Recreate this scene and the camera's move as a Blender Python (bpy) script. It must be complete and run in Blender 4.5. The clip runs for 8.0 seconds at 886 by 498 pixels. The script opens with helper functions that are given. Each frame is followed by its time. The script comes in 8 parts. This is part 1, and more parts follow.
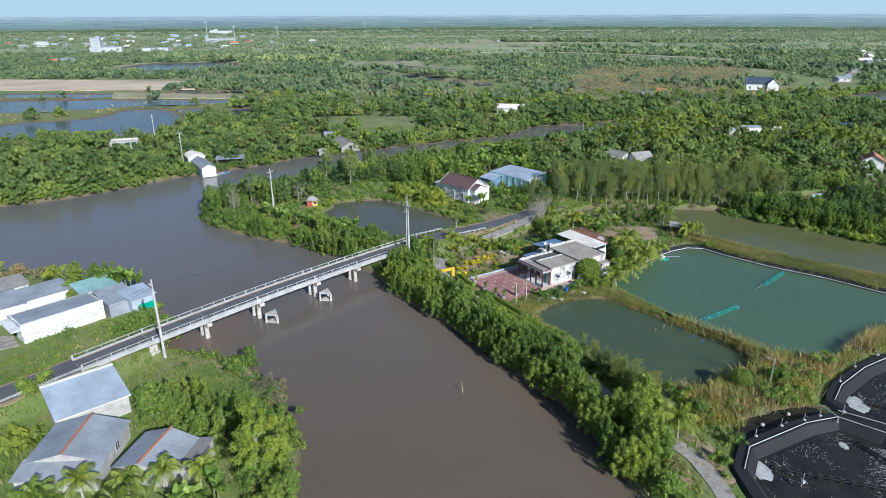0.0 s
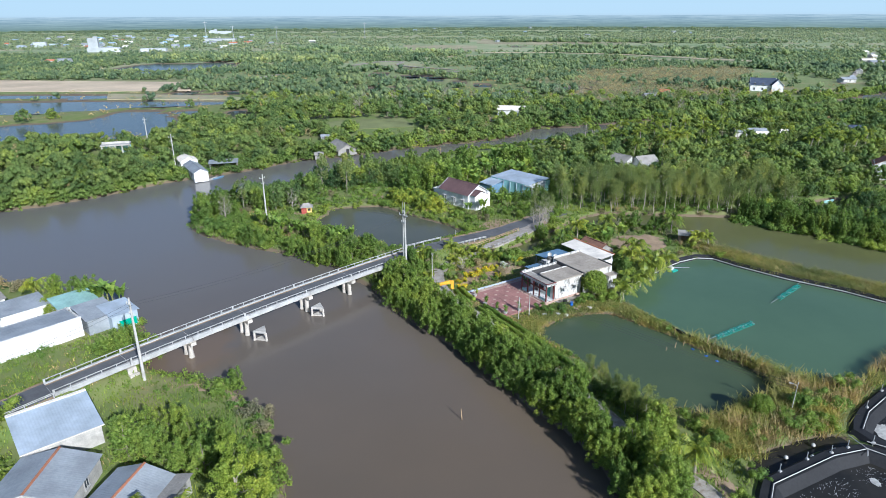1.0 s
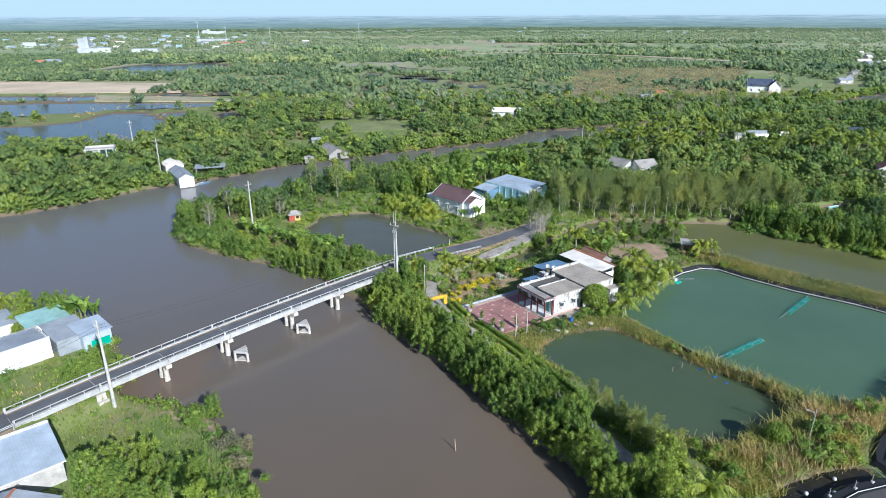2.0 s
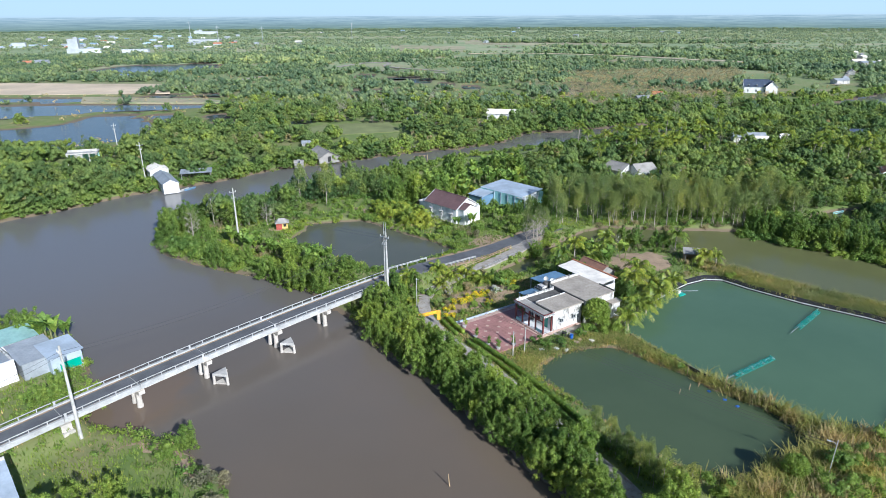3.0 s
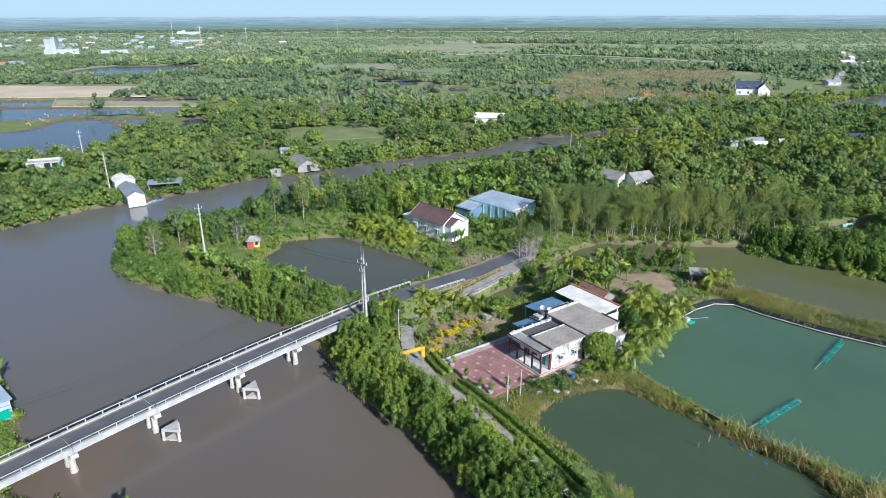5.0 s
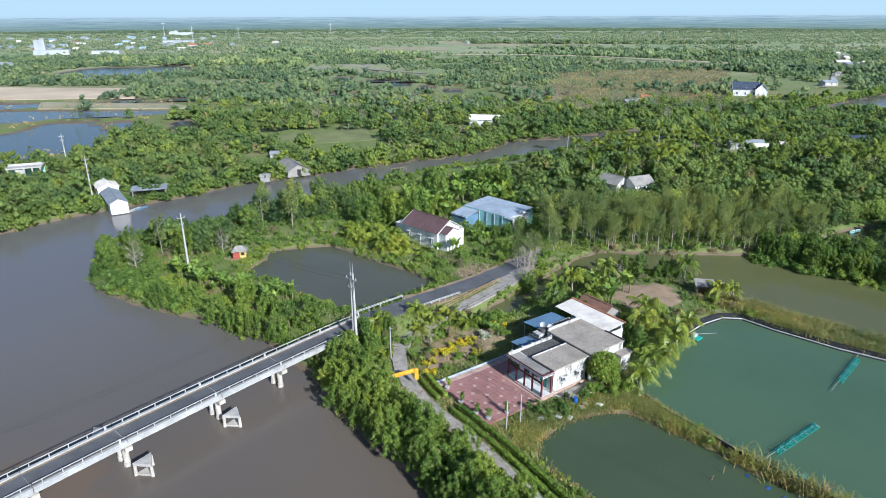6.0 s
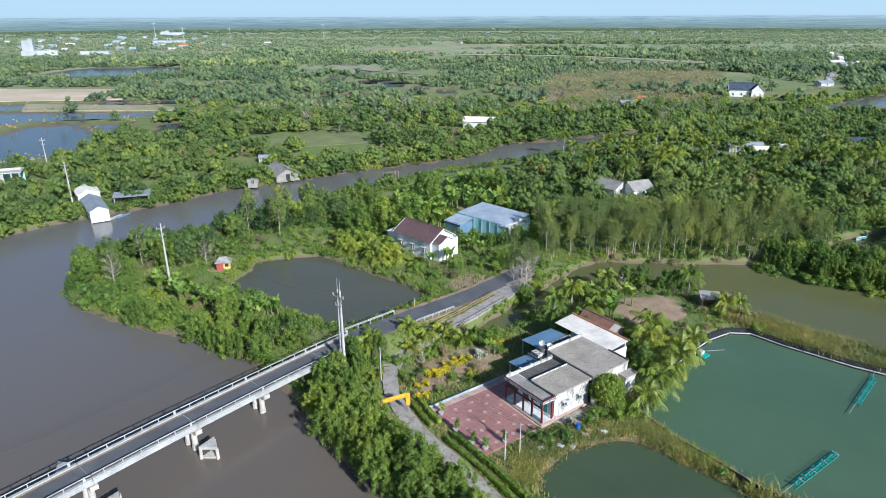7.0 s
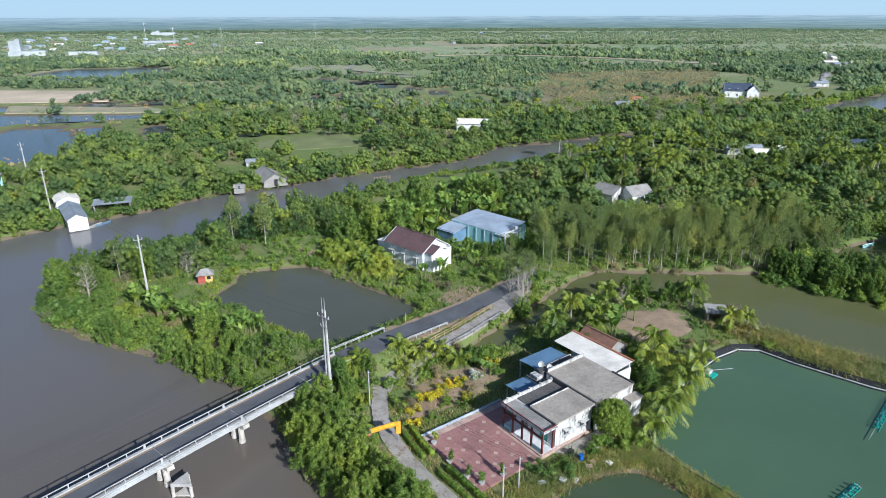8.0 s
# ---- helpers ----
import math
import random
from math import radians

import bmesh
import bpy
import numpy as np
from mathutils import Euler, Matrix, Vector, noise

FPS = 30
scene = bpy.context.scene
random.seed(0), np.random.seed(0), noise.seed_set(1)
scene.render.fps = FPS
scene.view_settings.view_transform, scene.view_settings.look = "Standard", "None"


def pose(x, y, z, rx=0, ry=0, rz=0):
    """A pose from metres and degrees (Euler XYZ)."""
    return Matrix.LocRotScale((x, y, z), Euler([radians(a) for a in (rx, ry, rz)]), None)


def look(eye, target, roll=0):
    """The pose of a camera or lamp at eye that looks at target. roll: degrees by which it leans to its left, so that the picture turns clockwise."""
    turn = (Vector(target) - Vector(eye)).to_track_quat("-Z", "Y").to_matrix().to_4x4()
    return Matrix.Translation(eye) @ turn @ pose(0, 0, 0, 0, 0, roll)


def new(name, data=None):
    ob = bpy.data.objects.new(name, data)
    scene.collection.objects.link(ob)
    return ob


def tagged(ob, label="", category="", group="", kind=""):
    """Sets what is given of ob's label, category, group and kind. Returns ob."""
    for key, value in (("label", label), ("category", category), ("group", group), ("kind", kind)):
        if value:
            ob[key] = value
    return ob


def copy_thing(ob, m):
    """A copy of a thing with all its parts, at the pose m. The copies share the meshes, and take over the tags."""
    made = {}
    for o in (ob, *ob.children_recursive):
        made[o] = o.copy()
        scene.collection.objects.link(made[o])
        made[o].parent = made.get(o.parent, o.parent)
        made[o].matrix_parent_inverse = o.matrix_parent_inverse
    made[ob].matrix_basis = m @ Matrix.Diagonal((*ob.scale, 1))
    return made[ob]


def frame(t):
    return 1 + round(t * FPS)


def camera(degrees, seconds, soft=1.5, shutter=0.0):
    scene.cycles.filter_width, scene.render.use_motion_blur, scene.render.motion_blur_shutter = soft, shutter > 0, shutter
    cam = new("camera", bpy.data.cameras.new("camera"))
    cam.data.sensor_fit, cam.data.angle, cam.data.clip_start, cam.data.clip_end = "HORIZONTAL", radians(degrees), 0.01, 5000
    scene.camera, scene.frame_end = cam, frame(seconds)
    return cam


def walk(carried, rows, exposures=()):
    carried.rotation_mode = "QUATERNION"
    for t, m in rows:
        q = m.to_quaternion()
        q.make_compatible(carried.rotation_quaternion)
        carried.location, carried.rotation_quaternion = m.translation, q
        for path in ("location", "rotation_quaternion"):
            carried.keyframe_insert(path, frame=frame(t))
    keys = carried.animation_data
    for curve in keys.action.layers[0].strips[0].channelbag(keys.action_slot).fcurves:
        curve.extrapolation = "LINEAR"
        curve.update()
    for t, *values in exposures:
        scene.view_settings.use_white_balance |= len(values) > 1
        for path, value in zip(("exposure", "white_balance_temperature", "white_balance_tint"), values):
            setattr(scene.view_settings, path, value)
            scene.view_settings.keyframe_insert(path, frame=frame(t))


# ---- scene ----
cam = camera(70.7, 8.0, soft=0.8)
METRES, EYE, TILT, LEAN, TURN = 49.0, 50.0, -6.9, -1.5, 0.0
ROWS = [
    (0.0, 0.0, 0.0, 0.0, -0.43, -13.64, 1.78),
    (0.5, 0.0036, 0.0648, 0.0065, -0.43, -13.62, 1.79),
    (1.0, 0.0073, 0.1288, 0.0142, -0.42, -13.62, 1.79),
    (1.5, 0.0119, 0.1925, 0.0214, -0.63, -13.61, 1.79),
    (3.0, 0.0254, 0.3802, 0.0439, -1.43, -13.63, 1.9),
    (3.5, 0.0303, 0.4423, 0.051, -1.75, -13.63, 1.91),
    (4.0, 0.0351, 0.5038, 0.0584, -2.01, -13.63, 1.94),
    (4.5, 0.0394, 0.5658, 0.0651, -2.3, -13.64, 1.95),
    (6.0, 0.0518, 0.7487, 0.0865, -3.08, -13.64, 2.07),
    (6.5, 0.0564, 0.8087, 0.0939, -3.35, -13.65, 2.1),
    (7.0, 0.0618, 0.8691, 0.1011, -3.66, -13.66, 2.14),
    (7.5, 0.0674, 0.9297, 0.1082, -3.97, -13.65, 2.18),
    (8.0, 0.0738, 0.9904, 0.1156, -4.28, -13.68, 2.22),
]
walk(cam, [(t, pose(0, 0, EYE, TILT, LEAN, TURN) @ pose(METRES * x, METRES * y, METRES * z, 90 + pitch, roll, yaw)) for t, x, y, z, yaw, pitch, roll in ROWS],
     exposures=[(0.0, 0.21, 5430, 9), (1.5, 0.44, 5430, 9), (3.0, 0.47, 5430, 9), (4.5, 0.42, 5430, 9), (6.5, 0.39, 5430, 9), (8.0, 0.29, 5430, 9)])

# ---- world, sun, exposure ----
SUN_DIR = Vector((0.53, -0.85, 0.0)).normalized() * math.cos(radians(29)) + Vector((0, 0, math.sin(radians(29))))
world = bpy.data.worlds.new("sky")
scene.world = world
world.use_nodes = True
wt = world.node_tree
bg = wt.nodes["Background"]
sky = wt.nodes.new("ShaderNodeTexSky")
sky.sky_type = "NISHITA"
sky.sun_disc = False
sky.sun_elevation, sky.sun_rotation = radians(29), math.atan2(0.53, -0.85)
sky.altitude, sky.air_density, sky.dust_density, sky.ozone_density = 0, 0.9, 1.2, 2.0
wt.links.new(sky.outputs[0], bg.inputs[0])
bg.inputs[1].default_value = 0.076
sun = new("sun", bpy.data.lights.new("sun", "SUN"))
sun.data.energy, sun.data.angle, sun.data.color = 5.0, radians(0.6), (1.0, 0.925, 0.82)
sun.matrix_world = look(SUN_DIR * 500, (0, 0, 0))


# ---- materials ----
def node_mat(name):
    m = bpy.data.materials.new(name)
    m.use_nodes = True
    nt = m.node_tree
    return m, nt, nt.nodes["Principled BSDF"]


def ramp_node(nt, fac, stops):
    r = nt.nodes.new("ShaderNodeValToRGB")
    while len(r.color_ramp.elements) < len(stops):
        r.color_ramp.elements.new(0.5)
    for e, (p, c) in zip(r.color_ramp.elements, stops):
        e.position, e.color = p, (*c, 1)
    nt.links.new(fac, r.inputs[0])
    return r.outputs[0]


def noise_node(nt, scale, detail=4, rough=0.55, world_space=True, stretch=None):
    n = nt.nodes.new("ShaderNodeTexNoise")
    n.inputs["Scale"].default_value, n.inputs["Detail"].default_value, n.inputs["Roughness"].default_value = scale, detail, rough
    if world_space:
        src = nt.nodes.new("ShaderNodeNewGeometry").outputs["Position"]
    else:
        src = nt.nodes.new("ShaderNodeTexCoord").outputs["Object"]
    if stretch:
        mp = nt.nodes.new("ShaderNodeMapping")
        mp.inputs["Scale"].default_value = stretch
        nt.links.new(src, mp.inputs[0])
        src = mp.outputs[0]
    nt.links.new(src, n.inputs["Vector"])
    return n.outputs["Fac"]


def mix_node(nt, fac, a, b, blend="MIX"):
    m = nt.nodes.new("ShaderNodeMix")
    m.data_type, m.blend_type = "RGBA", blend
    for sock, v in ((m.inputs[0], fac), (m.inputs[6], a), (m.inputs[7], b)):
        if isinstance(v, (int, float)):
            sock.default_value = v
        elif isinstance(v, tuple):
            sock.default_value = (*v, 1)
        else:
            nt.links.new(v, sock)
    return m.outputs[2]


def bump_node(nt, height, strength, distance, bsdf):
    b = nt.nodes.new("ShaderNodeBump")
    b.inputs["Strength"].default_value, b.inputs["Distance"].default_value = strength, distance
    nt.links.new(height, b.inputs["Height"])
    nt.links.new(b.outputs[0], bsdf.inputs["Normal"])


def surface(name, a, b, grain=6.0, stain=0.5, rough=0.8, bump=0.15, metal=0.0, spots=None, amount=0.5, stretch=None):
    """A worn surface: two tones mixed at a fine and a coarse scale, with an optional third tone in patches."""
    m, nt, p = node_mat(name)
    fine = noise_node(nt, grain, 5, 0.6, stretch=stretch)
    coarse = noise_node(nt, stain, 4, 0.6, stretch=stretch)
    col = mix_node(nt, ramp_node(nt, fine, [(0.3, (0, 0, 0)), (0.7, (1, 1, 1))]), a, b)
    shade = ramp_node(nt, coarse, [(0.3, (0.72, 0.72, 0.72)), (0.7, (1.12, 1.12, 1.12))])
    col = mix_node(nt, 1.0, col, shade, "MULTIPLY")
    if spots:
        k = noise_node(nt, stain * 2.3, 6, 0.7, stretch=stretch)
        col = mix_node(nt, ramp_node(nt, k, [(amount, (0, 0, 0)), (min(1, amount + 0.12), (1, 1, 1))]), col, spots)
    nt.links.new(col, p.inputs["Base Color"])
    p.inputs["Roughness"].default_value, p.inputs["Metallic"].default_value = rough, metal
    if bump:
        bump_node(nt, fine, bump, 0.05, p)
    return m


def leafy(name, a, b, gloss=0.45, through_light=0.3, clustered=False):
    """Foliage: each leaf and each plant takes its own tone between two greens; some light passes through."""
    m, nt, p = node_mat(name)
    isl = nt.nodes.new("ShaderNodeNewGeometry").outputs["Random Per Island"]
    obj = nt.nodes.new("ShaderNodeObjectInfo").outputs["Random"]
    if clustered:
        isl = ramp_node(nt, noise_node(nt, 2.6, 4, 0.8), [(0.36, (0, 0, 0)), (0.64, (1, 1, 1))])
    col = mix_node(nt, isl, a, b)
    val = ramp_node(nt, obj, [(0.0, (0.72, 0.76, 0.72)), (0.5, (1, 1, 1)), (1.0, (1.22, 1.12, 0.95))])
    col = mix_node(nt, 1.0, col, val, "MULTIPLY")
    big = ramp_node(nt, noise_node(nt, 0.024 if clustered else 0.06, 3), [(0.35, (0.76, 0.83, 0.85)), (0.65, (1.22, 1.13, 0.98))])
    col = mix_node(nt, 1.0, col, big, "MULTIPLY")
    stand = ramp_node(nt, noise_node(nt, 0.19, 2, 0.5), [(0.30, (0.74, 0.80, 0.80)), (0.48, (1, 1, 1)), (0.72, (1.24, 1.10, 0.92))])
    if clustered:
        cell = nt.nodes.new("ShaderNodeTexVoronoi")
        cell.inputs["Scale"].default_value = 0.17
        nt.links.new(nt.nodes.new("ShaderNodeNewGeometry").outputs["Position"], cell.inputs["Vector"])
        tree = ramp_node(nt, cell.outputs["Color"], [(0.25, (0.66, 0.75, 0.76)), (0.5, (1.0, 1.03, 1.03)), (0.75, (1.24, 1.22, 1.12))])
        col = mix_node(nt, 1.0, col, tree, "MULTIPLY")
    # fine mottle painted into the colour imitates light and shade between leaves
    leaf_shade = ramp_node(nt, noise_node(nt, 4.5, 4, 0.75), [(0.34, (0.58, 0.61, 0.62)), (0.50, (1, 1, 1)), (0.66, (1.30, 1.27, 1.15))])
    stand = mix_node(nt, 1.0, stand, leaf_shade, "MULTIPLY")
    col = mix_node(nt, 1.0, col, stand, "MULTIPLY")
    nt.links.new(col, p.inputs["Base Color"])
    if clustered:
        bump_node(nt, noise_node(nt, 3.0, 4, 0.75), 0.9, 0.35, p)
    p.inputs["Roughness"].default_value = gloss
    p.inputs["Specular IOR Level"].default_value = 0.3
    t = nt.nodes.new("ShaderNodeBsdfTranslucent")
    nt.links.new(col, t.inputs[0])
    mx = nt.nodes.new("ShaderNodeMixShader")
    mx.inputs[0].default_value = through_light
    nt.links.new(p.outputs[0], mx.inputs[1])
    nt.links.new(t.outputs[0], mx.inputs[2])
    nt.links.new(mx.outputs[0], nt.nodes["Material Output"].inputs["Surface"])
    return m


def water_mat(name, a, b, patch=0.03, ripple=0.9, rough=0.12, strength=0.12, silt=None, sky_grey=None):
    """Opaque silty water; silt: centre, radius and colour of a muddy shoal that shows through; the greyer tone of the
    open reach upstream puts sky reflection into the colour.
    """
    m, nt, p = node_mat(name)
    f = noise_node(nt, patch, 4, 0.6)
    col = mix_node(nt, ramp_node(nt, f, [(0.35, (0, 0, 0)), (0.65, (1, 1, 1))]), a, b)
    here = nt.nodes.new("ShaderNodeNewGeometry").outputs["Position"]
    if sky_grey:
        # base colour greys upstream, standing in for the sky's reflection
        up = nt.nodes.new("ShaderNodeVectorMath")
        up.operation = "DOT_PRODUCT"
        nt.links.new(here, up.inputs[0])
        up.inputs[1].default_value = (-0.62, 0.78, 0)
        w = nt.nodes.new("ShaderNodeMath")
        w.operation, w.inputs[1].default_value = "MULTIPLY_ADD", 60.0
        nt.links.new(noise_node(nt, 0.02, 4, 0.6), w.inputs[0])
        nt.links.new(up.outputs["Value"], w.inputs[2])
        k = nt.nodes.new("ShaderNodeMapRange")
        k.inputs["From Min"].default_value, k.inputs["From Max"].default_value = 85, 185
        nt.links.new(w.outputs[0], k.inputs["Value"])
        col = mix_node(nt, k.outputs[0], col, sky_grey)
    if silt:
        d = nt.nodes.new("ShaderNodeVectorMath")
        d.operation = "DISTANCE"
        nt.links.new(here, d.inputs[0])
        d.inputs[1].default_value = silt[0]
        w = nt.nodes.new("ShaderNodeMath")
        w.operation, w.inputs[1].default_value = "MULTIPLY_ADD", 9.0
        nt.links.new(noise_node(nt, 0.16, 4, 0.6), w.inputs[0])
        nt.links.new(d.outputs["Value"], w.inputs[2])
        k = nt.nodes.new("ShaderNodeMapRange")
        k.inputs["From Min"].default_value, k.inputs["From Max"].default_value = silt[1] + 6.5, silt[1] + 3.5
        nt.links.new(w.outputs[0], k.inputs["Value"])
        col = mix_node(nt, k.outputs[0], col, silt[2])
    nt.links.new(col, p.inputs["Base Color"])
    p.inputs["Roughness"].default_value, p.inputs["IOR"].default_value = rough, 1.33
    bump_node(nt, noise_node(nt, ripple, 4, 0.6), strength, 0.1, p)
    return m


M_RIVER = water_mat("river_water", (0.124, 0.101, 0.077), (0.150, 0.116, 0.084), 0.018, 1.2, 0.17, 0.10, silt=((-41, 94, 0), 8.0, (0.165, 0.125, 0.092)), sky_grey=(0.150, 0.143, 0.138))
M_POND = water_mat("green_pond_water", (0.074, 0.130, 0.076), (0.086, 0.146, 0.086), 0.05, 1.6, 0.16, 0.08)
M_LOWPOND = water_mat("grey_pond_water", (0.062, 0.090, 0.048), (0.073, 0.102, 0.056), 0.05, 1.6, 0.16, 0.08)
M_INNERPOND = water_mat("brown_pond_water", (0.090, 0.094, 0.068), (0.104, 0.106, 0.076), 0.04, 1.6, 0.16, 0.08)
M_CANAL = water_mat("canal_water", (0.115, 0.122, 0.050), (0.132, 0.136, 0.058), 0.03, 1.6, 0.16, 0.08)
M_FARPOND = water_mat("far_pond_water", (0.060, 0.075, 0.080), (0.075, 0.085, 0.085), 0.01, 0.6, 0.2, 0.05)
M_BLACKPOND = water_mat("dark_basin_water", (0.020, 0.020, 0.018), (0.034, 0.032, 0.028), 0.3, 1.5, 0.22, 0.3)

M_MANGROVE = leafy("mangrove_leaf", (0.175, 0.290, 0.060), (0.310, 0.420, 0.102), 0.45, 0.48)
M_BROAD = leafy("broad_leaf", (0.145, 0.258, 0.052), (0.265, 0.370, 0.088), 0.45, 0.4)
M_SLENDER = leafy("slender_leaf", (0.190, 0.265, 0.080), (0.350, 0.410, 0.150), 0.5, 0.45)
M_PALM = leafy("palm_leaf", (0.105, 0.190, 0.032), (0.310, 0.360, 0.058), 0.4, 0.3)
# wood greens shifted bluer and paler, a little haze put into the colour
M_MIDWOOD = leafy("wood_leaf", (0.180, 0.288, 0.108), (0.335, 0.440, 0.172), 0.6, 0.58, True)
M_MIDBRIGHT = leafy("bright_wood_leaf", (0.235, 0.355, 0.098), (0.405, 0.505, 0.158), 0.6, 0.58, True)
M_BANANA = leafy("banana_leaf", (0.180, 0.310, 0.060), (0.340, 0.470, 0.120), 0.45, 0.4)
M_LIME = leafy("lime_leaf", (0.215, 0.320, 0.045), (0.370, 0.460, 0.085), 0.5, 0.4)
M_REED = leafy("reed_blade", (0.260, 0.320, 0.075), (0.480, 0.440, 0.180), 0.7, 0.45)
M_DRYREED = leafy("dry_reed", (0.420, 0.330, 0.160), (0.560, 0.450, 0.230), 0.8, 0.3)
M_GRASS = leafy("grass_blade", (0.135, 0.225, 0.036), (0.270, 0.345, 0.076), 0.7, 0.35)
M_BRUSH = leafy("dry_brush", (0.230, 0.210, 0.120), (0.370, 0.325, 0.205), 0.8, 0.25)
# far foliage painted paler and bluer: haze is put into the base colours
M_FARWOOD = leafy("hazed_far_leaf", (0.330, 0.445, 0.265), (0.530, 0.620, 0.390), 0.7, 0.6, True)
M_FARWOOD_A = leafy("hazed_belt_leaf", (0.310, 0.410, 0.285), (0.430, 0.520, 0.370), 0.8, 0.6)
M_SCRUB = leafy("pale_scrub", (0.380, 0.345, 0.215), (0.540, 0.490, 0.330), 0.8, 0.4)
M_YELLOW = leafy("yellow_flower", (0.620, 0.500, 0.015), (0.740, 0.640, 0.040), 0.6, 0.2)
M_WHITEFLOWER = leafy("white_flower", (0.70, 0.68, 0.62), (0.80, 0.78, 0.74), 0.6, 0.2)
M_HEDGE = leafy("clipped_hedge", (0.150, 0.265, 0.040), (0.270, 0.390, 0.075), 0.5, 0.4)
M_BARK = surface("grey_bark", (0.20, 0.17, 0.13), (0.30, 0.26, 0.21), 14, 1.5, 0.9, 0.4)
M_PALEBARK = surface("pale_bark", (0.36, 0.31, 0.25), (0.48, 0.43, 0.36), 14, 1.5, 0.9, 0.3)
M_STEM = surface("banana_stem", (0.16, 0.19, 0.06), (0.24, 0.22, 0.10), 10, 1.5, 0.7, 0.2)

M_CONCRETE = surface("pale_concrete", (0.42, 0.41, 0.38), (0.52, 0.50, 0.47), 5, 0.7, 0.85, 0.2, spots=(0.28, 0.26, 0.23), amount=0.62)
M_BRIDGEPAINT = surface("whitewashed_concrete", (0.40, 0.40, 0.39), (0.50, 0.50, 0.49), 5, 0.6, 0.8, 0.2, spots=(0.36, 0.34, 0.31), amount=0.6)
M_PIER = surface("stained_pier_concrete", (0.50, 0.46, 0.40), (0.60, 0.56, 0.50), 4, 0.8, 0.85, 0.25, spots=(0.22, 0.19, 0.16), amount=0.6)
M_ASPHALT = surface("worn_asphalt", (0.100, 0.104, 0.112), (0.138, 0.141, 0.148), 9, 0.35, 0.85, 0.3, spots=(0.17, 0.155, 0.135), amount=0.6)
M_PATH = surface("dusty_concrete_path", (0.33, 0.305, 0.270), (0.43, 0.395, 0.350), 4, 0.5, 0.9, 0.2, spots=(0.24, 0.19, 0.14), amount=0.52)
M_SOIL = surface("dry_soil", (0.30, 0.21, 0.13), (0.40, 0.30, 0.20), 3, 0.4, 0.95, 0.3, spots=(0.17, 0.16, 0.06), amount=0.6)
M_SAND = surface("sand_fill", (0.56, 0.45, 0.31), (0.62, 0.51, 0.37), 0.5, 0.03, 0.95, 0.1, spots=(0.50, 0.37, 0.22), amount=0.6)
M_WHITEWALL = surface("white_wall", (0.74, 0.74, 0.73), (0.81, 0.81, 0.80), 3, 0.6, 0.8, 0.1, spots=(0.68, 0.67, 0.64), amount=0.7)
M_OLDWALL = surface("weathered_white_wall", (0.52, 0.51, 0.48), (0.70, 0.69, 0.66), 3, 0.8, 0.85, 0.15, spots=(0.22, 0.21, 0.19), amount=0.49, stretch=(1, 1, 0.45))
M_ROOFSLAB = surface("grey_roof_slab", (0.33, 0.29, 0.235), (0.44, 0.39, 0.33), 2.5, 0.35, 0.9, 0.2, spots=(0.17, 0.16, 0.15), amount=0.6)
M_DARKSLAB = surface("stained_dark_slab", (0.075, 0.072, 0.068), (0.15, 0.14, 0.13), 3, 0.6, 0.9, 0.2)
M_TIN = surface("corrugated_zinc", (0.31, 0.34, 0.37), (0.38, 0.41, 0.44), 3, 0.3, 0.5, 0.05, 0.1, spots=(0.34, 0.32, 0.30), amount=0.66)
M_TINBLUE = surface("blue_coated_tin", (0.12, 0.22, 0.34), (0.15, 0.26, 0.38), 3, 0.3, 0.65, 0.05, 0.0)
M_TINLIGHT = surface("new_zinc_sheet", (0.42, 0.49, 0.57), (0.48, 0.55, 0.62), 3, 0.3, 0.5, 0.05, 0.1)
M_TINWHITE = surface("white_sheet_roof", (0.80, 0.75, 0.66), (0.88, 0.82, 0.73), 3, 0.4, 0.9, 0.05)
M_TILEVIOLET = surface("maroon_roof_sheet", (0.135, 0.080, 0.078), (0.165, 0.100, 0.096), 4, 0.4, 0.6, 0.1)
M_TILEBROWN = surface("brown_clay_tile", (0.21, 0.11, 0.075), (0.28, 0.15, 0.10), 4, 0.6, 0.85, 0.2)
M_TILEORANGE = surface("orange_clay_tile", (0.42, 0.17, 0.09), (0.50, 0.22, 0.12), 4, 0.6, 0.8, 0.2)
M_TILENAVY = surface("dark_blue_roof", (0.055, 0.075, 0.115), (0.075, 0.095, 0.14), 4, 0.4, 0.5, 0.1)
M_FIBRE = surface("fibre_cement_sheet", (0.27, 0.26, 0.24), (0.36, 0.34, 0.31), 4, 0.5, 0.9, 0.2, spots=(0.20, 0.17, 0.13), amount=0.58)
M_TURQ = surface("turquoise_wall", (0.36, 0.66, 0.66), (0.42, 0.72, 0.72), 3, 0.5, 0.8, 0.05)
M_PALETURQ = surface("faded_turquoise_sheet", (0.26, 0.44, 0.41), (0.32, 0.50, 0.47), 3, 0.4, 0.6, 0.05)
M_TEAL = surface("teal_plastic", (0.025, 0.32, 0.26), (0.04, 0.40, 0.33), 6, 1, 0.45, 0.05)
M_GREENWALL = surface("green_painted_tin", (0.01, 0.36, 0.24), (0.015, 0.42, 0.28), 4, 0.5, 0.6, 0.05)
M_STEEL = surface("galvanised_steel", (0.46, 0.47, 0.48), (0.56, 0.57, 0.58), 8, 1, 0.45, 0.05, 0.5)
M_POLE = surface("pole_concrete", (0.44, 0.43, 0.40), (0.55, 0.53, 0.50), 5, 1, 0.85, 0.1)
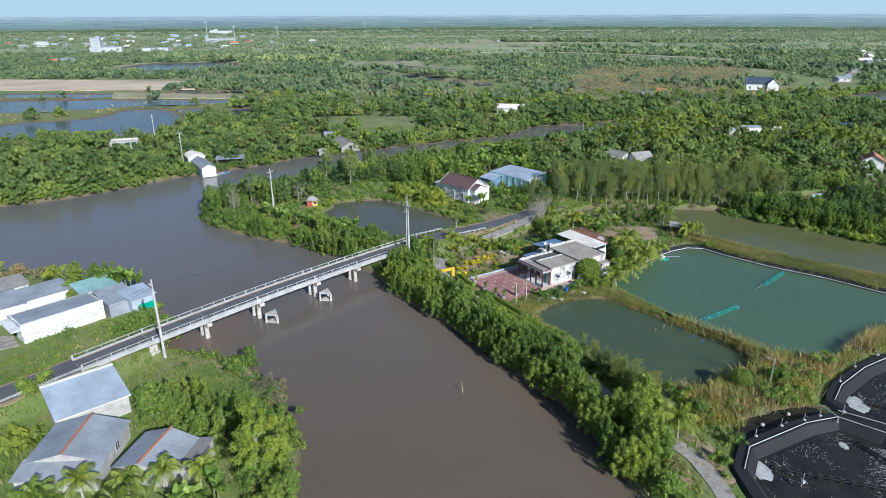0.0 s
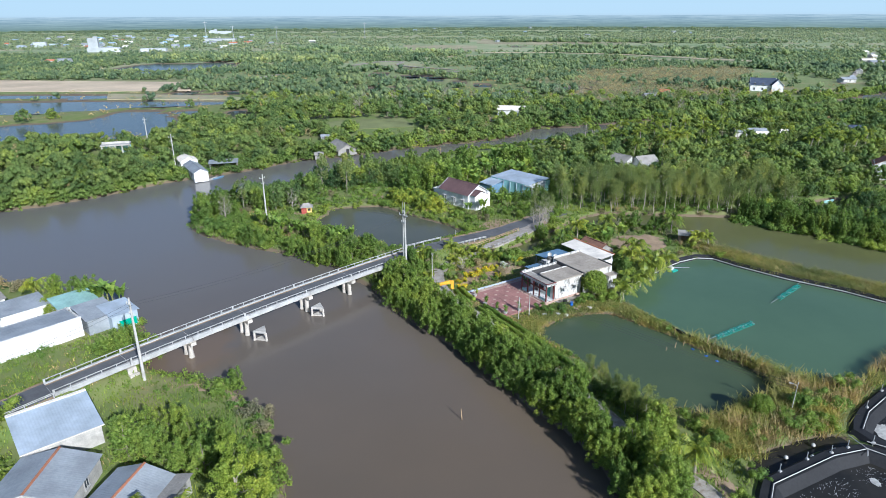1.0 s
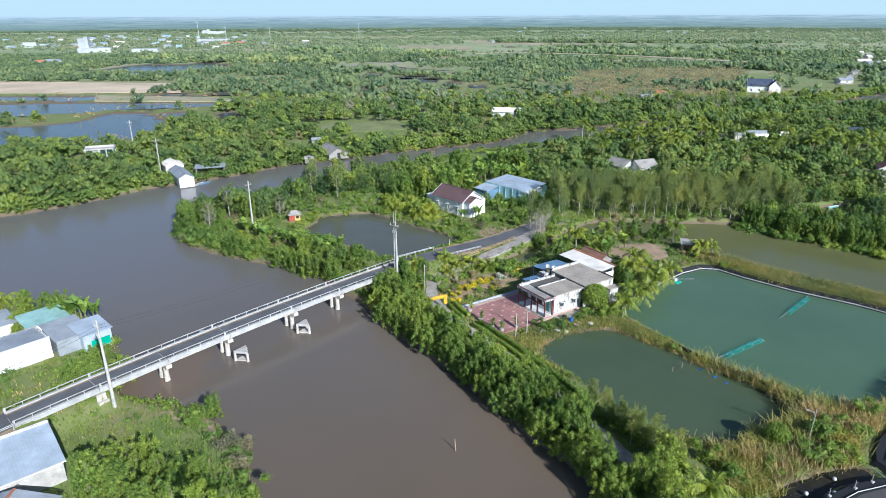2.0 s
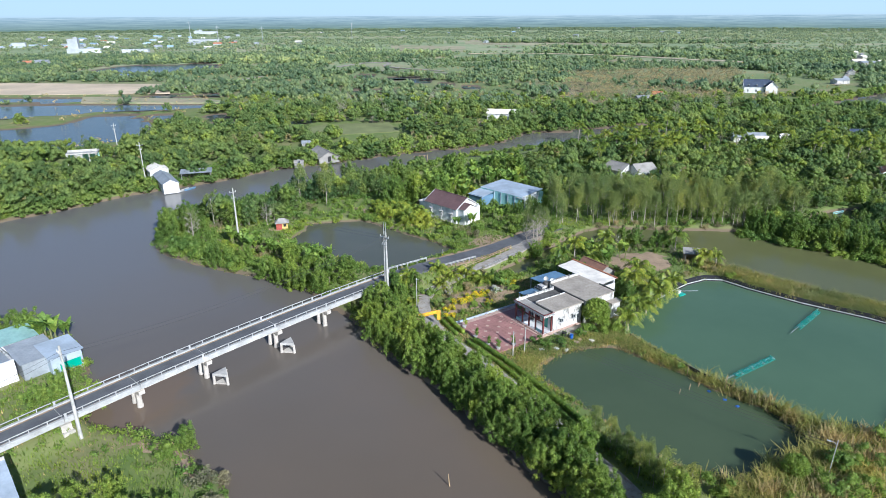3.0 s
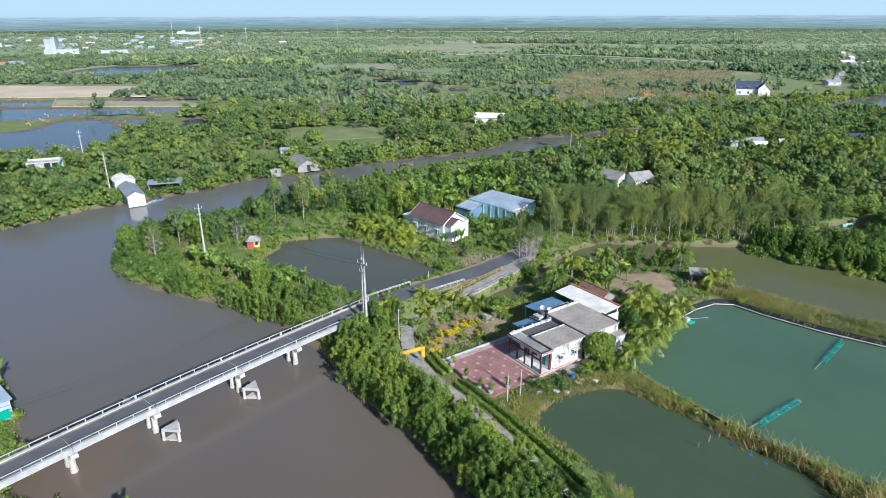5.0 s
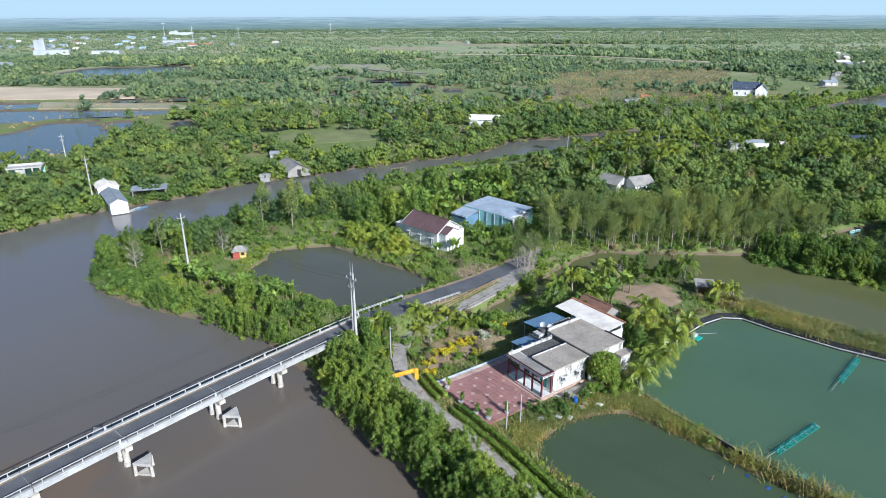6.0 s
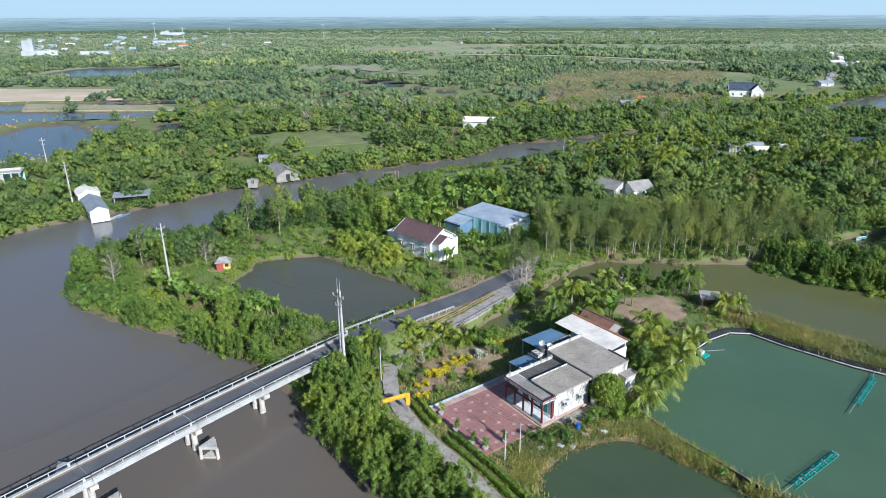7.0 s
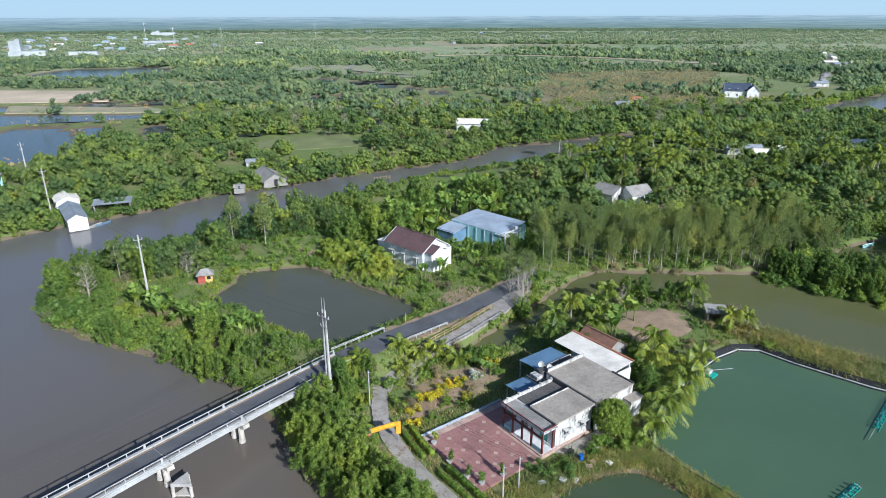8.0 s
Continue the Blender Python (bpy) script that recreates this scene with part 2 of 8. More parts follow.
M_WIRE = surface("dark_cable", (0.05, 0.05, 0.05), (0.07, 0.07, 0.07), 4, 1, 0.6, 0)
M_DARK = surface("dark_opening", (0.018, 0.018, 0.018), (0.03, 0.03, 0.028), 4, 1, 0.6, 0)
M_GLASS = surface("window_glass", (0.05, 0.06, 0.07), (0.06, 0.075, 0.085), 4, 1, 0.08, 0)
M_MAROON = surface("maroon_paint", (0.15, 0.035, 0.03), (0.19, 0.045, 0.04), 6, 1, 0.6, 0.05)
M_PAVER = surface("red_paver", (0.34, 0.170, 0.150), (0.42, 0.225, 0.200), 3, 0.35, 0.85, 0.15, spots=(0.27, 0.15, 0.13), amount=0.6)
M_PAVERPALE = surface("pale_paver", (0.48, 0.33, 0.27), (0.56, 0.41, 0.34), 3, 0.8, 0.85, 0.15)
M_ORANGE = surface("orange_board", (0.70, 0.36, 0.02), (0.78, 0.42, 0.03), 3, 0.8, 0.6, 0.02)
M_YELLOWPAINT = surface("yellow_paint", (0.72, 0.50, 0.03), (0.80, 0.58, 0.05), 4, 1, 0.7, 0.05)
M_FADEDRED = surface("faded_red_board", (0.36, 0.07, 0.05), (0.44, 0.11, 0.08), 4, 1, 0.8, 0.05)
M_FADEDYELLOW = surface("faded_yellow_board", (0.58, 0.42, 0.12), (0.66, 0.50, 0.18), 4, 1, 0.8, 0.05)
M_BLUE = surface("blue_plastic", (0.02, 0.10, 0.40), (0.03, 0.14, 0.50), 4, 1, 0.5, 0.02)
M_LINER = surface("black_pond_liner", (0.010, 0.011, 0.013), (0.019, 0.020, 0.023), 3, 0.4, 0.75, 0.1, spots=(0.04, 0.04, 0.04), amount=0.66)
M_FOAM = surface("aeration_foam", (0.36, 0.36, 0.34), (0.58, 0.58, 0.55), 3, 0.7, 0.8, 0.1)
M_PVC = surface("pale_pvc_pipe", (0.50, 0.50, 0.48), (0.58, 0.58, 0.56), 6, 1, 0.5, 0.02)
M_WOOD = surface("bamboo_wood", (0.40, 0.28, 0.15), (0.50, 0.37, 0.22), 12, 1.2, 0.8, 0.2)
# far white walls dulled towards blue-grey, haze put into their colour
M_TOWN = surface("hazed_white_wall", (0.40, 0.43, 0.45), (0.48, 0.51, 0.53), 0.3, 0.03, 0.8, 0)
M_FARROOF = surface("distant_blue_roof", (0.28, 0.42, 0.56), (0.34, 0.48, 0.62), 0.3, 0.03, 0.7, 0)


# ---- geometry helpers ----
class Geo:
    """Collects vertices and faces of one mesh."""

    def __init__(self):
        self.v, self.f = [], []

    def add(self, verts, faces):
        k = len(self.v)
        self.v += [tuple(p) for p in verts]
        self.f += [tuple(i + k for i in q) for q in faces]
        return self

    def box(self, c, s, rz=0.0, m=None):
        hx, hy, hz = s[0] / 2, s[1] / 2, s[2] / 2
        base = m or (Matrix.Translation(c) @ Matrix.Rotation(rz, 4, "Z"))
        vs = [base @ Vector((x * hx, y * hy, z * hz)) for z in (-1, 1) for x, y in ((-1, -1), (1, -1), (1, 1), (-1, 1))]
        return self.add(vs, [(3, 2, 1, 0), (4, 5, 6, 7), (0, 1, 5, 4), (1, 2, 6, 5), (2, 3, 7, 6), (3, 0, 4, 7)])

    def prism(self, poly, z0, z1):
        n = len(poly)
        vs = [(x, y, z0) for x, y in poly] + [(x, y, z1) for x, y in poly]
        fs = [tuple(range(n - 1, -1, -1)), tuple(range(n, 2 * n))] + [(i, (i + 1) % n, n + (i + 1) % n, n + i) for i in range(n)]
        return self.add(vs, fs)

    def rod(self, a, b, r0, r1=None, n=8, caps=True):
        a, b = Vector(a), Vector(b)
        r1 = r0 if r1 is None else r1
        w = (b - a).normalized()
        u = w.orthogonal().normalized()
        v = w.cross(u)
        vs = []
        for p, r in ((a, r0), (b, r1)):
            vs += [p + (u * math.cos(2 * math.pi * i / n) + v * math.sin(2 * math.pi * i / n)) * r for i in range(n)]
        fs = [(i, (i + 1) % n, n + (i + 1) % n, n + i) for i in range(n)]
        if caps:
            fs += [tuple(range(n - 1, -1, -1)), tuple(range(n, 2 * n))]
        return self.add(vs, fs)

    def path(self, pts, r, n=6):
        """One unbroken tube along the points."""
        pts = [Vector(p) for p in pts]
        vs = []
        for i, p in enumerate(pts):
            w = (pts[min(i + 1, len(pts) - 1)] - pts[max(i - 1, 0)]).normalized()
            u = w.cross(Vector((0, 0, 1)) if abs(w.z) < 0.95 else Vector((1, 0, 0))).normalized()
            v = u.cross(w)
            vs += [p + (u * math.cos(2 * math.pi * k / n) + v * math.sin(2 * math.pi * k / n)) * r for k in range(n)]
        fs = [(i * n + k, i * n + (k + 1) % n, (i + 1) * n + (k + 1) % n, (i + 1) * n + k) for i in range(len(pts) - 1) for k in range(n)]
        m = (len(pts) - 1) * n
        return self.add(vs, fs + [tuple(range(n - 1, -1, -1)), tuple(range(m, m + n))])

    def sheet(self, corners, thick=0.05):
        """A flat plate: four corners (counter-clockwise from above), thickened downwards."""
        low = [(x, y, z - thick) for x, y, z in corners]
        return self.add(list(corners) + low, [(0, 1, 2, 3), (7, 6, 5, 4), (0, 4, 5, 1), (1, 5, 6, 2), (2, 6, 7, 3), (3, 7, 4, 0)])

    def ribbed(self, a, b, c, d, ribs, depth=0.05, thick=0.03):
        """Corrugated sheet: eave a-b, ridge d-c; ribs run from eave to ridge."""
        a, b, c, d = map(Vector, (a, b, c, d))
        nrm = (b - a).cross(d - a).normalized()
        n = ribs * 2
        vs = []
        for i in range(n + 1):
            t = i / n
            up = nrm * (depth if i % 2 else 0)
            vs += [a.lerp(b, t) + up, d.lerp(c, t) + up, a.lerp(b, t) - nrm * thick, d.lerp(c, t) - nrm * thick]
        fs = []
        for i in range(n):
            k = i * 4
            fs += [(k, k + 4, k + 5, k + 1), (k + 2, k + 3, k + 7, k + 6), (k, k + 2, k + 6, k + 4), (k + 1, k + 5, k + 7, k + 3)]
        fs += [(0, 1, 3, 2), (n * 4, n * 4 + 2, n * 4 + 3, n * 4 + 1)]
        return self.add(vs, fs)

    def mesh(self, name, mat, smooth=False):
        me = bpy.data.meshes.new(name)
        me.from_pydata(self.v, [], self.f)
        me.materials.append(mat)
        if smooth:
            me.polygons.foreach_set("use_smooth", [True] * len(me.polygons))
        me.update()
        return me


def part(name, geo, mat, parent=None, label="", smooth=False):
    """One mesh object under a thing or a part."""
    ob = new(name, geo if isinstance(geo, bpy.types.Mesh) else geo.mesh(name, mat, smooth))
    if parent:
        ob.parent = parent
    if label:
        ob["label"] = label
    return ob


def thing(name, label, category, at=(0, 0, 0), rz=0.0, group="", kind=""):
    ob = new(name)
    ob.empty_display_size = 0.3
    ob.matrix_basis = Matrix.Translation(at) @ Matrix.Rotation(rz, 4, "Z")
    return tagged(ob, label, category, group, kind)


def fast_mesh(name, verts, quads, mat, tris=None, smooth=False):
    """A mesh from arrays: verts (n,3), quads (m,4) and tris (k,3)."""
    me = bpy.data.meshes.new(name)
    tris = np.zeros((0, 3), int) if tris is None else tris
    quads = np.zeros((0, 4), int) if quads is None else quads
    me.vertices.add(len(verts))
    me.vertices.foreach_set("co", np.asarray(verts, np.float32).ravel())
    loops = np.concatenate([quads.ravel(), tris.ravel()]).astype(np.int32)
    me.loops.add(len(loops))
    me.loops.foreach_set("vertex_index", loops)
    starts = np.concatenate([np.arange(len(quads)) * 4, len(quads) * 4 + np.arange(len(tris)) * 3]).astype(np.int32)
    me.polygons.add(len(starts))
    me.polygons.foreach_set("loop_start", starts)
    if smooth:
        me.polygons.foreach_set("use_smooth", [True] * len(starts))
    me.materials.append(mat)
    me.update(calc_edges=True)
    me.validate()
    return me


def sky_haze():
    """Glow of the hazy low sky, paler towards the horizon line."""
    m, nt, p = node_mat("low_sky_haze")
    sep = nt.nodes.new("ShaderNodeSeparateXYZ")
    nt.links.new(nt.nodes.new("ShaderNodeNewGeometry").outputs["Position"], sep.inputs[0])
    r = nt.nodes.new("ShaderNodeMapRange")
    r.inputs["From Min"].default_value, r.inputs["From Max"].default_value = 30, 330
    nt.links.new(sep.outputs[2], r.inputs["Value"])
    col = ramp_node(nt, r.outputs[0], [(0.0, (0.415, 0.510, 0.545)), (0.12, (0.450, 0.570, 0.615)), (1.0, (0.440, 0.585, 0.655))])
    e = nt.nodes.new("ShaderNodeEmission")
    nt.links.new(col, e.inputs[0])
    nt.links.new(e.outputs[0], nt.nodes["Material Output"].inputs["Surface"])
    return m


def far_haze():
    """Glow of last woods below the horizon: blue-green belts, haze painted in, paler upwards."""
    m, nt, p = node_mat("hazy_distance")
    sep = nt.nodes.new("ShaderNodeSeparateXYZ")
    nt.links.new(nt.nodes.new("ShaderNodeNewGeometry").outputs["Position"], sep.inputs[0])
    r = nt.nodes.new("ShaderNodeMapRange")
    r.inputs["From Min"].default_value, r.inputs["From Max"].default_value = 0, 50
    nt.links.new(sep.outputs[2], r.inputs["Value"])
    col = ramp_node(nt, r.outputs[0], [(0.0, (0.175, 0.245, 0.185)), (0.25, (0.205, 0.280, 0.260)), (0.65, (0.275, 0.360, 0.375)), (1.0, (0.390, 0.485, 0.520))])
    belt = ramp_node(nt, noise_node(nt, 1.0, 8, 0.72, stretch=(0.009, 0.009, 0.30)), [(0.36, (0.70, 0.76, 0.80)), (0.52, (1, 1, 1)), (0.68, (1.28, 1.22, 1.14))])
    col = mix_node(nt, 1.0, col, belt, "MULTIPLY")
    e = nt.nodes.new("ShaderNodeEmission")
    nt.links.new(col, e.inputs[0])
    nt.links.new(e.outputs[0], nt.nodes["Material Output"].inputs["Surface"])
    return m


M_SKYHAZE, M_FARHAZE = sky_haze(), far_haze()


# ---- the lie of the land: waters, banks, road line ----
RIVER = [(30, -300), (24, 20), (21.7, 54.7), (20.7, 61.4), (19.1, 66.4), (17.2, 71.9), (14, 76.1), (10.6, 81.5), (6.7, 87.5), (1.5, 96.3),
         (-2.5, 101.9), (-8, 108), (-12, 117), (-17, 123), (-22, 130), (-27.7, 134.5), (-40.9, 140), (-51, 146), (-58.7, 152), (-63.5, 159),
         (-65, 167), (-60, 175), (-50, 181), (-38, 195), (-24, 208), (-7, 222), (7.5, 245), (23, 252), (52, 268), (71, 282), (97, 298),
         (150, 318), (230, 345), (262, 358), (380, 440), (520, 540), (500, 580), (300, 430), (215, 374), (160, 348), (114, 325),
         (87, 314), (65, 303), (45, 297), (33.5, 279)]
RIVER_WEST = [(22, 270), (0, 260.7), (-21, 249), (-37.6, 239), (-50, 233), (-66, 216), (-75, 210), (-87, 201), (-98.6, 186), (-109.6, 176),
              (-122, 170), (-180, 160), (-420, 150), (-420, 112), (-110, 120), (-84, 122), (-67, 116), (-56, 110), (-51, 104), (-47, 97),
              (-45, 90), (-41, 87.3), (-31, 84.8), (-27.7, 82), (-24.2, 78.2), (-21.1, 75.3), (-20, 70), (-17.3, 64.2), (-15.5, 55.2),
              (-14, 40), (-12, 0), (-12, -300)]
RIVER = RIVER + RIVER_WEST
INNER = [(-31.4, 158.4), (-28.4, 166), (-28.3, 170.5), (-16, 173.1), (-12.2, 170.6), (-3.6, 161.2), (1.9, 156.8), (6.5, 151.5), (5.9, 148.1),
         (-2.7, 140.6), (-9.9, 139.3), (-17.3, 145.8), (-23.2, 151.7)]
CANAL = [(14.5, 132.0), (17.5, 133.4), (23, 139.5), (28, 144.5), (34, 150), (46, 154.5), (58, 151), (63, 140), (70, 131.5), (77, 125), (90, 113),
         (130, 80), (200, 20), (230, 50), (150, 106), (108, 136), (92, 145), (79, 160.8), (60, 163), (45, 165), (40, 162.5), (34, 156.5),
         (29, 151.2), (25.4, 147.6), (21.9, 143.9), (17.5, 139.3), (14, 135.2)]
BIGPOND = [(34.9, 113.4), (34.3, 110.6), (36.2, 106.0), (39.0, 101.6), (41.6, 97.2), (44.2, 93.8), (46.2, 91.2), (48.6, 87.8), (50.8, 85.4), (54, 83.6), (57, 82.5), (60.5, 82.2),
           (65.4, 86.8), (73, 91.8), (93, 96), (84.5, 106), (77.3, 113.6), (69.4, 119.8), (62.8, 126.6), (59.6, 130.8), (56.4, 131.3), (52.0, 129.2), (48.6, 126.6), (43.6, 122.3), (38.4, 117.2)]
LOWPOND = [(17.6, 97.2), (18.8, 100.8), (22.7, 103.7), (26.5, 105.1), (30.1, 105.5), (31.8, 104.6), (33.4, 102.4), (36.2, 99.7), (38.7, 96.7), (41.2, 93.2), (44.2, 89.9), (46.2, 87.8), (47.5, 84.6), (48.0, 82.0),
           (46.7, 80.3), (43.8, 78.8), (40.3, 77.4), (38, 75.5), (35.8, 74.2), (33.1, 75.8), (29.6, 78.6), (27.0, 82.6), (24.4, 86.6), (22.4, 89.6), (20.4, 92.6), (18.6, 95.0)]
DARK_A = [(36.0, 57.0), (38.0, 60.2), (47, 64.5), (50.9, 65.6), (54.2, 62.6), (60, 51), (64, 40), (40, 34), (36, 45)]
DARK_B = [(54.4, 70.5), (57, 73.2), (63, 77.6), (68, 80.2), (84, 85), (94, 70), (68, 60), (57.5, 65)]
DITCH = [(36.5, 65), (40, 67.5), (46, 70), (50, 70.5), (50.8, 69.6), (46, 68), (40, 65.3), (37, 63.8)]
BACKPOND = [(93, 163.8), (99, 170), (108, 175.5), (119, 178.5), (112, 168), (104, 161.5)]
NW_A = [(-155, 262), (-146, 265), (-136, 281), (-129, 286), (-121.5, 293), (-127, 315), (-133, 330), (-153, 360), (-175, 359), (-174, 340), (-190, 322), (-215, 310), (-210, 280)]
NW_B = [(-146, 359), (-132, 363), (-122, 344), (-122.5, 331), (-130, 334), (-136, 345)]
NW_C = [(-300, 352), (-240, 348), (-197, 364), (-180, 379), (-151, 385), (-119, 386), (-121, 404), (-160, 407), (-203, 406), (-300, 398)]
NW_D = [(-330, 425), (-230, 415), (-150, 425), (-148, 440), (-240, 437), (-330, 447)]
NW_E = [(-330, 620), (-230, 610), (-200, 680), (-240, 760), (-330, 730)]
WATERS = [(RIVER, 0.0), (INNER, 0.25), (CANAL, 0.1), (BIGPOND, 0.45), (LOWPOND, 0.3), (DARK_A, 0.5), (DARK_B, 0.5), (DITCH, 0.4), (BACKPOND, 0.1),
          (NW_A, 0.2), (NW_B, 0.2), (NW_C, 0.2), (NW_D, 0.2), (NW_E, 0.2)]
# long narrow pools and ditches further off: centre x, centre y, length, width, angle
POOLS = [(-104, 345, 40, 11, -65), (-58, 301, 26, 15, 25), (-65, 338, 24, 13, 10), (-42, 345, 18, 7, 80), (-140, 454, 22, 12, 0), (-172, 452, 30, 16, 60), (-12, 380, 60, 7, -75), (66, 420, 44, 8, -80), (106, 408, 30, 10, 10), (14, 330, 40, 8, -15), (-5, 345, 20, 6, 80), (-40, 577, 62, 13, -44), (0, 533, 60, 13, -50), (32, 494, 40, 11, -52), (62, 395, 44, 9, 5), (40, 440, 60, 8, 12), (95, 470, 40, 8, 0),
         (150, 505, 70, 9, -8), (-40, 470, 60, 9, 8), (10, 560, 120, 8, 4), (60, 640, 160, 9, -2), (-100, 640, 160, 10, 3), (160, 1120, 180, 30, 0), (90, 740, 120, 8, 0)]


def rect_poly(cx, cy, ln, wd, ang):
    c, s = math.cos(radians(ang)), math.sin(radians(ang))
    return [(cx + x * ln / 2 * c - y * wd / 2 * s, cy + x * ln / 2 * s + y * wd / 2 * c)
            for x, y in ((-1, -0.7), (-0.3, -1), (0.5, -0.8), (1, -0.6), (0.95, 0.7), (0.2, 1), (-0.6, 0.8), (-1, 0.9))]


POOL_POLYS = [(rect_poly(*p), 0.2) for p in POOLS]
ALL_WATERS = WATERS + POOL_POLYS


def poly_dist(x, y, poly):
    """Distance to a polygon's edge, negative inside, for arrays of points."""
    x, y = np.asarray(x, float), np.asarray(y, float)
    d = np.full(x.shape, 1e9)
    inside = np.zeros(x.shape, bool)
    for (ax, ay), (bx, by) in zip(poly, poly[1:] + poly[:1]):
        ex, ey = bx - ax, by - ay
        t = np.clip(((x - ax) * ex + (y - ay) * ey) / (ex * ex + ey * ey + 1e-9), 0, 1)
        d = np.minimum(d, np.hypot(x - ax - t * ex, y - ay - t * ey))
        if ay != by:
            cross = ((ay > y) != (by > y)) & (x < (bx - ax) * (y - ay) / (by - ay) + ax)
            inside ^= cross
    return np.where(inside, -d, d)


def line_near(x, y, pts):
    """Distance to an open line and the height that the line (x, y, z) has there."""
    x, y = np.asarray(x, float), np.asarray(y, float)
    d, h = np.full(x.shape, 1e9), np.zeros(x.shape)
    for (ax, ay, az), (bx, by, bz) in zip(pts[:-1], pts[1:]):
        ex, ey = bx - ax, by - ay
        t = np.clip(((x - ax) * ex + (y - ay) * ey) / (ex * ex + ey * ey), 0, 1)
        k = np.hypot(x - ax - t * ex, y - ay - t * ey)
        h = np.where(k < d, az + t * (bz - az), h)
        d = np.minimum(d, k)
    return d, h


# bridge axis: origin at the first pier, u along the deck, n across to the far side
B0, BU, BN = Vector((-38.9, 93.9)), Vector((0.684, 0.7296)), Vector((-0.7296, 0.684))
PIERS = (-0.6, 9.2, 21.3, 31.1)
DECK_W, DECK_OFF = 4.1, -0.95
S0, S1 = -20.0, 49.0


def deck_z(s):
    return 4.05 - 0.00062 * (s - 18.0) ** 2


def bridge_at(s, k, z=0.0):
    p = B0 + BU * s + BN * (k + DECK_OFF)
    return Vector((p.x, p.y, z))


ROAD_EAST = [tuple(bridge_at(49, 0, deck_z(49))), (2.9, 136.4, 2.75), (9.6, 142.6, 2.0), (15.0, 147.4, 1.6), (20.5, 152.4, 1.5), (26, 157.5, 1.5), (33, 163, 1.5)]
ROAD_WEST = [tuple(bridge_at(-20, 0, deck_z(-20))), tuple(bridge_at(-32, 0.4, 2.4)), tuple(bridge_at(-48, 1.0, 1.8)), tuple(bridge_at(-90, 2, 1.6))]
LANE = [(0.6, 123.5, 1.35), (0.6, 120, 1.25), (1.2, 115.7, 1.2), (4.4, 108.0, 1.2), (10.2, 98.9, 1.15), (15.5, 89.0, 1.1), (18.6, 82.6, 1.1), (23.6, 72, 1.1), (28.0, 63.6, 1.1),
        (30.8, 56, 1.1), (31, 30, 1.1), (33, -60, 1.1)]
RAMP = [(23.6, 150.2, 1.5), (20.6, 146.0, 1.7), (17.0, 142.2, 1.75), (13.7, 138.6, 1.75), (9.8, 135.0, 1.7), (6.3, 131.2, 1.6), (2.6, 127.6, 1.5), (0.6, 123.5, 1.35)]
ENDS_EAST = [tuple(bridge_at(42.5, 0, 2.6)), tuple(bridge_at(49, 0, deck_z(49) - 0.3))]
ENDS_WEST = [tuple(bridge_at(-20, 0, deck_z(-20) - 0.3)), tuple(bridge_at(-10.5, 0, 2.4))]


def fbm(x, y, s, seed=0.0):
    """Cheap smooth value noise from sines."""
    a = np.sin(x * s + seed) * np.cos(y * s * 1.13 + seed * 1.7) + 0.5 * np.sin(x * s * 2.3 + y * s * 1.7 + seed * 2.1) + 0.3 * np.sin(y * s * 4.1 - x * s * 3.3 + seed)
    return a / 1.8


def land_height(x, y):
    x, y = np.asarray(x, float), np.asarray(y, float)
    z = 1.05 + 0.12 * fbm(x, y, 0.21) + 0.06 * fbm(x, y, 0.9, 2.0)
    for line, half, slope in ((ROAD_EAST, 2.9, 0.62), (ROAD_WEST, 2.9, 0.62), (RAMP, 1.8, 0.9), (ENDS_EAST, 2.0, 0.6), (ENDS_WEST, 2.0, 0.6)):
        d, h = line_near(x, y, line)
        z = np.maximum(z, h - 0.12 - np.maximum(0, d - half) * slope)
    for poly, level in ALL_WATERS:
        x0, y0 = min(p[0] for p in poly) - 6, min(p[1] for p in poly) - 6
        x1, y1 = max(p[0] for p in poly) + 6, max(p[1] for p in poly) + 6
        m = (x > x0) & (x < x1) & (y > y0) & (y < y1)
        if not m.any():
            continue
        xs, ys = x[m], y[m]
        d = poly_dist(xs, ys, poly) + 0.5 * fbm(xs, ys, 0.55, 1.0) + 0.25 * fbm(xs, ys, 1.7, 3.0)
        k = np.clip((d + 0.9) / 2.4, 0, 1)
        k = k * k * (3 - 2 * k)
        z[m] = (level - 0.8) + (z[m] - (level - 0.8)) * k
    return z


def land_at(x, y):
    return float(land_height(np.array([x]), np.array([y]))[0])


def spread(lo, hi, step, far_lo, far_hi, grow=1.07):
    mid = list(np.arange(lo, hi + step, step))
    a, b, k = [], [], step
    q = mid[0]
    while q > far_lo:
        k *= grow
        q -= k
        a.append(q)
    q, k = mid[-1], step
    while q < far_hi:
        k *= grow
        q += k
        b.append(q)
    return np.array(a[::-1] + mid + b)


M_GROUND, gnt, gp = node_mat("ground_cover")
g1 = noise_node(gnt, 0.22, 6, 0.65)
g2 = noise_node(gnt, 1.6, 5, 0.65)
g3 = noise_node(gnt, 0.028, 5, 0.65)
gcol = ramp_node(gnt, g1, [(0.28, (0.098, 0.165, 0.032)), (0.45, (0.145, 0.200, 0.048)), (0.62, (0.205, 0.218, 0.078)), (0.78, (0.300, 0.245, 0.135))])
gcol = mix_node(gnt, ramp_node(gnt, g2, [(0.35, (0, 0, 0)), (0.7, (0.7, 0.7, 0.7))]), gcol, (0.140, 0.190, 0.046))
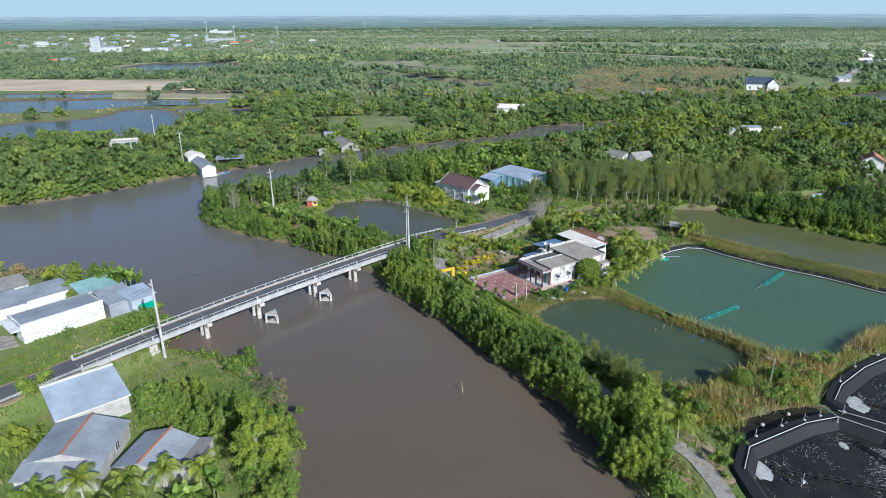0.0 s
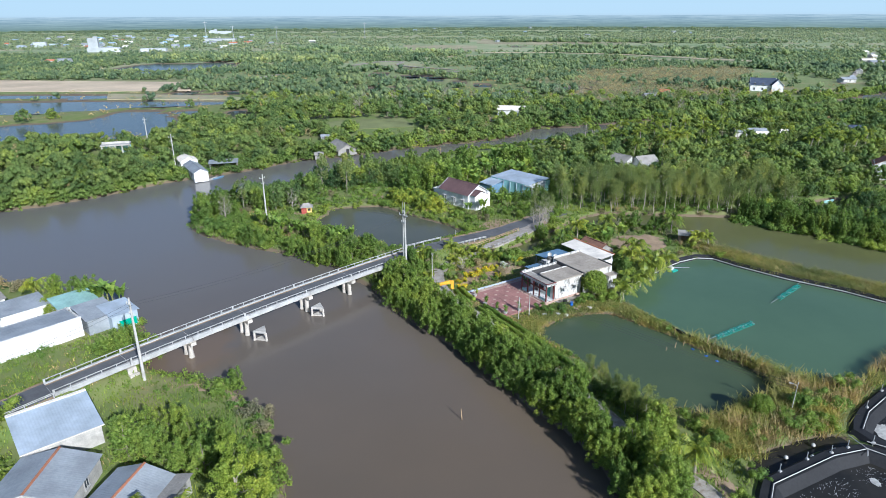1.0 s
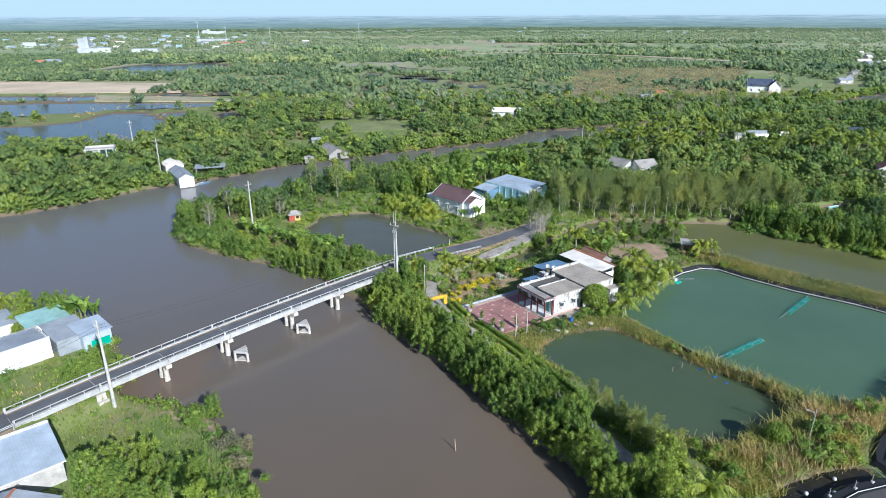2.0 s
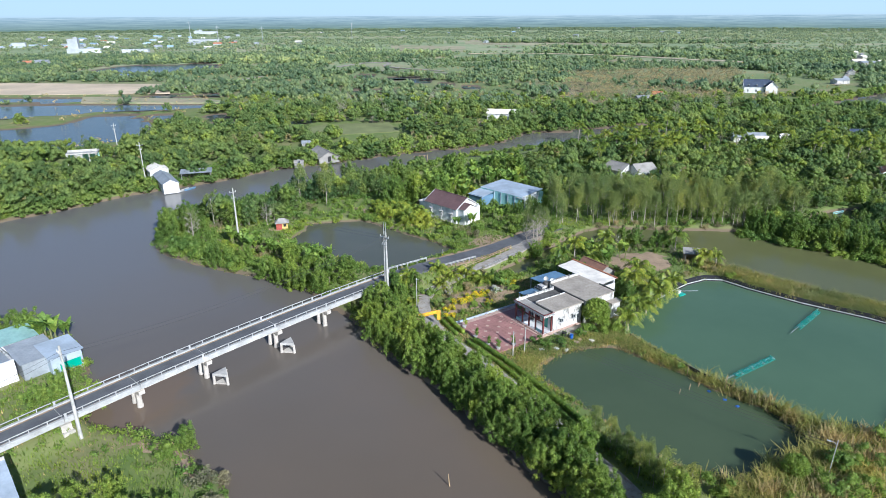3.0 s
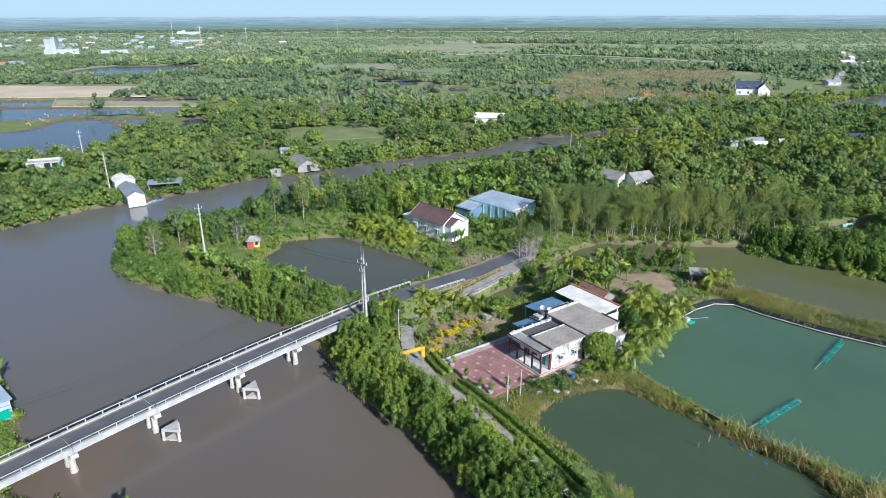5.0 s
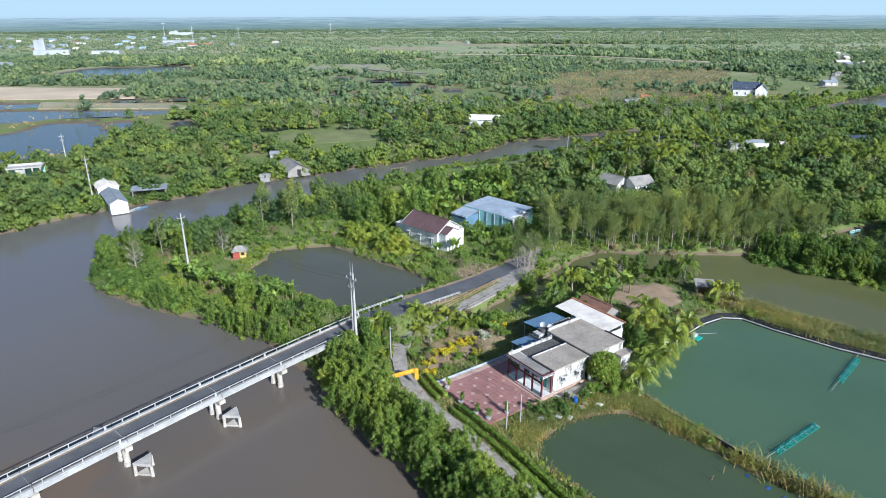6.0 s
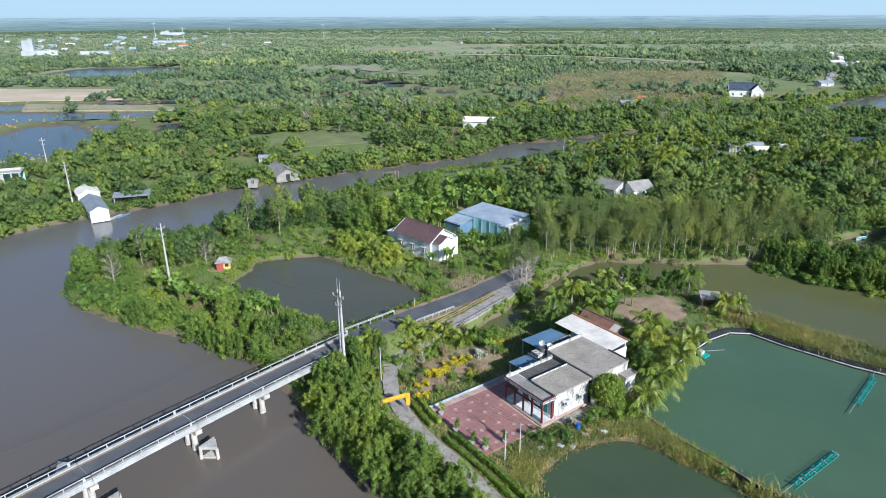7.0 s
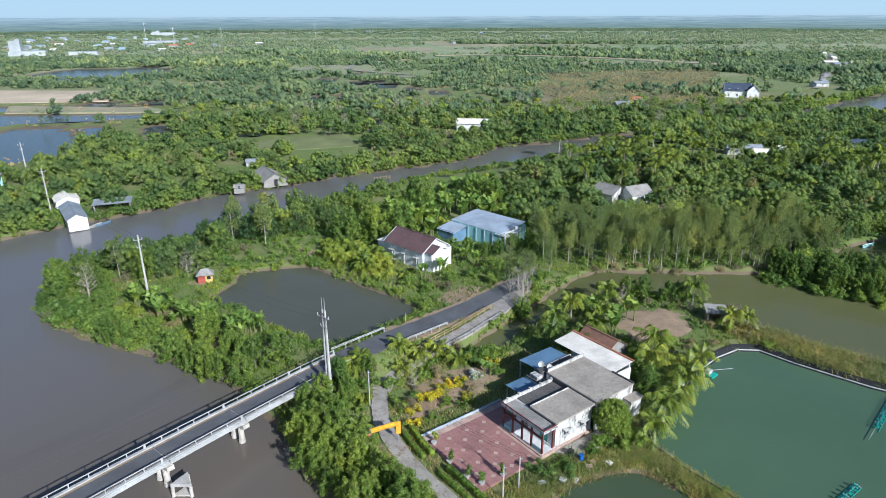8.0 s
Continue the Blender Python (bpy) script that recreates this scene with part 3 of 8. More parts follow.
gcol = mix_node(gnt, ramp_node(gnt, g3, [(0.52, (0, 0, 0)), (0.66, (0.8, 0.8, 0.8))]), gcol, (0.270, 0.225, 0.120))
sep = gnt.nodes.new("ShaderNodeSeparateXYZ")
g4 = noise_node(gnt, 1.0, 4, 0.6, stretch=(0.004, 0.012, 1))
hazed_fields = ramp_node(gnt, g4, [(0.35, (0.215, 0.290, 0.135)), (0.50, (0.270, 0.330, 0.170)), (0.62, (0.390, 0.360, 0.230)), (0.75, (0.260, 0.330, 0.160))])
gnt.links.new(gnt.nodes.new("ShaderNodeNewGeometry").outputs["Position"], sep.inputs[0])
# ground pales with distance: field tones, plus haze brightness put into the colour
outer = gnt.nodes.new("ShaderNodeMapRange")
outer.inputs["From Min"].default_value, outer.inputs["From Max"].default_value = 420, 760
gnt.links.new(sep.outputs[1], outer.inputs["Value"])
gcol = mix_node(gnt, outer.outputs[0], gcol, hazed_fields)
wet = gnt.nodes.new("ShaderNodeMapRange")
wet.inputs["From Min"].default_value, wet.inputs["From Max"].default_value = 0.78, 0.45
gnt.links.new(sep.outputs[2], wet.inputs["Value"])
gcol = mix_node(gnt, wet.outputs[0], gcol, (0.170, 0.130, 0.085))
gnt.links.new(gcol, gp.inputs["Base Color"])
gp.inputs["Roughness"].default_value = 0.95
bump_node(gnt, g2, 0.5, 0.2, gp)

gx = spread(-90, 125, 1.05, -5200, 5200)
gy = spread(44, 190, 1.05, -1500, 5200)
GX, GY = np.meshgrid(gx, gy)
GZ = land_height(GX.ravel(), GY.ravel())
gi = np.arange(len(gx) * len(gy)).reshape(len(gy), len(gx))
gq = np.stack([gi[:-1, :-1], gi[:-1, 1:], gi[1:, 1:], gi[1:, :-1]], -1).reshape(-1, 4)
ground = tagged(part("ground", fast_mesh("ground", np.stack([GX.ravel(), GY.ravel(), GZ], 1), gq, M_GROUND, smooth=True), None),
                "flat delta land, grassy with dry brown soil patches", "ground", kind="structure")


def flat_poly(name, poly, z, mat, label, category="water", grow=1.2):
    """A level sheet over a polygon, pushed a little under its banks."""
    cx, cy = sum(p[0] for p in poly) / len(poly), sum(p[1] for p in poly) / len(poly)
    bm = bmesh.new()
    n = len(poly)
    area = sum(poly[i][0] * poly[(i + 1) % n][1] - poly[(i + 1) % n][0] * poly[i][1] for i in range(n))
    sgn = 1 if area > 0 else -1
    out = []
    for i in range(n):
        a, b, c = Vector(poly[i - 1]), Vector(poly[i]), Vector(poly[(i + 1) % n])
        e = ((b - a).normalized() + (c - b).normalized()).normalized()
        out.append(b + Vector((e.y, -e.x)) * sgn * grow)
    f = bm.faces.new([bm.verts.new((p.x, p.y, z)) for p in out])
    if f.normal.z < 0 or area < 0:
        f.normal_flip()
    bmesh.ops.triangulate(bm, faces=[f])
    me = bpy.data.meshes.new(name)
    bm.to_mesh(me)
    bm.free()
    me.materials.append(mat)
    return tagged(new(name, me), label, category, kind="structure")


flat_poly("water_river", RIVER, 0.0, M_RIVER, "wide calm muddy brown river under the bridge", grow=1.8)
flat_poly("water_inner_pond", INNER, 0.25, M_INNERPOND, "murky grey-green pond beside the road embankment")
flat_poly("water_canal", CANAL, 0.1, M_CANAL, "olive green canal with earth banks")
flat_poly("water_big_pond", BIGPOND, 0.45, M_POND, "large turquoise green shrimp pond with paddle aerators")
flat_poly("water_low_pond", LOWPOND, 0.3, M_LOWPOND, "dark grey-green pond below the house")
flat_poly("water_dark_basin_1", DARK_A, 0.5, M_BLACKPOND, "black lined shrimp basin with foam-streaked dark water", grow=0.6)
flat_poly("water_dark_basin_2", DARK_B, 0.5, M_BLACKPOND, "black lined shrimp basin with foam-streaked dark water", grow=0.6)
flat_poly("water_ditch", DITCH, 0.4, M_BLACKPOND, "dark stagnant ditch beside the lined basins", grow=0.5)
flat_poly("water_back_pond", BACKPOND, 0.1, M_CANAL, "small dark green pool behind the mangroves")
for i, p in enumerate((NW_A, NW_B, NW_C, NW_D, NW_E)):
    flat_poly("water_far_pond_%d" % (i + 1), p, 0.2, M_FARPOND, "distant blue-grey pond between low earth banks")
for i, (p, z) in enumerate(POOL_POLYS):
    flat_poly("water_pool_%d" % (i + 1), p, z, M_FARPOND, "narrow pool among mangrove plantations")


def house_xy(u, v):
    """From the flat-roofed house's own axes to the world."""
    c, s = math.cos(radians(32)), math.sin(radians(32))
    return (20.08 + u * c - v * s, 108.41 + u * s + v * c)


def soil_patch(name, poly, mat, label, lift=0.06, step=0.8, rag=0.9):
    """A ragged patch of bare ground that follows the land."""
    x0, y0, x1, y1 = min(p[0] for p in poly), min(p[1] for p in poly), max(p[0] for p in poly), max(p[1] for p in poly)
    X, Y = np.meshgrid(np.arange(x0 - 1, x1 + 1, step), np.arange(y0 - 1, y1 + 1, step))
    Z = land_height(X.ravel(), Y.ravel())
    d = poly_dist(X.ravel(), Y.ravel(), poly) + rag * fbm(X.ravel(), Y.ravel(), 0.9, 2.0) + 0.5 * rag * fbm(X.ravel(), Y.ravel(), 2.3, 1.0)
    Z = Z + np.clip(-d, -0.25, lift)
    k = np.arange(X.size).reshape(X.shape)
    q = np.stack([k[:-1, :-1], k[:-1, 1:], k[1:, 1:], k[1:, :-1]], -1).reshape(-1, 4)
    q = q[(d[q] < 0.25).any(1)]
    return tagged(new(name, fast_mesh(name, np.stack([X.ravel(), Y.ravel(), Z], 1), q, mat, smooth=True)), label, "ground", kind="structure")


# ---- road, lane, ramp ----
def smooth_line(pts, n=8):
    """A Catmull-Rom line through the points."""
    out = []
    P = [Vector(p) for p in pts]
    P = [P[0] * 2 - P[1]] + P + [P[-1] * 2 - P[-2]]
    for a, b, c, d in zip(P, P[1:], P[2:], P[3:]):
        for i in range(n):
            t = i / n
            out.append(0.5 * ((2 * b) + (c - a) * t + (2 * a - 5 * b + 4 * c - d) * t * t + (3 * b - a - 3 * c + d) * t ** 3))
    return out + [P[-2]]


def ribbon(name, pts, width, mat, label, category, lift=0.05, thick=0.25, rag=0.0, shift=0.0, structure=True):
    line = smooth_line(pts)
    rng = random.Random(len(pts) * 7 + 1)
    vs, fs = [], []
    for i, p in enumerate(line):
        t = (line[min(i + 1, len(line) - 1)] - line[max(i - 1, 0)])
        n = Vector((-t.y, t.x, 0)).normalized()
        a = p + n * (shift + width / 2 + rng.uniform(-rag, rag))
        b = p + n * (shift - width / 2 + rng.uniform(-rag, rag))
        for q in (a, b):
            vs += [(q.x, q.y, p.z + lift), (q.x, q.y, p.z + lift - thick)]
    for i in range(len(line) - 1):
        k = 4 * i
        fs += [(k, k + 2, k + 6, k + 4), (k + 1, k + 5, k + 7, k + 3), (k, k + 4, k + 5, k + 1), (k + 2, k + 3, k + 7, k + 6)]
    g = Geo().add(vs, fs)
    return tagged(part(name, g, mat), label, category, kind="structure" if structure else "")


ribbon("road_east", ROAD_EAST, 4.2, M_ASPHALT, "narrow dark asphalt road on an embankment", "road", 0.06, rag=0.12)
ribbon("road_west", ROAD_WEST, 4.2, M_ASPHALT, "narrow dark asphalt road leading to the bridge", "road", 0.06, rag=0.12)
ribbon("road_shoulder_east", ROAD_EAST[1:6], 6.2, M_SOIL, "sandy brown road shoulder", "ground", 0.0, 0.3, rag=0.35)
ribbon("road_shoulder_west", ROAD_WEST, 5.4, M_SOIL, "sandy brown road shoulder", "ground", 0.0, 0.3, rag=0.35)
ribbon("pavement_lane", LANE, 2.1, M_PATH, "dusty grey concrete lane along the river trees", "path", 0.05, rag=0.1)
ribbon("pavement_ramp", RAMP, 2.7, M_PATH, "pale concrete side ramp crossing the creek", "path", 0.05, 0.35, rag=0.05)
tagged(part("ground_junction", Geo().prism([(18.5, 147.8), (21.5, 145.6), (26.5, 151.5), (27, 155.5), (23.5, 153.2)], 1.2, 1.555), M_PATH),
       "pale dusty apron where ramp meets road", "ground", kind="structure")


# ---- the bridge ----
def along(g, s0, s1, k0, k1, top, bottom, zf=deck_z, step=1.5):
    """A long bar of the bridge between two offsets, following the deck's curve."""
    n = max(1, round((s1 - s0) / step))
    vs, fs = [], []
    for i in range(n + 1):
        s = s0 + (s1 - s0) * i / n
        z = zf(s)
        vs += [bridge_at(s, k0, z + bottom), bridge_at(s, k1, z + bottom), bridge_at(s, k1, z + top), bridge_at(s, k0, z + top)]
    for i in range(n):
        k = 4 * i
        fs += [(k, k + 1, k + 5, k + 4), (k + 1, k + 2, k + 6, k + 5), (k + 2, k + 3, k + 7, k + 6), (k + 3, k, k + 4, k + 7)]
    fs += [(3, 2, 1, 0), (4 * n, 4 * n + 1, 4 * n + 2, 4 * n + 3)]
    return g.add(vs, fs)


bridge = thing("road_bridge", "long narrow whitewashed concrete road bridge with low rails", "bridge")
H = DECK_W / 2
SPANS = [S0, -10.0] + list(PIERS) + [41.5, S1]
for a, b in zip(SPANS[:-1], SPANS[1:]):
    part("deck_slab", along(Geo(), a + 0.03, b - 0.03, -H, H, 0.0, -0.22), M_BRIDGEPAINT, bridge)
    part("roadway", along(Geo(), a + 0.06, b - 0.06, -H + 0.42, H - 0.42, 0.05, 0.004), M_ASPHALT, bridge, "dark worn asphalt strip")
    for side in (-1, 1):
        part("kerb", along(Geo(), a + 0.04, b - 0.04, side * H - side * 0.38, side * (H - 0.02), 0.22, 0.004), M_BRIDGEPAINT, bridge)
    for side in (-1, 1):
        part("dirt_strip", along(Geo(), a + 0.1, b - 0.1, side * (H - 0.42), side * (H - 0.72), 0.062, 0.052), M_SOIL, bridge, "sandy dirt gathered along the kerb")
    if b > -10 and a < 42:
        for k in (-1.55, -0.5, 0.5, 1.55):
            part("girder", along(Geo(), a + 0.08, b - 0.08, k - 0.2, k + 0.2, -0.224, -0.72), M_PIER, bridge)
    for side in (-1, 1):
        part("fascia", along(Geo(), a + 0.05, b - 0.05, side * H, side * (H + 0.07), 0.08, -0.42), M_BRIDGEPAINT, bridge, "white stained edge beam")
for side in (-1, 1):
    k = side * (H - 0.14)
    for z0, r in ((0.72, 0.045),):
        for a, b in zip(SPANS[:-1], SPANS[1:]):
            part("rail", along(Geo(), a + 0.05, b - 0.05, k - r, k + r, z0 + r, z0 - r), M_BRIDGEPAINT, bridge)
    n = 34
    for i in range(n + 1):
        s = S0 + 0.15 + (S1 - S0 - 0.3) * i / n
        big = any(abs(s - q) < 0.8 for q in SPANS)
        w = 0.26 if big else 0.10
        part("post", along(Geo(), s - w / 2, s + w / 2, k - 0.06, k + 0.06, 0.80 if big else 0.70, 0.2, step=9), M_BRIDGEPAINT, bridge)
for s in PIERS:
    top = deck_z(s) - 0.73
    g = Geo().box(bridge_at(s, 0, top - 0.3), (0.85, 4.0, 0.55), math.atan2(BU.y, BU.x))
    part("pier_cap", g, M_PIER, bridge)
    for k in (-0.6, 1.0):
        part("pier_column", Geo().rod(bridge_at(s, k, -1.2), bridge_at(s, k, top - 0.5), 0.36, 0.36, 12).rod(bridge_at(s, k, -1.2), bridge_at(s, k, 0.55), 0.42, 0.42, 12), M_PIER, bridge)
for s in (-10.0, 41.5):
    g = Geo().box(bridge_at(s, 0, 1.5), (1.2, 4.6, 3.0), math.atan2(BU.y, BU.x)).box(bridge_at(s, -2.4, 1.0), (1.4, 0.8, 2.2), math.atan2(BU.y, BU.x) + 0.2)
    part("abutment", g, M_PIER, bridge, "rough stained concrete abutment")


def dolphin(x, y, rz):
    d = thing("fender_dolphin", "triangular concrete fender frame standing in the river", "fender", (x, y, 0), rz, "bridge fenders")
    tri = [(0.0, 1.15), (-1.05, -0.75), (1.05, -0.75)]
    part("top_slab", Geo().prism([(a * 1.08, b * 1.08) for a, b in tri][::-1], 1.35, 1.75), M_CONCRETE, d)
    part("lower_ring", Geo().prism(tri[::-1], 0.02, 0.22), M_PIER, d)
    for a, b in tri:
        part("leg", Geo().rod((a, b, -1.5), (a * 0.95, b * 0.95, 1.36), 0.22, 0.20, 10), M_PIER, d)
    return d


dolphin(-28.7, 98.3, radians(-8))
dolphin(-20.9, 107.1, radians(-5))
dolphin(-36.6, 103.9, radians(170))


# ---- guard rails and markers on the approaches ----
def guard_rail(name, pts, label, posts=8, h=0.75, mat=M_BRIDGEPAINT, rails=(0.55, 0.75), r=0.06, pr=0.08):
    ob = thing(name, label, "guard rail")
    line = smooth_line(pts, 6)
    for hh in rails:
        part("rail", Geo().path([p + Vector((0, 0, hh)) for p in line], r, 6), mat, ob)
    for i in range(posts):
        p = line[round(i * (len(line) - 1) / (posts - 1))]
        part("post", Geo().rod(p + Vector((0, 0, -0.5)), p + Vector((0, 0, h)), pr, pr, 6), mat, ob)
    return ob


def offset_line(pts, k):
    line = smooth_line(pts, 4)
    out = []
    for i, p in enumerate(line):
        t = line[min(i + 1, len(line) - 1)] - line[max(i - 1, 0)]
        out.append(p + Vector((-t.y, t.x, 0)).normalized() * k)
    return out


guard_rail("guard_rail", offset_line(ROAD_EAST[0:2], 2.6), "white low concrete guard rail on the embankment", 5)
guard_rail("guard_rail", offset_line([ROAD_EAST[1], ROAD_EAST[2]], -2.7), "white low concrete guard rail on the embankment", 6)
guard_rail("guard_rail", offset_line(ROAD_WEST[0:3], 2.6), "white low guard rail beside the road", 8)
guard_rail("ramp_railing", [p for p in offset_line(RAMP[1:6], -1.35)], "tan wooden railing of the creek ramp", 12, 0.95, M_WOOD, (0.5, 0.9), 0.05, 0.06)
guard_rail("ramp_railing", [p for p in offset_line(RAMP[1:6], 1.35)], "white post railing of the creek ramp", 12, 0.6, M_BRIDGEPAINT, (0.55,), 0.04, 0.06)
mk = thing("road_marker", "white and yellow road marker post", "marker post", (4.6, 142.6, 1.6))
part("post", Geo().rod((0, 0, -0.3), (0, 0, 2.0), 0.07, 0.07, 8), M_BRIDGEPAINT, mk)
part("band", Geo().rod((0, 0, 0.5), (0, 0, 0.9), 0.085, 0.085, 8), M_YELLOWPAINT, mk)


# ---- power line ----
def power_pole(x, y, h, twin=False, arm=2.0, rz=0.0, label="tall tapered concrete power pole with steel crossarms", lean=(0, 0)):
    z0 = land_at(x, y) - 0.3
    p = thing("power_pole", label, "power pole", (x, y, z0), rz, "power poles")
    tip = Vector((lean[0], lean[1], h))
    for k in ((-0.28, 0.28) if twin else (0.0,)):
        part("shaft", Geo().rod((k, 0, 0), tip + Vector((k * 0.8, 0, 0)), 0.24, 0.13, 10), M_POLE, p)
    if arm:
        for zz, ln in ((h - 1.0, arm), (h - 2.4, arm * 0.55)):
            c = tip * (zz / h)
            part("crossarm", Geo().box(c + Vector((0, 0.16, 0)), (ln, 0.1, 0.12)), M_STEEL, p)
            for k in (-0.46, 0.0, 0.46):
                part("insulator", Geo().rod(c + Vector((k * ln, 0.16, 0.05)), c + Vector((k * ln, 0.16, 0.38)), 0.07, 0.05, 8), M_PVC, p)
    if twin:
        for k in (-0.25, 0.25):
            part("lightning_rod", Geo().rod(tip + Vector((k, 0, -0.4)), tip + Vector((k, 0, 1.7)), 0.06, 0.03, 6), M_STEEL, p)
        part("meter_box", Geo().box((0.35, -0.3, 3.0), (0.45, 0.35, 0.6)), M_STEEL, p)
        for a in range(6):
            q = tip * 0.9 + Vector((math.cos(a), math.sin(a), 0)) * 0.8
            part("jumper", Geo().path([tip * 0.97 + Vector((0, 0.2, 0)), q + Vector((0.2, 0, -0.6)), q + Vector((-0.1, 0.1, -1.5))], 0.025, 5), M_WIRE, p)
    return Vector((x, y, z0 + h))


def cable(a, b, sag, off=(0, 0, 0), r=0.018):
    a, b = Vector(a) + Vector(off), Vector(b) + Vector(off)
    pts = [a.lerp(b, i / 14) - Vector((0, 0, sag * 4 * (i / 14) * (1 - i / 14))) for i in range(15)]
    return tagged(part("overhead_cable", Geo().path(pts, r, 4), M_WIRE), "thin dark overhead power cable strung between poles", "cable", "overhead cables")


ARM = math.atan2(-BU.x, BU.y) + math.pi / 2
tops = [power_pole(-41.8, 84.2, 13.2, False, 1.2, ARM + 1.57), power_pole(-6.1, 122.2, 13.4, True, 2.2, ARM + 1.57)]
pen = power_pole(-43.6, 160.5, 12.0, False, 1.6, 0.7)
fa = power_pole(-89.5, 218.5, 12.0, False, 1.8, 0.4)
fb = power_pole(-115.5, 257.5, 12.0, False, 1.6, 0.4)
power_pole(-58.0, 66.5, 12.0, False, 1.4, 0.4, lean=(0.4, 0))
for k in (-0.5, 0.5):
    cable(tops[0], tops[1], 1.4, (BN.x * k, BN.y * k, -1.0))
    cable(tops[0], (-58, 66.5, 12.6), 1.0, (BN.x * k, BN.y * k, -1.0))
    cable(tops[1], pen, 1.5, (k, k, -1.0))
    cable(pen, fa, 1.6, (k, k, -1.0))
    cable(fa, fb, 1.2, (k, k, -1.0))


# ---- plants ----
ICO_V = []
for a in (-1, 1):
    for b in (-1.618, 1.618):
        ICO_V += [(0, a, b), (a, b, 0), (b, 0, a)]
ICO_V = np.array(ICO_V, float) / 1.902
_ib = bmesh.new()
bmesh.ops.convex_hull(_ib, input=[_ib.verts.new(v) for v in ICO_V])
_ib.verts.index_update()
ICO_F = np.array([[v.index for v in f.verts] for f in _ib.faces])
ICO_V = np.array([v.co[:] for v in _ib.verts])
_ib.free()

OCT_V = np.array([(1, 0, 0), (0, 1, 0), (-1, 0, 0), (0, -1, 0), (0, 0, 1), (0, 0, -1)], float)
OCT_F = np.array([(0, 1, 4), (1, 2, 4), (2, 3, 4), (3, 0, 4), (1, 0, 5), (2, 1, 5), (3, 2, 5), (0, 3, 5)])


def leaf_cloud(rng, clumps, leaf, per, flat=0.95, core=0.78, droop=0.0, simple=False):
    """Clumps (x, y, z, r, rz): leaves spread over each clump's rough ball, round a lumpy inner core."""
    C = np.array(clumps, float)
    n = len(C)
    k = np.repeat(np.arange(n), per)
    d = rng.normal(size=(n * per, 3))
    d[:, 2] += 0.35
    d /= np.linalg.norm(d, axis=1)[:, None]
    rad = np.stack([C[k, 3], C[k, 3], C[k, 4]], 1)
    pos = C[k, :3] + d * rad * rng.uniform(0.6, 1.18, (n * per, 1))
    nor = d + rng.normal(size=d.shape) * flat
    nor /= np.linalg.norm(nor, axis=1)[:, None]
    t = np.cross(nor, rng.normal(size=d.shape))
    t[:, 2] -= droop
    t /= np.linalg.norm(t, axis=1)[:, None]
    b = np.cross(nor, t)
    s = leaf * rng.uniform(0.6, 1.3, (n * per, 1))
    v = np.stack([pos + t * s, pos - t * s * 0.7 + b * s * 0.5, pos - t * s * 0.7 - b * s * 0.5], 1).reshape(-1, 3)
    lt = np.arange(len(v)).reshape(-1, 3)
    q = np.zeros((0, 4), int)
    cv, ct = [], np.zeros((0, 3), int)
    if core:
        ico_v, ico_f = (OCT_V, OCT_F) if simple else (ICO_V, ICO_F)
        jit = rng.uniform(0.75, 1.15, (n, len(ico_v), 1))
        cv = (C[:, None, :3] + ico_v[None] * np.stack([C[:, 3], C[:, 3], C[:, 4]], 1)[:, None, :] * jit * core).reshape(-1, 3)
        ct = (ico_f[None] + (np.arange(n) * len(ico_v))[:, None, None]).reshape(-1, 3) + len(v)
        v = np.concatenate([v, cv])
    return v, q, np.concatenate([lt, ct]).astype(int)


def limbs(rng, h, r, spread_r, n, base=0.35, wob=0.08, fork=0):
    """A tapered trunk with rising limbs; returns the geometry and the limb tips."""
    g, tips = Geo(), []
    p = Vector((0, 0, -0.4))
    segs = 4
    stem = [p]
    for i in range(segs):
        p = p + Vector((rng.normal() * wob * h / segs, rng.normal() * wob * h / segs, (h + 0.4) / segs))
        stem.append(p)
    for i in range(segs):
        g.rod(stem[i], stem[i + 1], r * (1 - 0.8 * i / segs), r * (1 - 0.8 * (i + 1) / segs), 6, False)
    for i in range(n):
        t = base + (1 - base) * (i + rng.uniform(0, 1)) / n
        k = min(segs - 1, int(t * segs))
        q = stem[k].lerp(stem[k + 1], t * segs - k)
        a = 2.4 * i + rng.uniform(-0.5, 0.5)
        ln = spread_r * rng.uniform(0.6, 1.0) * (1.1 - 0.5 * t)
        e = q + Vector((math.cos(a) * ln, math.sin(a) * ln, ln * rng.uniform(0.35, 0.9)))
        m = q.lerp(e, 0.5) + Vector((0, 0, -0.12 * ln))
        rr = r * 0.45 * (1.2 - t)
        g.rod(q, m, rr, rr * 0.7, 5, False)
        g.rod(m, e, rr * 0.7, rr * 0.3, 5, False)
        tips.append(e)
        for j in range(fork):
            f = m.lerp(e, rng.uniform(0.2, 0.9))
            o = Vector((rng.normal(), rng.normal(), abs(rng.normal()) + 0.4)).normalized() * ln * rng.uniform(0.3, 0.6)
            g.rod(f, f + o, rr * 0.4, rr * 0.15, 4, False)
    tips.append(stem[-1])
    return g, tips


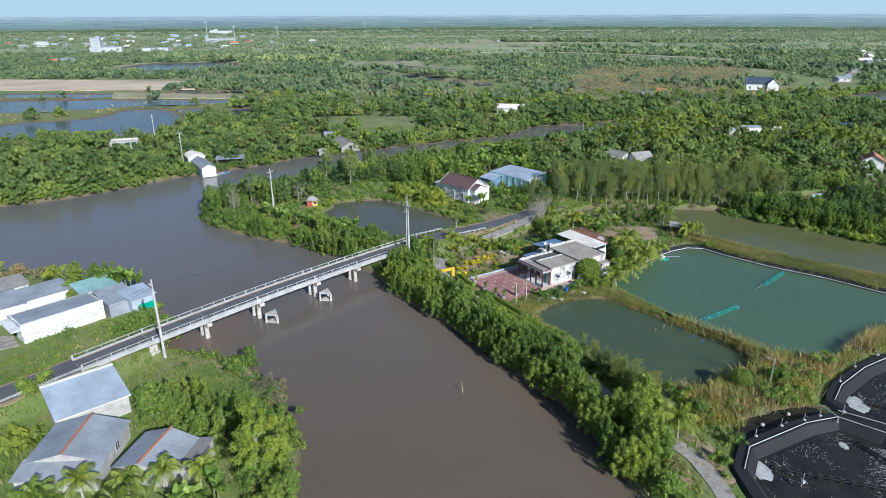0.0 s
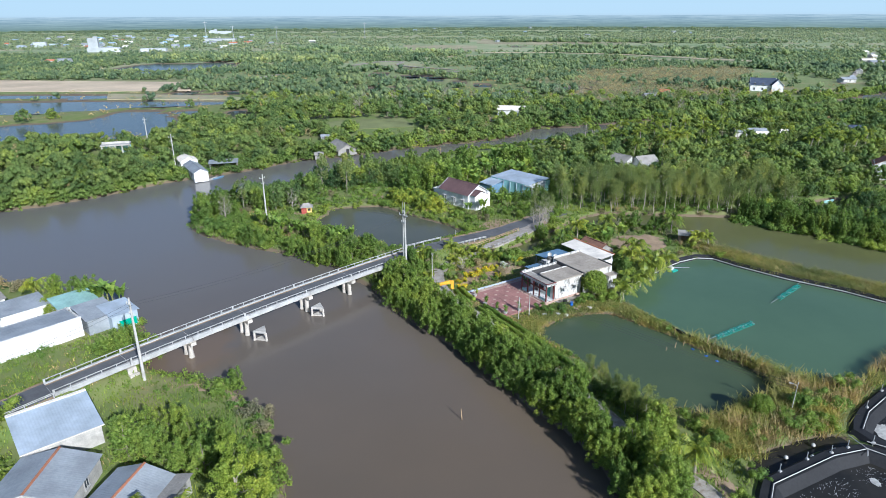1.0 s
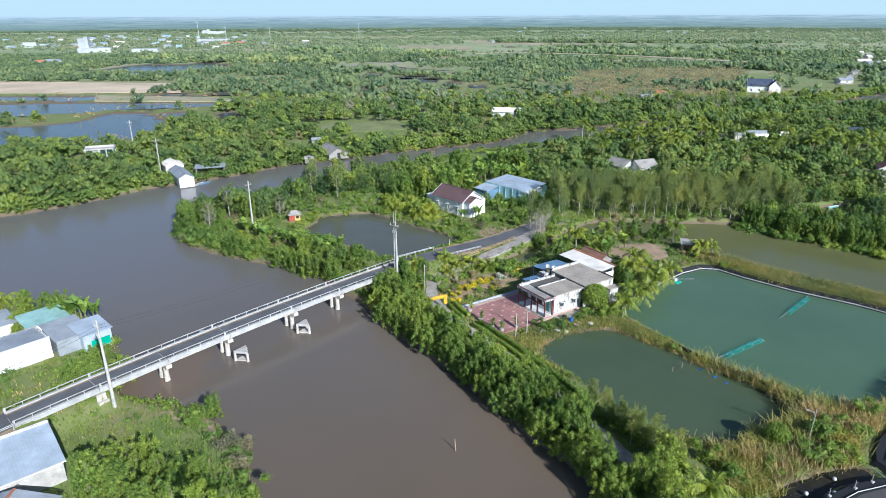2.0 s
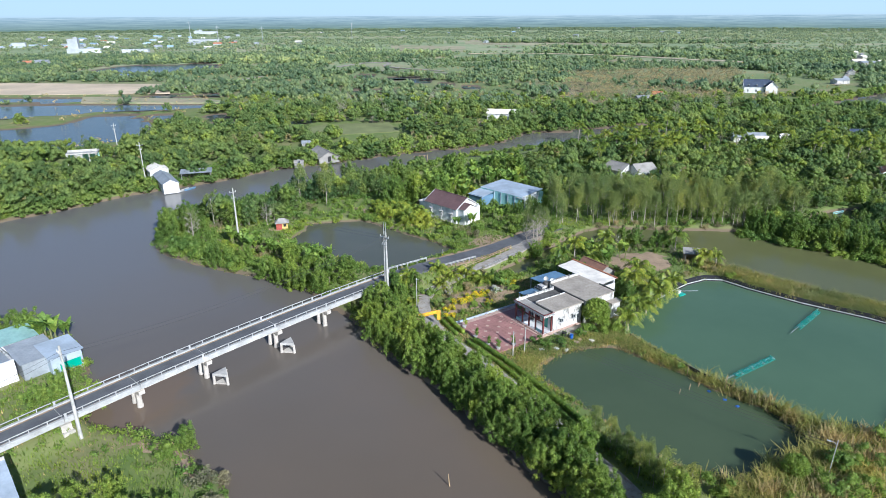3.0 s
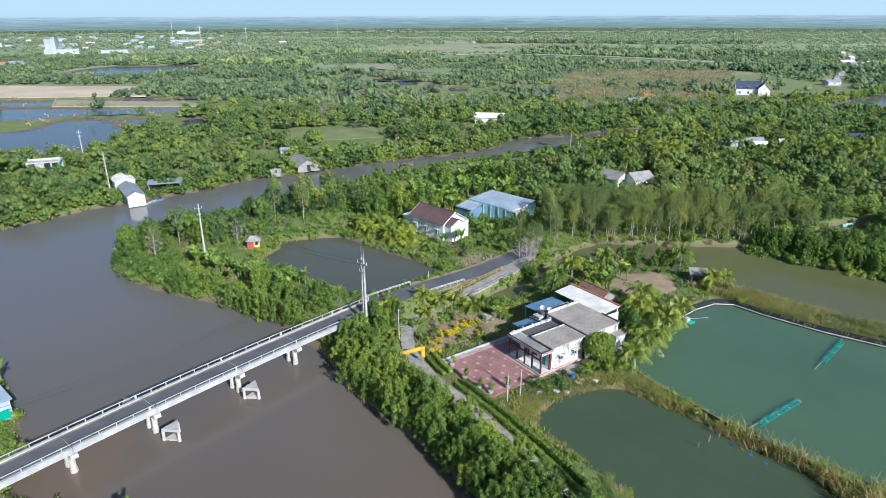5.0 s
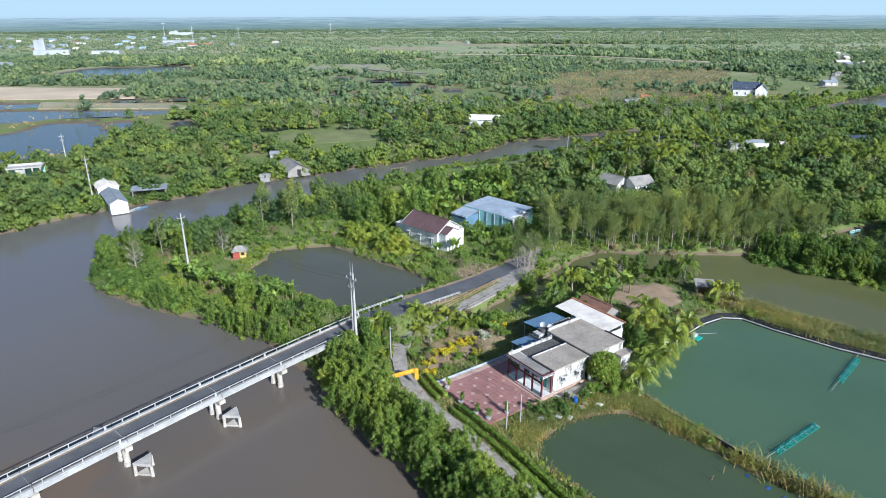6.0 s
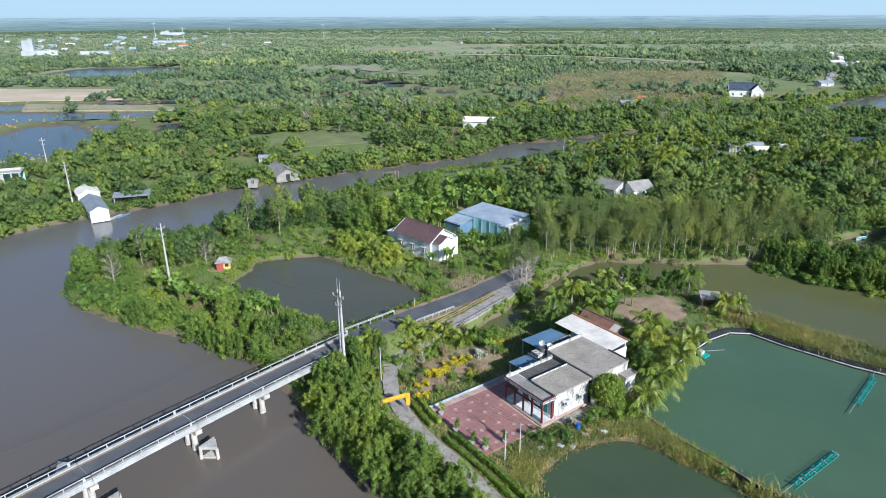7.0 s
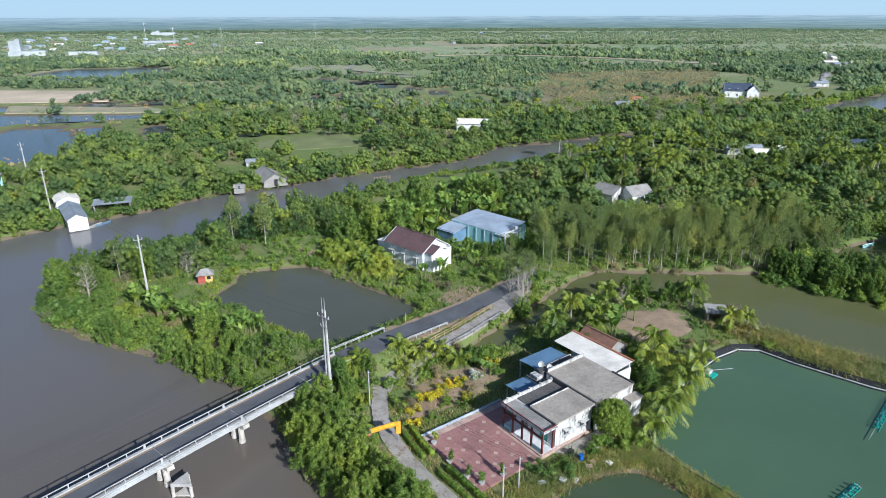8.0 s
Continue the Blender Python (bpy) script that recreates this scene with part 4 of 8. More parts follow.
PROTO = {}
TREES = {
    "mangrove": dict(name="mangrove_tree", label="bushy bright green mangrove tree on the bank", cat="tree", group="bank mangroves"),
    "broad": dict(name="broadleaf_tree", label="dense dark green broadleaf tree", cat="tree", group="broadleaf trees"),
    "round": dict(name="broadleaf_tree", label="dense round-crowned green tree beside the house wall", cat="tree", group="broadleaf trees"),
    "slender": dict(name="slender_tree", label="tall slender pale-trunked tree with airy crown", cat="tree", group="grove trees"),
    "lime": dict(name="almond_tree", label="large lime green tree with big leaves", cat="tree", group="lime trees"),
    "palm": dict(name="coconut_palm", label="coconut palm with arching yellow-green fronds", cat="palm", group="coconut palms"),
    "lowpalm": dict(name="coconut_palm", label="young coconut palm with a short trunk", cat="palm", group="coconut palms"),
    "nipa": dict(name="nipa_palm", label="stemless palm clump with upright fronds", cat="palm", group="low palms"),
    "banana": dict(name="banana_plant", label="banana plant with broad torn leaves", cat="banana plant", group="banana plants"),
    "bare": dict(name="bare_tree", label="leafless grey tree with thin branches", cat="tree", group="bare trees"),
    "bush": dict(name="bush", label="rounded green bush in the grass", cat="bush", group="bushes"),
    "yellow": dict(name="yellow_shrub", label="shrub covered in bright yellow flowers", cat="shrub", group="flowering shrubs"),
    "white": dict(name="white_shrub", label="shrub covered in white flowers", cat="shrub", group="flowering shrubs"),
    "brush": dict(name="dry_shrub", label="brown half-dry shrub on rough grass", cat="shrub", group="dry shrubs"),
    "farm": dict(name="mangrove_tree", label="round mid-green mangrove tree in a wood", cat="tree", group="woodland trees"),
    "fars": dict(name="slender_tree", label="pale-trunked tree with airy olive crown in a wood", cat="tree", group="woodland trees"),
    "farp": dict(name="coconut_palm", label="distant coconut palm among trees", cat="palm", group="coconut palms"),
}


def frond(rng, V, Q, base, a, ln, rise, droop, w, pairs=14):
    """One palm frond: a curved rib with narrow leaflets on both sides."""
    dirv = np.array([math.cos(a), math.sin(a), 0.0])
    side = np.array([-math.sin(a), math.cos(a), 0.0])
    rib = []
    for i in range(pairs + 1):
        t = i / pairs
        rib.append(base + dirv * ln * (t - 0.12 * t * t) * math.cos(rise * 0.8) + np.array([0, 0, 1.0]) * ln * (math.sin(rise) * t - droop * t * t))
    rib = np.array(rib)
    for i in range(pairs):
        t = (i + 0.5) / pairs
        lw = w * (0.35 + 1.1 * math.sin(math.pi * min(1, 0.12 + 0.85 * t)))
        fw = ln / pairs * 0.32
        d = rib[i + 1] - rib[i]
        d /= np.linalg.norm(d)
        for sg in (-1, 1):
            tip = rib[i] + side * sg * lw * rng.uniform(0.8, 1.1) + d * lw * 0.6 + np.array([0, 0, -lw * rng.uniform(0.5, 1.15)])
            k = len(V)
            V += [rib[i], rib[i] + d * fw * 2.3, tip + d * fw * 0.8, tip]
            Q.append((k, k + 1, k + 2, k + 3) if sg > 0 else (k + 3, k + 2, k + 1, k))
    for i in range(pairs):
        k = len(V)
        r = 0.045 * (1 - 0.8 * i / pairs)
        V += [rib[i] + side * r, rib[i] - side * r, rib[i + 1] - side * r, rib[i + 1] + side * r]
        Q.append((k, k + 1, k + 2, k + 3))


def make_plant(kind, var):
    rng = np.random.default_rng(sum(map(ord, kind)) * 31 + var * 7 + 5)
    t = TREES[kind]
    root = thing(t["name"], t["label"], t["cat"], group=t["group"])

    def crown(clumps, leaf, per, mat, **kw):
        v, q, tr = leaf_cloud(rng, clumps, leaf, per, **kw)
        part("crown", fast_mesh("crown", v, q, mat, tr, True), None, root)

    if kind in ("mangrove", "broad", "farm"):
        h, R = 5.4 + rng.uniform(-0.6, 0.6), 2.3
        g, tips = limbs(rng, h * 0.8, 0.16, R * 0.9, 7, 0.12)
        part("trunk", g, M_BARK, root)
        cl = [(0, 0, 0.42 * h, 1.1, 1.5), (0.2, 0.1, 0.7 * h, 0.7, 1.0)]
        lobes, steps = {"mangrove": (10, 8), "broad": (9, 8), "farm": (6, 5)}[kind]
        for i in range(lobes):
            # upright leafy columns, the middle ones tallest
            a, d = 2.4 * i + rng.uniform(-0.4, 0.4), R * 0.8 * math.sqrt((i + 0.3) / lobes) * rng.uniform(0.85, 1.1)
            top = h * (1.02 - 0.42 * (d / R) ** 2) * rng.uniform(0.82, 1.06)
            w = rng.uniform(0.5, 0.85) if kind == "mangrove" else rng.uniform(0.65, 1.0)
            for j in range(steps):
                u = (j + rng.uniform(0, 1)) / steps
                b, k = rng.uniform(0, 6.283), w * (1 - 0.65 * u * u) * rng.uniform(0.2, 1)
                rr = rng.uniform(0.26, 0.46) * {"mangrove": 1.0, "broad": 1.15, "farm": 1.6}[kind]
                cl.append((math.cos(a) * d + math.cos(b) * k, math.sin(a) * d + math.sin(b) * k, 0.4 + u * (top - 0.6), rr, rr * 1.15))
        if kind == "farm":
            crown(cl, 0.17, 46, M_MIDWOOD if var % 2 else M_MIDBRIGHT, core=0.72, simple=True)
        else:
            crown(cl, 0.115, 72, M_MANGROVE if kind == "mangrove" else M_BROAD, core=0.7, simple=True)
    elif kind == "round":
        h, R = 4.7, 2.35
        g, tips = limbs(rng, h * 0.75, 0.18, R * 0.85, 9, 0.25)
        part("trunk", g, M_BARK, root)
        cl = [(0, 0, 0.55 * h, 1.6, 1.5)]
        for i in range(95):
            u, a = (i + 0.5) / 95, 2.39996 * i
            zz = 1.0 - 1.55 * u
            rad = R * math.sqrt(max(0.05, 1 - zz * zz * 0.92)) * rng.uniform(0.82, 1.05)
            rr = rng.uniform(0.3, 0.5)
            cl.append((math.cos(a) * rad * 0.88, math.sin(a) * rad * 0.88, 0.55 * h + zz * 0.42 * h, rr, rr))
        crown(cl, 0.12, 80, M_MANGROVE, core=0.75, simple=True)
    elif kind in ("slender", "fars"):
        h = 8.5 + rng.uniform(-1, 1)
        g, tips = limbs(rng, h * 0.92, 0.11, 1.9, 11, 0.4, 0.03, 1)
        part("trunk", g, M_PALEBARK, root)
        cl = []
        for e in tips:
            for j in range(4 if kind == "slender" else 2):
                r = rng.uniform(0.3, 0.62)
                cl.append((e.x * rng.uniform(0.55, 1.05) + rng.normal() * 0.25, e.y * rng.uniform(0.55, 1.05) + rng.normal() * 0.25, e.z + rng.normal() * 0.6, r, r * 1.45))
        crown(cl, 0.14 if kind == "slender" else 0.22, 46 if kind == "slender" else 34, M_SLENDER, core=0, droop=0.6)
    elif kind == "lime":
        h, R = 9.0, 4.2
        g, tips = limbs(rng, h * 0.85, 0.28, R * 0.9, 12, 0.22, 0.04, 2)
        part("trunk", g, M_PALEBARK, root)
        cl = []
        for e in tips:
            for j in range(6):
                r = rng.uniform(0.4, 0.75)
                cl.append((e.x * 0.9 + rng.normal() * 0.9, e.y * 0.9 + rng.normal() * 0.9, e.z + rng.normal() * 0.8, r, r * 0.95))
        crown(cl, 0.19, 120, M_LIME, core=0.45, simple=True)
    elif kind in ("palm", "farp", "nipa", "lowpalm"):
        h = {"palm": 3.4, "farp": 6.0, "nipa": 0.3, "lowpalm": 1.3}[kind] + rng.uniform(-0.8, 0.8) * (kind != "nipa")
        lean = Vector((rng.normal() * 0.4, rng.normal() * 0.4, 0)) * (kind != "nipa")
        g = Geo()
        pts = [Vector((0, 0, -0.3)) + lean * (i / 5) ** 2 + Vector((0, 0, (h + 0.3) * i / 5)) for i in range(6)]
        for i in range(5):
            g.rod(pts[i], pts[i + 1], 0.19 - 0.018 * i, 0.172 - 0.018 * i, 8, i == 4)
        part("trunk", g, M_PALEBARK, root)
        V, Q = [], []
        top = np.array(pts[-1])
        n = {"palm": 15, "farp": 12, "nipa": 13, "lowpalm": 14}[kind]
        for i in range(n):
            u = i / n
            rise = (1.40 - 1.45 * u + rng.uniform(-0.12, 0.12)) if kind != "nipa" else rng.uniform(0.7, 1.35)
            frond(rng, V, Q, top, 2.4 * i + rng.uniform(-0.3, 0.3), rng.uniform(3.3, 4.3), rise, rng.uniform(0.45, 0.85), 0.55, 20 if kind != "farp" else 15)
        part("crown", fast_mesh("crown", np.array(V), np.array(Q), M_PALM), None, root)
        if kind == "palm":
            for i in range(5):
                c = top + np.array([math.cos(i * 1.3) * 0.3, math.sin(i * 1.3) * 0.3, -0.25])
                part("coconut", fast_mesh("coconut", ICO_V * np.array([0.13, 0.13, 0.17]) + c, None, M_STEM, ICO_F, True), None, root)
    elif kind == "banana":
        V, Q = [], []
        for sft in range(2 + var % 2):
            cx, cy, h = rng.normal() * 0.6, rng.normal() * 0.6, rng.uniform(0.9, 1.6)
            part("stem", Geo().rod((cx, cy, -0.3), (cx, cy, h), 0.14, 0.08, 7), M_STEM, root)
            for i in range(7):
                a, ln, w = 2.4 * i + rng.uniform(-0.3, 0.3), rng.uniform(1.9, 2.9), rng.uniform(0.22, 0.32)
                rise = rng.uniform(1.05, 1.50)
                d, sd = np.array([math.cos(a), math.sin(a), 0]), np.array([-math.sin(a), math.cos(a), 0])
                prev = None
                for j in range(6):
                    u = j / 5
                    c = np.array([cx, cy, h]) + d * ln * u * 0.62 * math.cos(rise * (1 - u * 0.3)) + np.array([0, 0, ln * (math.sin(rise) * u - 0.38 * u * u)])
                    ww = w * math.sin(math.pi * (0.08 + 0.87 * u)) + 0.02
                    row = (c + sd * ww + np.array([0, 0, 0.1 * ww]), c, c - sd * ww + np.array([0, 0, 0.1 * ww]))
                    if prev:
                        k = len(V)
                        V += [*prev, *row]
                        Q += [(k, k + 1, k + 4, k + 3), (k + 1, k + 2, k + 5, k + 4)]
                    prev = row
        part("leaves", fast_mesh("leaves", np.array(V), np.array(Q), M_BANANA), None, root)
    elif kind == "bare":
        g, tips = limbs(rng, 5.2, 0.12, 2.3, 20, 0.22, 0.07, 10)
        part("trunk", g, M_PALEBARK, root)
    else:
        mat = {"bush": M_MANGROVE, "yellow": M_YELLOW, "white": M_WHITEFLOWER, "brush": M_BRUSH}[kind]
        if kind == "bush" and var % 2:
            mat = M_BROAD
        h = 1.3
        cl = [(rng.normal() * 0.55, rng.normal() * 0.55, rng.uniform(0.2, h), rng.uniform(0.35, 0.6), rng.uniform(0.3, 0.5)) for i in range(9)]
        g, tips = limbs(rng, 0.9, 0.05, 0.6, 4)
        part("stem", g, M_BARK, root)
        if kind in ("yellow", "white"):
            v, q, tr = leaf_cloud(rng, [(x, y, z * 0.8, r * 0.95, w * 0.95) for x, y, z, r, w in cl], 0.12, 40)
            part("leaves", fast_mesh("leaves", v, q, M_BROAD, tr), None, root)
        crown(cl, 0.12, 70 if kind == "brush" else 110, mat, core=0 if kind in ("yellow", "white", "brush") else 0.75)
    return root


VARS = dict(round=1, mangrove=5, broad=4, slender=5, lime=1, palm=5, lowpalm=4, nipa=3, banana=4, bare=3, bush=4, yellow=2, white=1, brush=3, farm=6, fars=4, farp=3)
prng = random.Random(11)


def plant(kind, x, y, s=1.0, var=None, z=None, tall=1.0):
    var = prng.randrange(VARS[kind]) if var is None else var
    m = Matrix.Translation((x, y, land_at(x, y) if z is None else z)) @ Matrix.Rotation(prng.uniform(0, 6.283), 4, "Z") @ Matrix.Diagonal((s, s, s * tall, 1))
    if (kind, var) not in PROTO:
        PROTO[kind, var] = make_plant(kind, var)
        PROTO[kind, var].matrix_basis = m
        return PROTO[kind, var]
    o = PROTO[kind, var]
    keep = o.matrix_basis.copy()
    o.matrix_basis = Matrix()
    c = copy_thing(o, m)
    o.matrix_basis = keep
    return c


def free(x, y, gap=1.0):
    """Whether a spot is dry land away from roads and buildings."""
    P = (np.array([x]), np.array([y]))
    for poly, _ in ALL_WATERS:
        if poly_dist(*P, poly)[0] < gap:
            return False
    for line, half in ((ROAD_EAST, 3.2), (ROAD_WEST, 3.2), (LANE, 1.6), (RAMP, 1.8)):
        if line_near(*P, line)[0][0] < half + gap * 0.6:
            return False
    return all(math.hypot(x - cx, y - cy) > r + gap * 0.5 for cx, cy, r in KEEP_CLEAR)


KEEP_CLEAR = [(22, 114, 8), (29, 119, 8), (13.5, 111, 8), (8, 168, 8), (23.5, 186.5, 11), (-34, 166, 3), (-79, 211, 9), (-121, 238, 12), (-36, 247, 7), (-42, 231, 3),
              (40, 335, 9), (224, 436, 17), (68, 214, 8), (136, 266, 9), (180, 279, 9), (140, 195, 7), (-46, 69, 7), (-40, 61, 7), (-32, 59, 6),
              (-63, 96, 8), (-56, 102, 6), (-48, 91, 4), (-72, 100, 9), (47, 140, 4.5), (63, 208, 7)]

# mangrove hedge between the river and the lane
BANK = [(21.7, 54.7), (20.7, 61.4), (19.1, 66.4), (17.2, 71.9), (14, 76.1), (10.6, 81.5), (6.7, 87.5), (1.5, 96.3), (-2.5, 101.9), (-7.2, 108.5), (-10.5, 115)]
bank_line = smooth_line([(x, y, 0) for x, y in BANK], 8)
acc, last = 0.0, bank_line[0]
for p in bank_line:
    acc += (p - last).length
    last = p
    if acc < 1.75:
        continue
    acc = 0.0
    rows = ((0.6, 0.8), (2.4, 0.95), (4.2, 1.0), (5.9, 0.85 if p.y < 99 else 0), (7.2, 0.7 if p.y < 92 else 0)) if not 64 < p.y < 68 else ((1.0, 1.0),)
    for k, s in rows:
        x, y = p.x + 0.83 * k + prng.uniform(-0.5, 0.5), p.y + 0.55 * k + prng.uniform(-0.5, 0.5)
        if s and line_near([x], [y], LANE)[0][0] > 1.75:
            plant("mangrove", x, y, s * prng.uniform(0.68, 1.22), z=0.45, tall=prng.uniform(0.8, 1.2))

# ---- planting, zone by zone ----
def scatter(x0, x1, y0, y1, step, kinds, gap=2.0, keep=1.0, smin=0.8, smax=1.25, seed=1, inside=None, most=400):
    r = random.Random(seed)
    y, n = y0, 0
    while y < y1:
        x = x0
        while x < x1:
            px, py = x + r.uniform(-0.45, 0.45) * step, y + r.uniform(-0.45, 0.45) * step
            x += step
            if n >= most or r.random() > keep or abs(px) > 0.80 * py + 12 or (inside and not inside(px, py)) or not free(px, py, gap):
                continue
            n += 1
            plant(r.choices([a for a, _ in kinds], [b for _, b in kinds])[0], px, py, r.uniform(smin, smax))
        y += step


def row(kind, a, b, n, s=1.0, jit=0.6, tall=1.0):
    for i in range(n):
        t = (i + 0.5) / n
        plant(kind, a[0] + (b[0] - a[0]) * t + prng.uniform(-jit, jit), a[1] + (b[1] - a[1]) * t + prng.uniform(-jit, jit), s * prng.uniform(0.85, 1.15), tall=tall)


# west bank by the bridge
for x, y, k, s in ((-28.6, 83.6, "mangrove", 0.75), (-32.5, 72.5, "broad", 0.75), (-35.5, 71.2, "mangrove", 0.8), (-30, 69.5, "mangrove", 0.75), (-27, 67.5, "broad", 0.8),
                   (-33.5, 67.5, "mangrove", 0.9), (-25.8, 69.8, "mangrove", 0.65), (-23.5, 66, "broad", 0.7), (-38.0, 69.5, "mangrove", 0.8), (-29.5, 65, "broad", 0.85),
                   (-36.5, 67.6, "broad", 1.0), (-26.5, 64.8, "mangrove", 1.0), (-16.5, 54.0, "mangrove", 0.7), (-17.5, 52.5, "mangrove", 0.65), (-23, 77.3, "brush", 1.2),
                   (-47.2, 89.8, "broad", 0.85), (-44.6, 92.6, "mangrove", 0.95), (-49, 93, "mangrove", 0.8), (-50.6, 91, "broad", 0.7), (-53, 93.5, "bush", 1.2),
                   (-54.5, 73, "bush", 1.6), (-57, 64, "mangrove", 0.6), (-24.5, 75.5, "brush", 1.3), (-22, 72.5, "brush", 1.2), (-30, 80, "bush", 1.1), (-19.8, 68.3, "bush", 1.3)):
    plant(k, x, y, s)
plant("lime", -20.4, 57.6, 0.84)
for x, y in ((-38.5, 54.3), (-34.0, 55.1), (-30.3, 55.6), (-26.4, 55.9), (-42.5, 53.0), (-33, 51)):
    plant("palm", x, y, prng.uniform(0.7, 0.85))
for x, y in ((-51, 62.5), (-49.5, 64), (-52.5, 65)):
    plant("nipa", x, y, 0.75)
for x, y in ((-24, 54), (-25.5, 52), (-27, 51)):
    plant("banana", x, y, 1.2)
scatter(-62, -20, 48, 66, 5.0, [("bush", 3), ("broad", 1)], 1.0, 0.5, 0.6, 1.0, 21)
for x, y, k, s in ((-74, 113, "palm", 0.9), (-70, 112, "broad", 0.9), (-66, 112, "mangrove", 0.9), (-63, 110.5, "broad", 1.0), (-60.5, 109.5, "banana", 1.6), (-59, 109.8, "banana", 1.5),
                   (-79, 116, "brush", 1.6), (-84, 117, "brush", 1.8), (-68, 106, "mangrove", 0.7), (-66, 103.6, "broad", 0.6), (-88, 116, "palm", 0.8), (-57.5, 110, "banana", 1.3),
                   (-79, 96, "broad", 1.0), (-82, 100, "mangrove", 1.0), (-86, 110, "mangrove", 1.0)):
    plant(k, x, y, s)

# south-east corner by the lane and the basins
for x, y, k, s, tl in ((27.0, 69.5, "broad", 0.95, 1), (28.6, 69.6, "slender", 0.55, 0.8), (25.8, 73.4, "slender", 0.5, 0.8), (24.3, 66.0, "mangrove", 0.75, 0.9), (22.8, 57.0, "mangrove", 0.7, .8), (25, 53.5, "bush", 1.8, 1),
                       (42.2, 74.6, "round", 0.62, 0.95), (23, 78.5, "slender", 0.5, 0.8), (21.4, 81, "slender", 0.45, 0.8), (47.5, 71.8, "bush", 1.5, 1), (36, 62.6, "bush", 1.0, 1),
                       (25.2, 77.2, "slender", 0.45, 0.8), (25.8, 77, "broad", 0.6, 1), (49.8, 72.8, "bush", 1.2, 1), (33, 59, "bush", 0.9, 1), (27.2, 58, "brush", 1.0, 1), (26, 62, "brush", 1.2, 1)):
    plant(k, x, y, s, tall=tl)

for x, y, k, s in ((21.6, 82.2, "slender", 0.5), (22.8, 79.8, "slender", 0.55), (24.0, 77.4, "slender", 0.55), (24.6, 75.0, "slender", 0.6), (26.0, 75.6, "slender", 0.5), (26.6, 72.8, "slender", 0.6), (27.2, 70.6, "slender", 0.62), (29.0, 71.4, "slender", 0.5),
                   (22.6, 80.2, "bush", 1.1), (24.2, 77.8, "bush", 1.3), (26.6, 74.8, "bush", 1.4), (28.2, 70.2, "bush", 1.4), (25.6, 68.2, "mangrove", 0.95), (20.8, 60.6, "mangrove", 1.0), (29.4, 63.6, "palm", 0.95), (32.2, 72.2, "bush", 1.2)):
    plant(k, x, y, s)

# peninsula across the bridge
row("mangrove", (-19, 127.5), (-31, 136.5), 7, 0.95, 0.9)
row("broad", (-16, 131), (-24, 136.5), 4, 0.85, 1.0)
row("bush", (-37, 141.6), (-56, 153), 12, 2.1, 0.8)
for x, y, s in ((-59.5, 160, 1.2), (-61.5, 164.5, 1.25), (-58, 168, 1.2), (-56, 163, 0.8), (-60.5, 156.5, 0.6)):
    plant("mangrove", x, y, s)
scatter(-62, -14, 126, 170, 3.1, [("bush", 5), ("mangrove", 1.2), ("brush", 2), ("nipa", 0.6)], 0.7, 0.6, 0.75, 1.25, 61, inside=lambda x, y: y < 172 and poly_dist([x], [y], RIVER)[0] < 14)
plant("bare", -53.5, 159, 1.15)
plant("bare", -38.5, 168.5, 1.0)
plant("slender", -54.5, 161, 0.75)
for i in range(34):
    t = i / 33
    plant("banana", -44 + 24 * t + prng.uniform(-2.5, 2.5), 155.5 - 14.5 * t + prng.uniform(-2.5, 2.2), prng.uniform(0.9, 1.25))
scatter(-50, -2, 169, 216, 3.3, [("farm", 6), ("fars", 1), ("bush", 2), ("brush", 1)], 1.2, 0.9, 0.95, 1.35, 31,
        inside=lambda x, y: poly_dist([x], [y], RIVER)[0] < 16 and y < 214 and x < 4)
row("nipa", (-30, 163), (-30, 172), 2, 0.7, 0.5)
for i in range(20):
    plant("nipa" if i % 3 == 0 else "lowpalm", -12 + i % 7 * 1.9 + prng.uniform(-1.2, 1.2), 176.5 - i % 7 * 1.6 + i // 7 * 3.6 + prng.uniform(-1, 1), prng.uniform(0.95, 1.25))
scatter(-6, 32, 186, 236, 4.0, [("banana", 9), ("broad", 0.7), ("nipa", 1)], 1.6, 0.95, 1.4, 1.9, 32, inside=lambda x, y: poly_dist([x], [y], RIVER)[0] > 2 and y < 205 + x * 1.0, most=90)
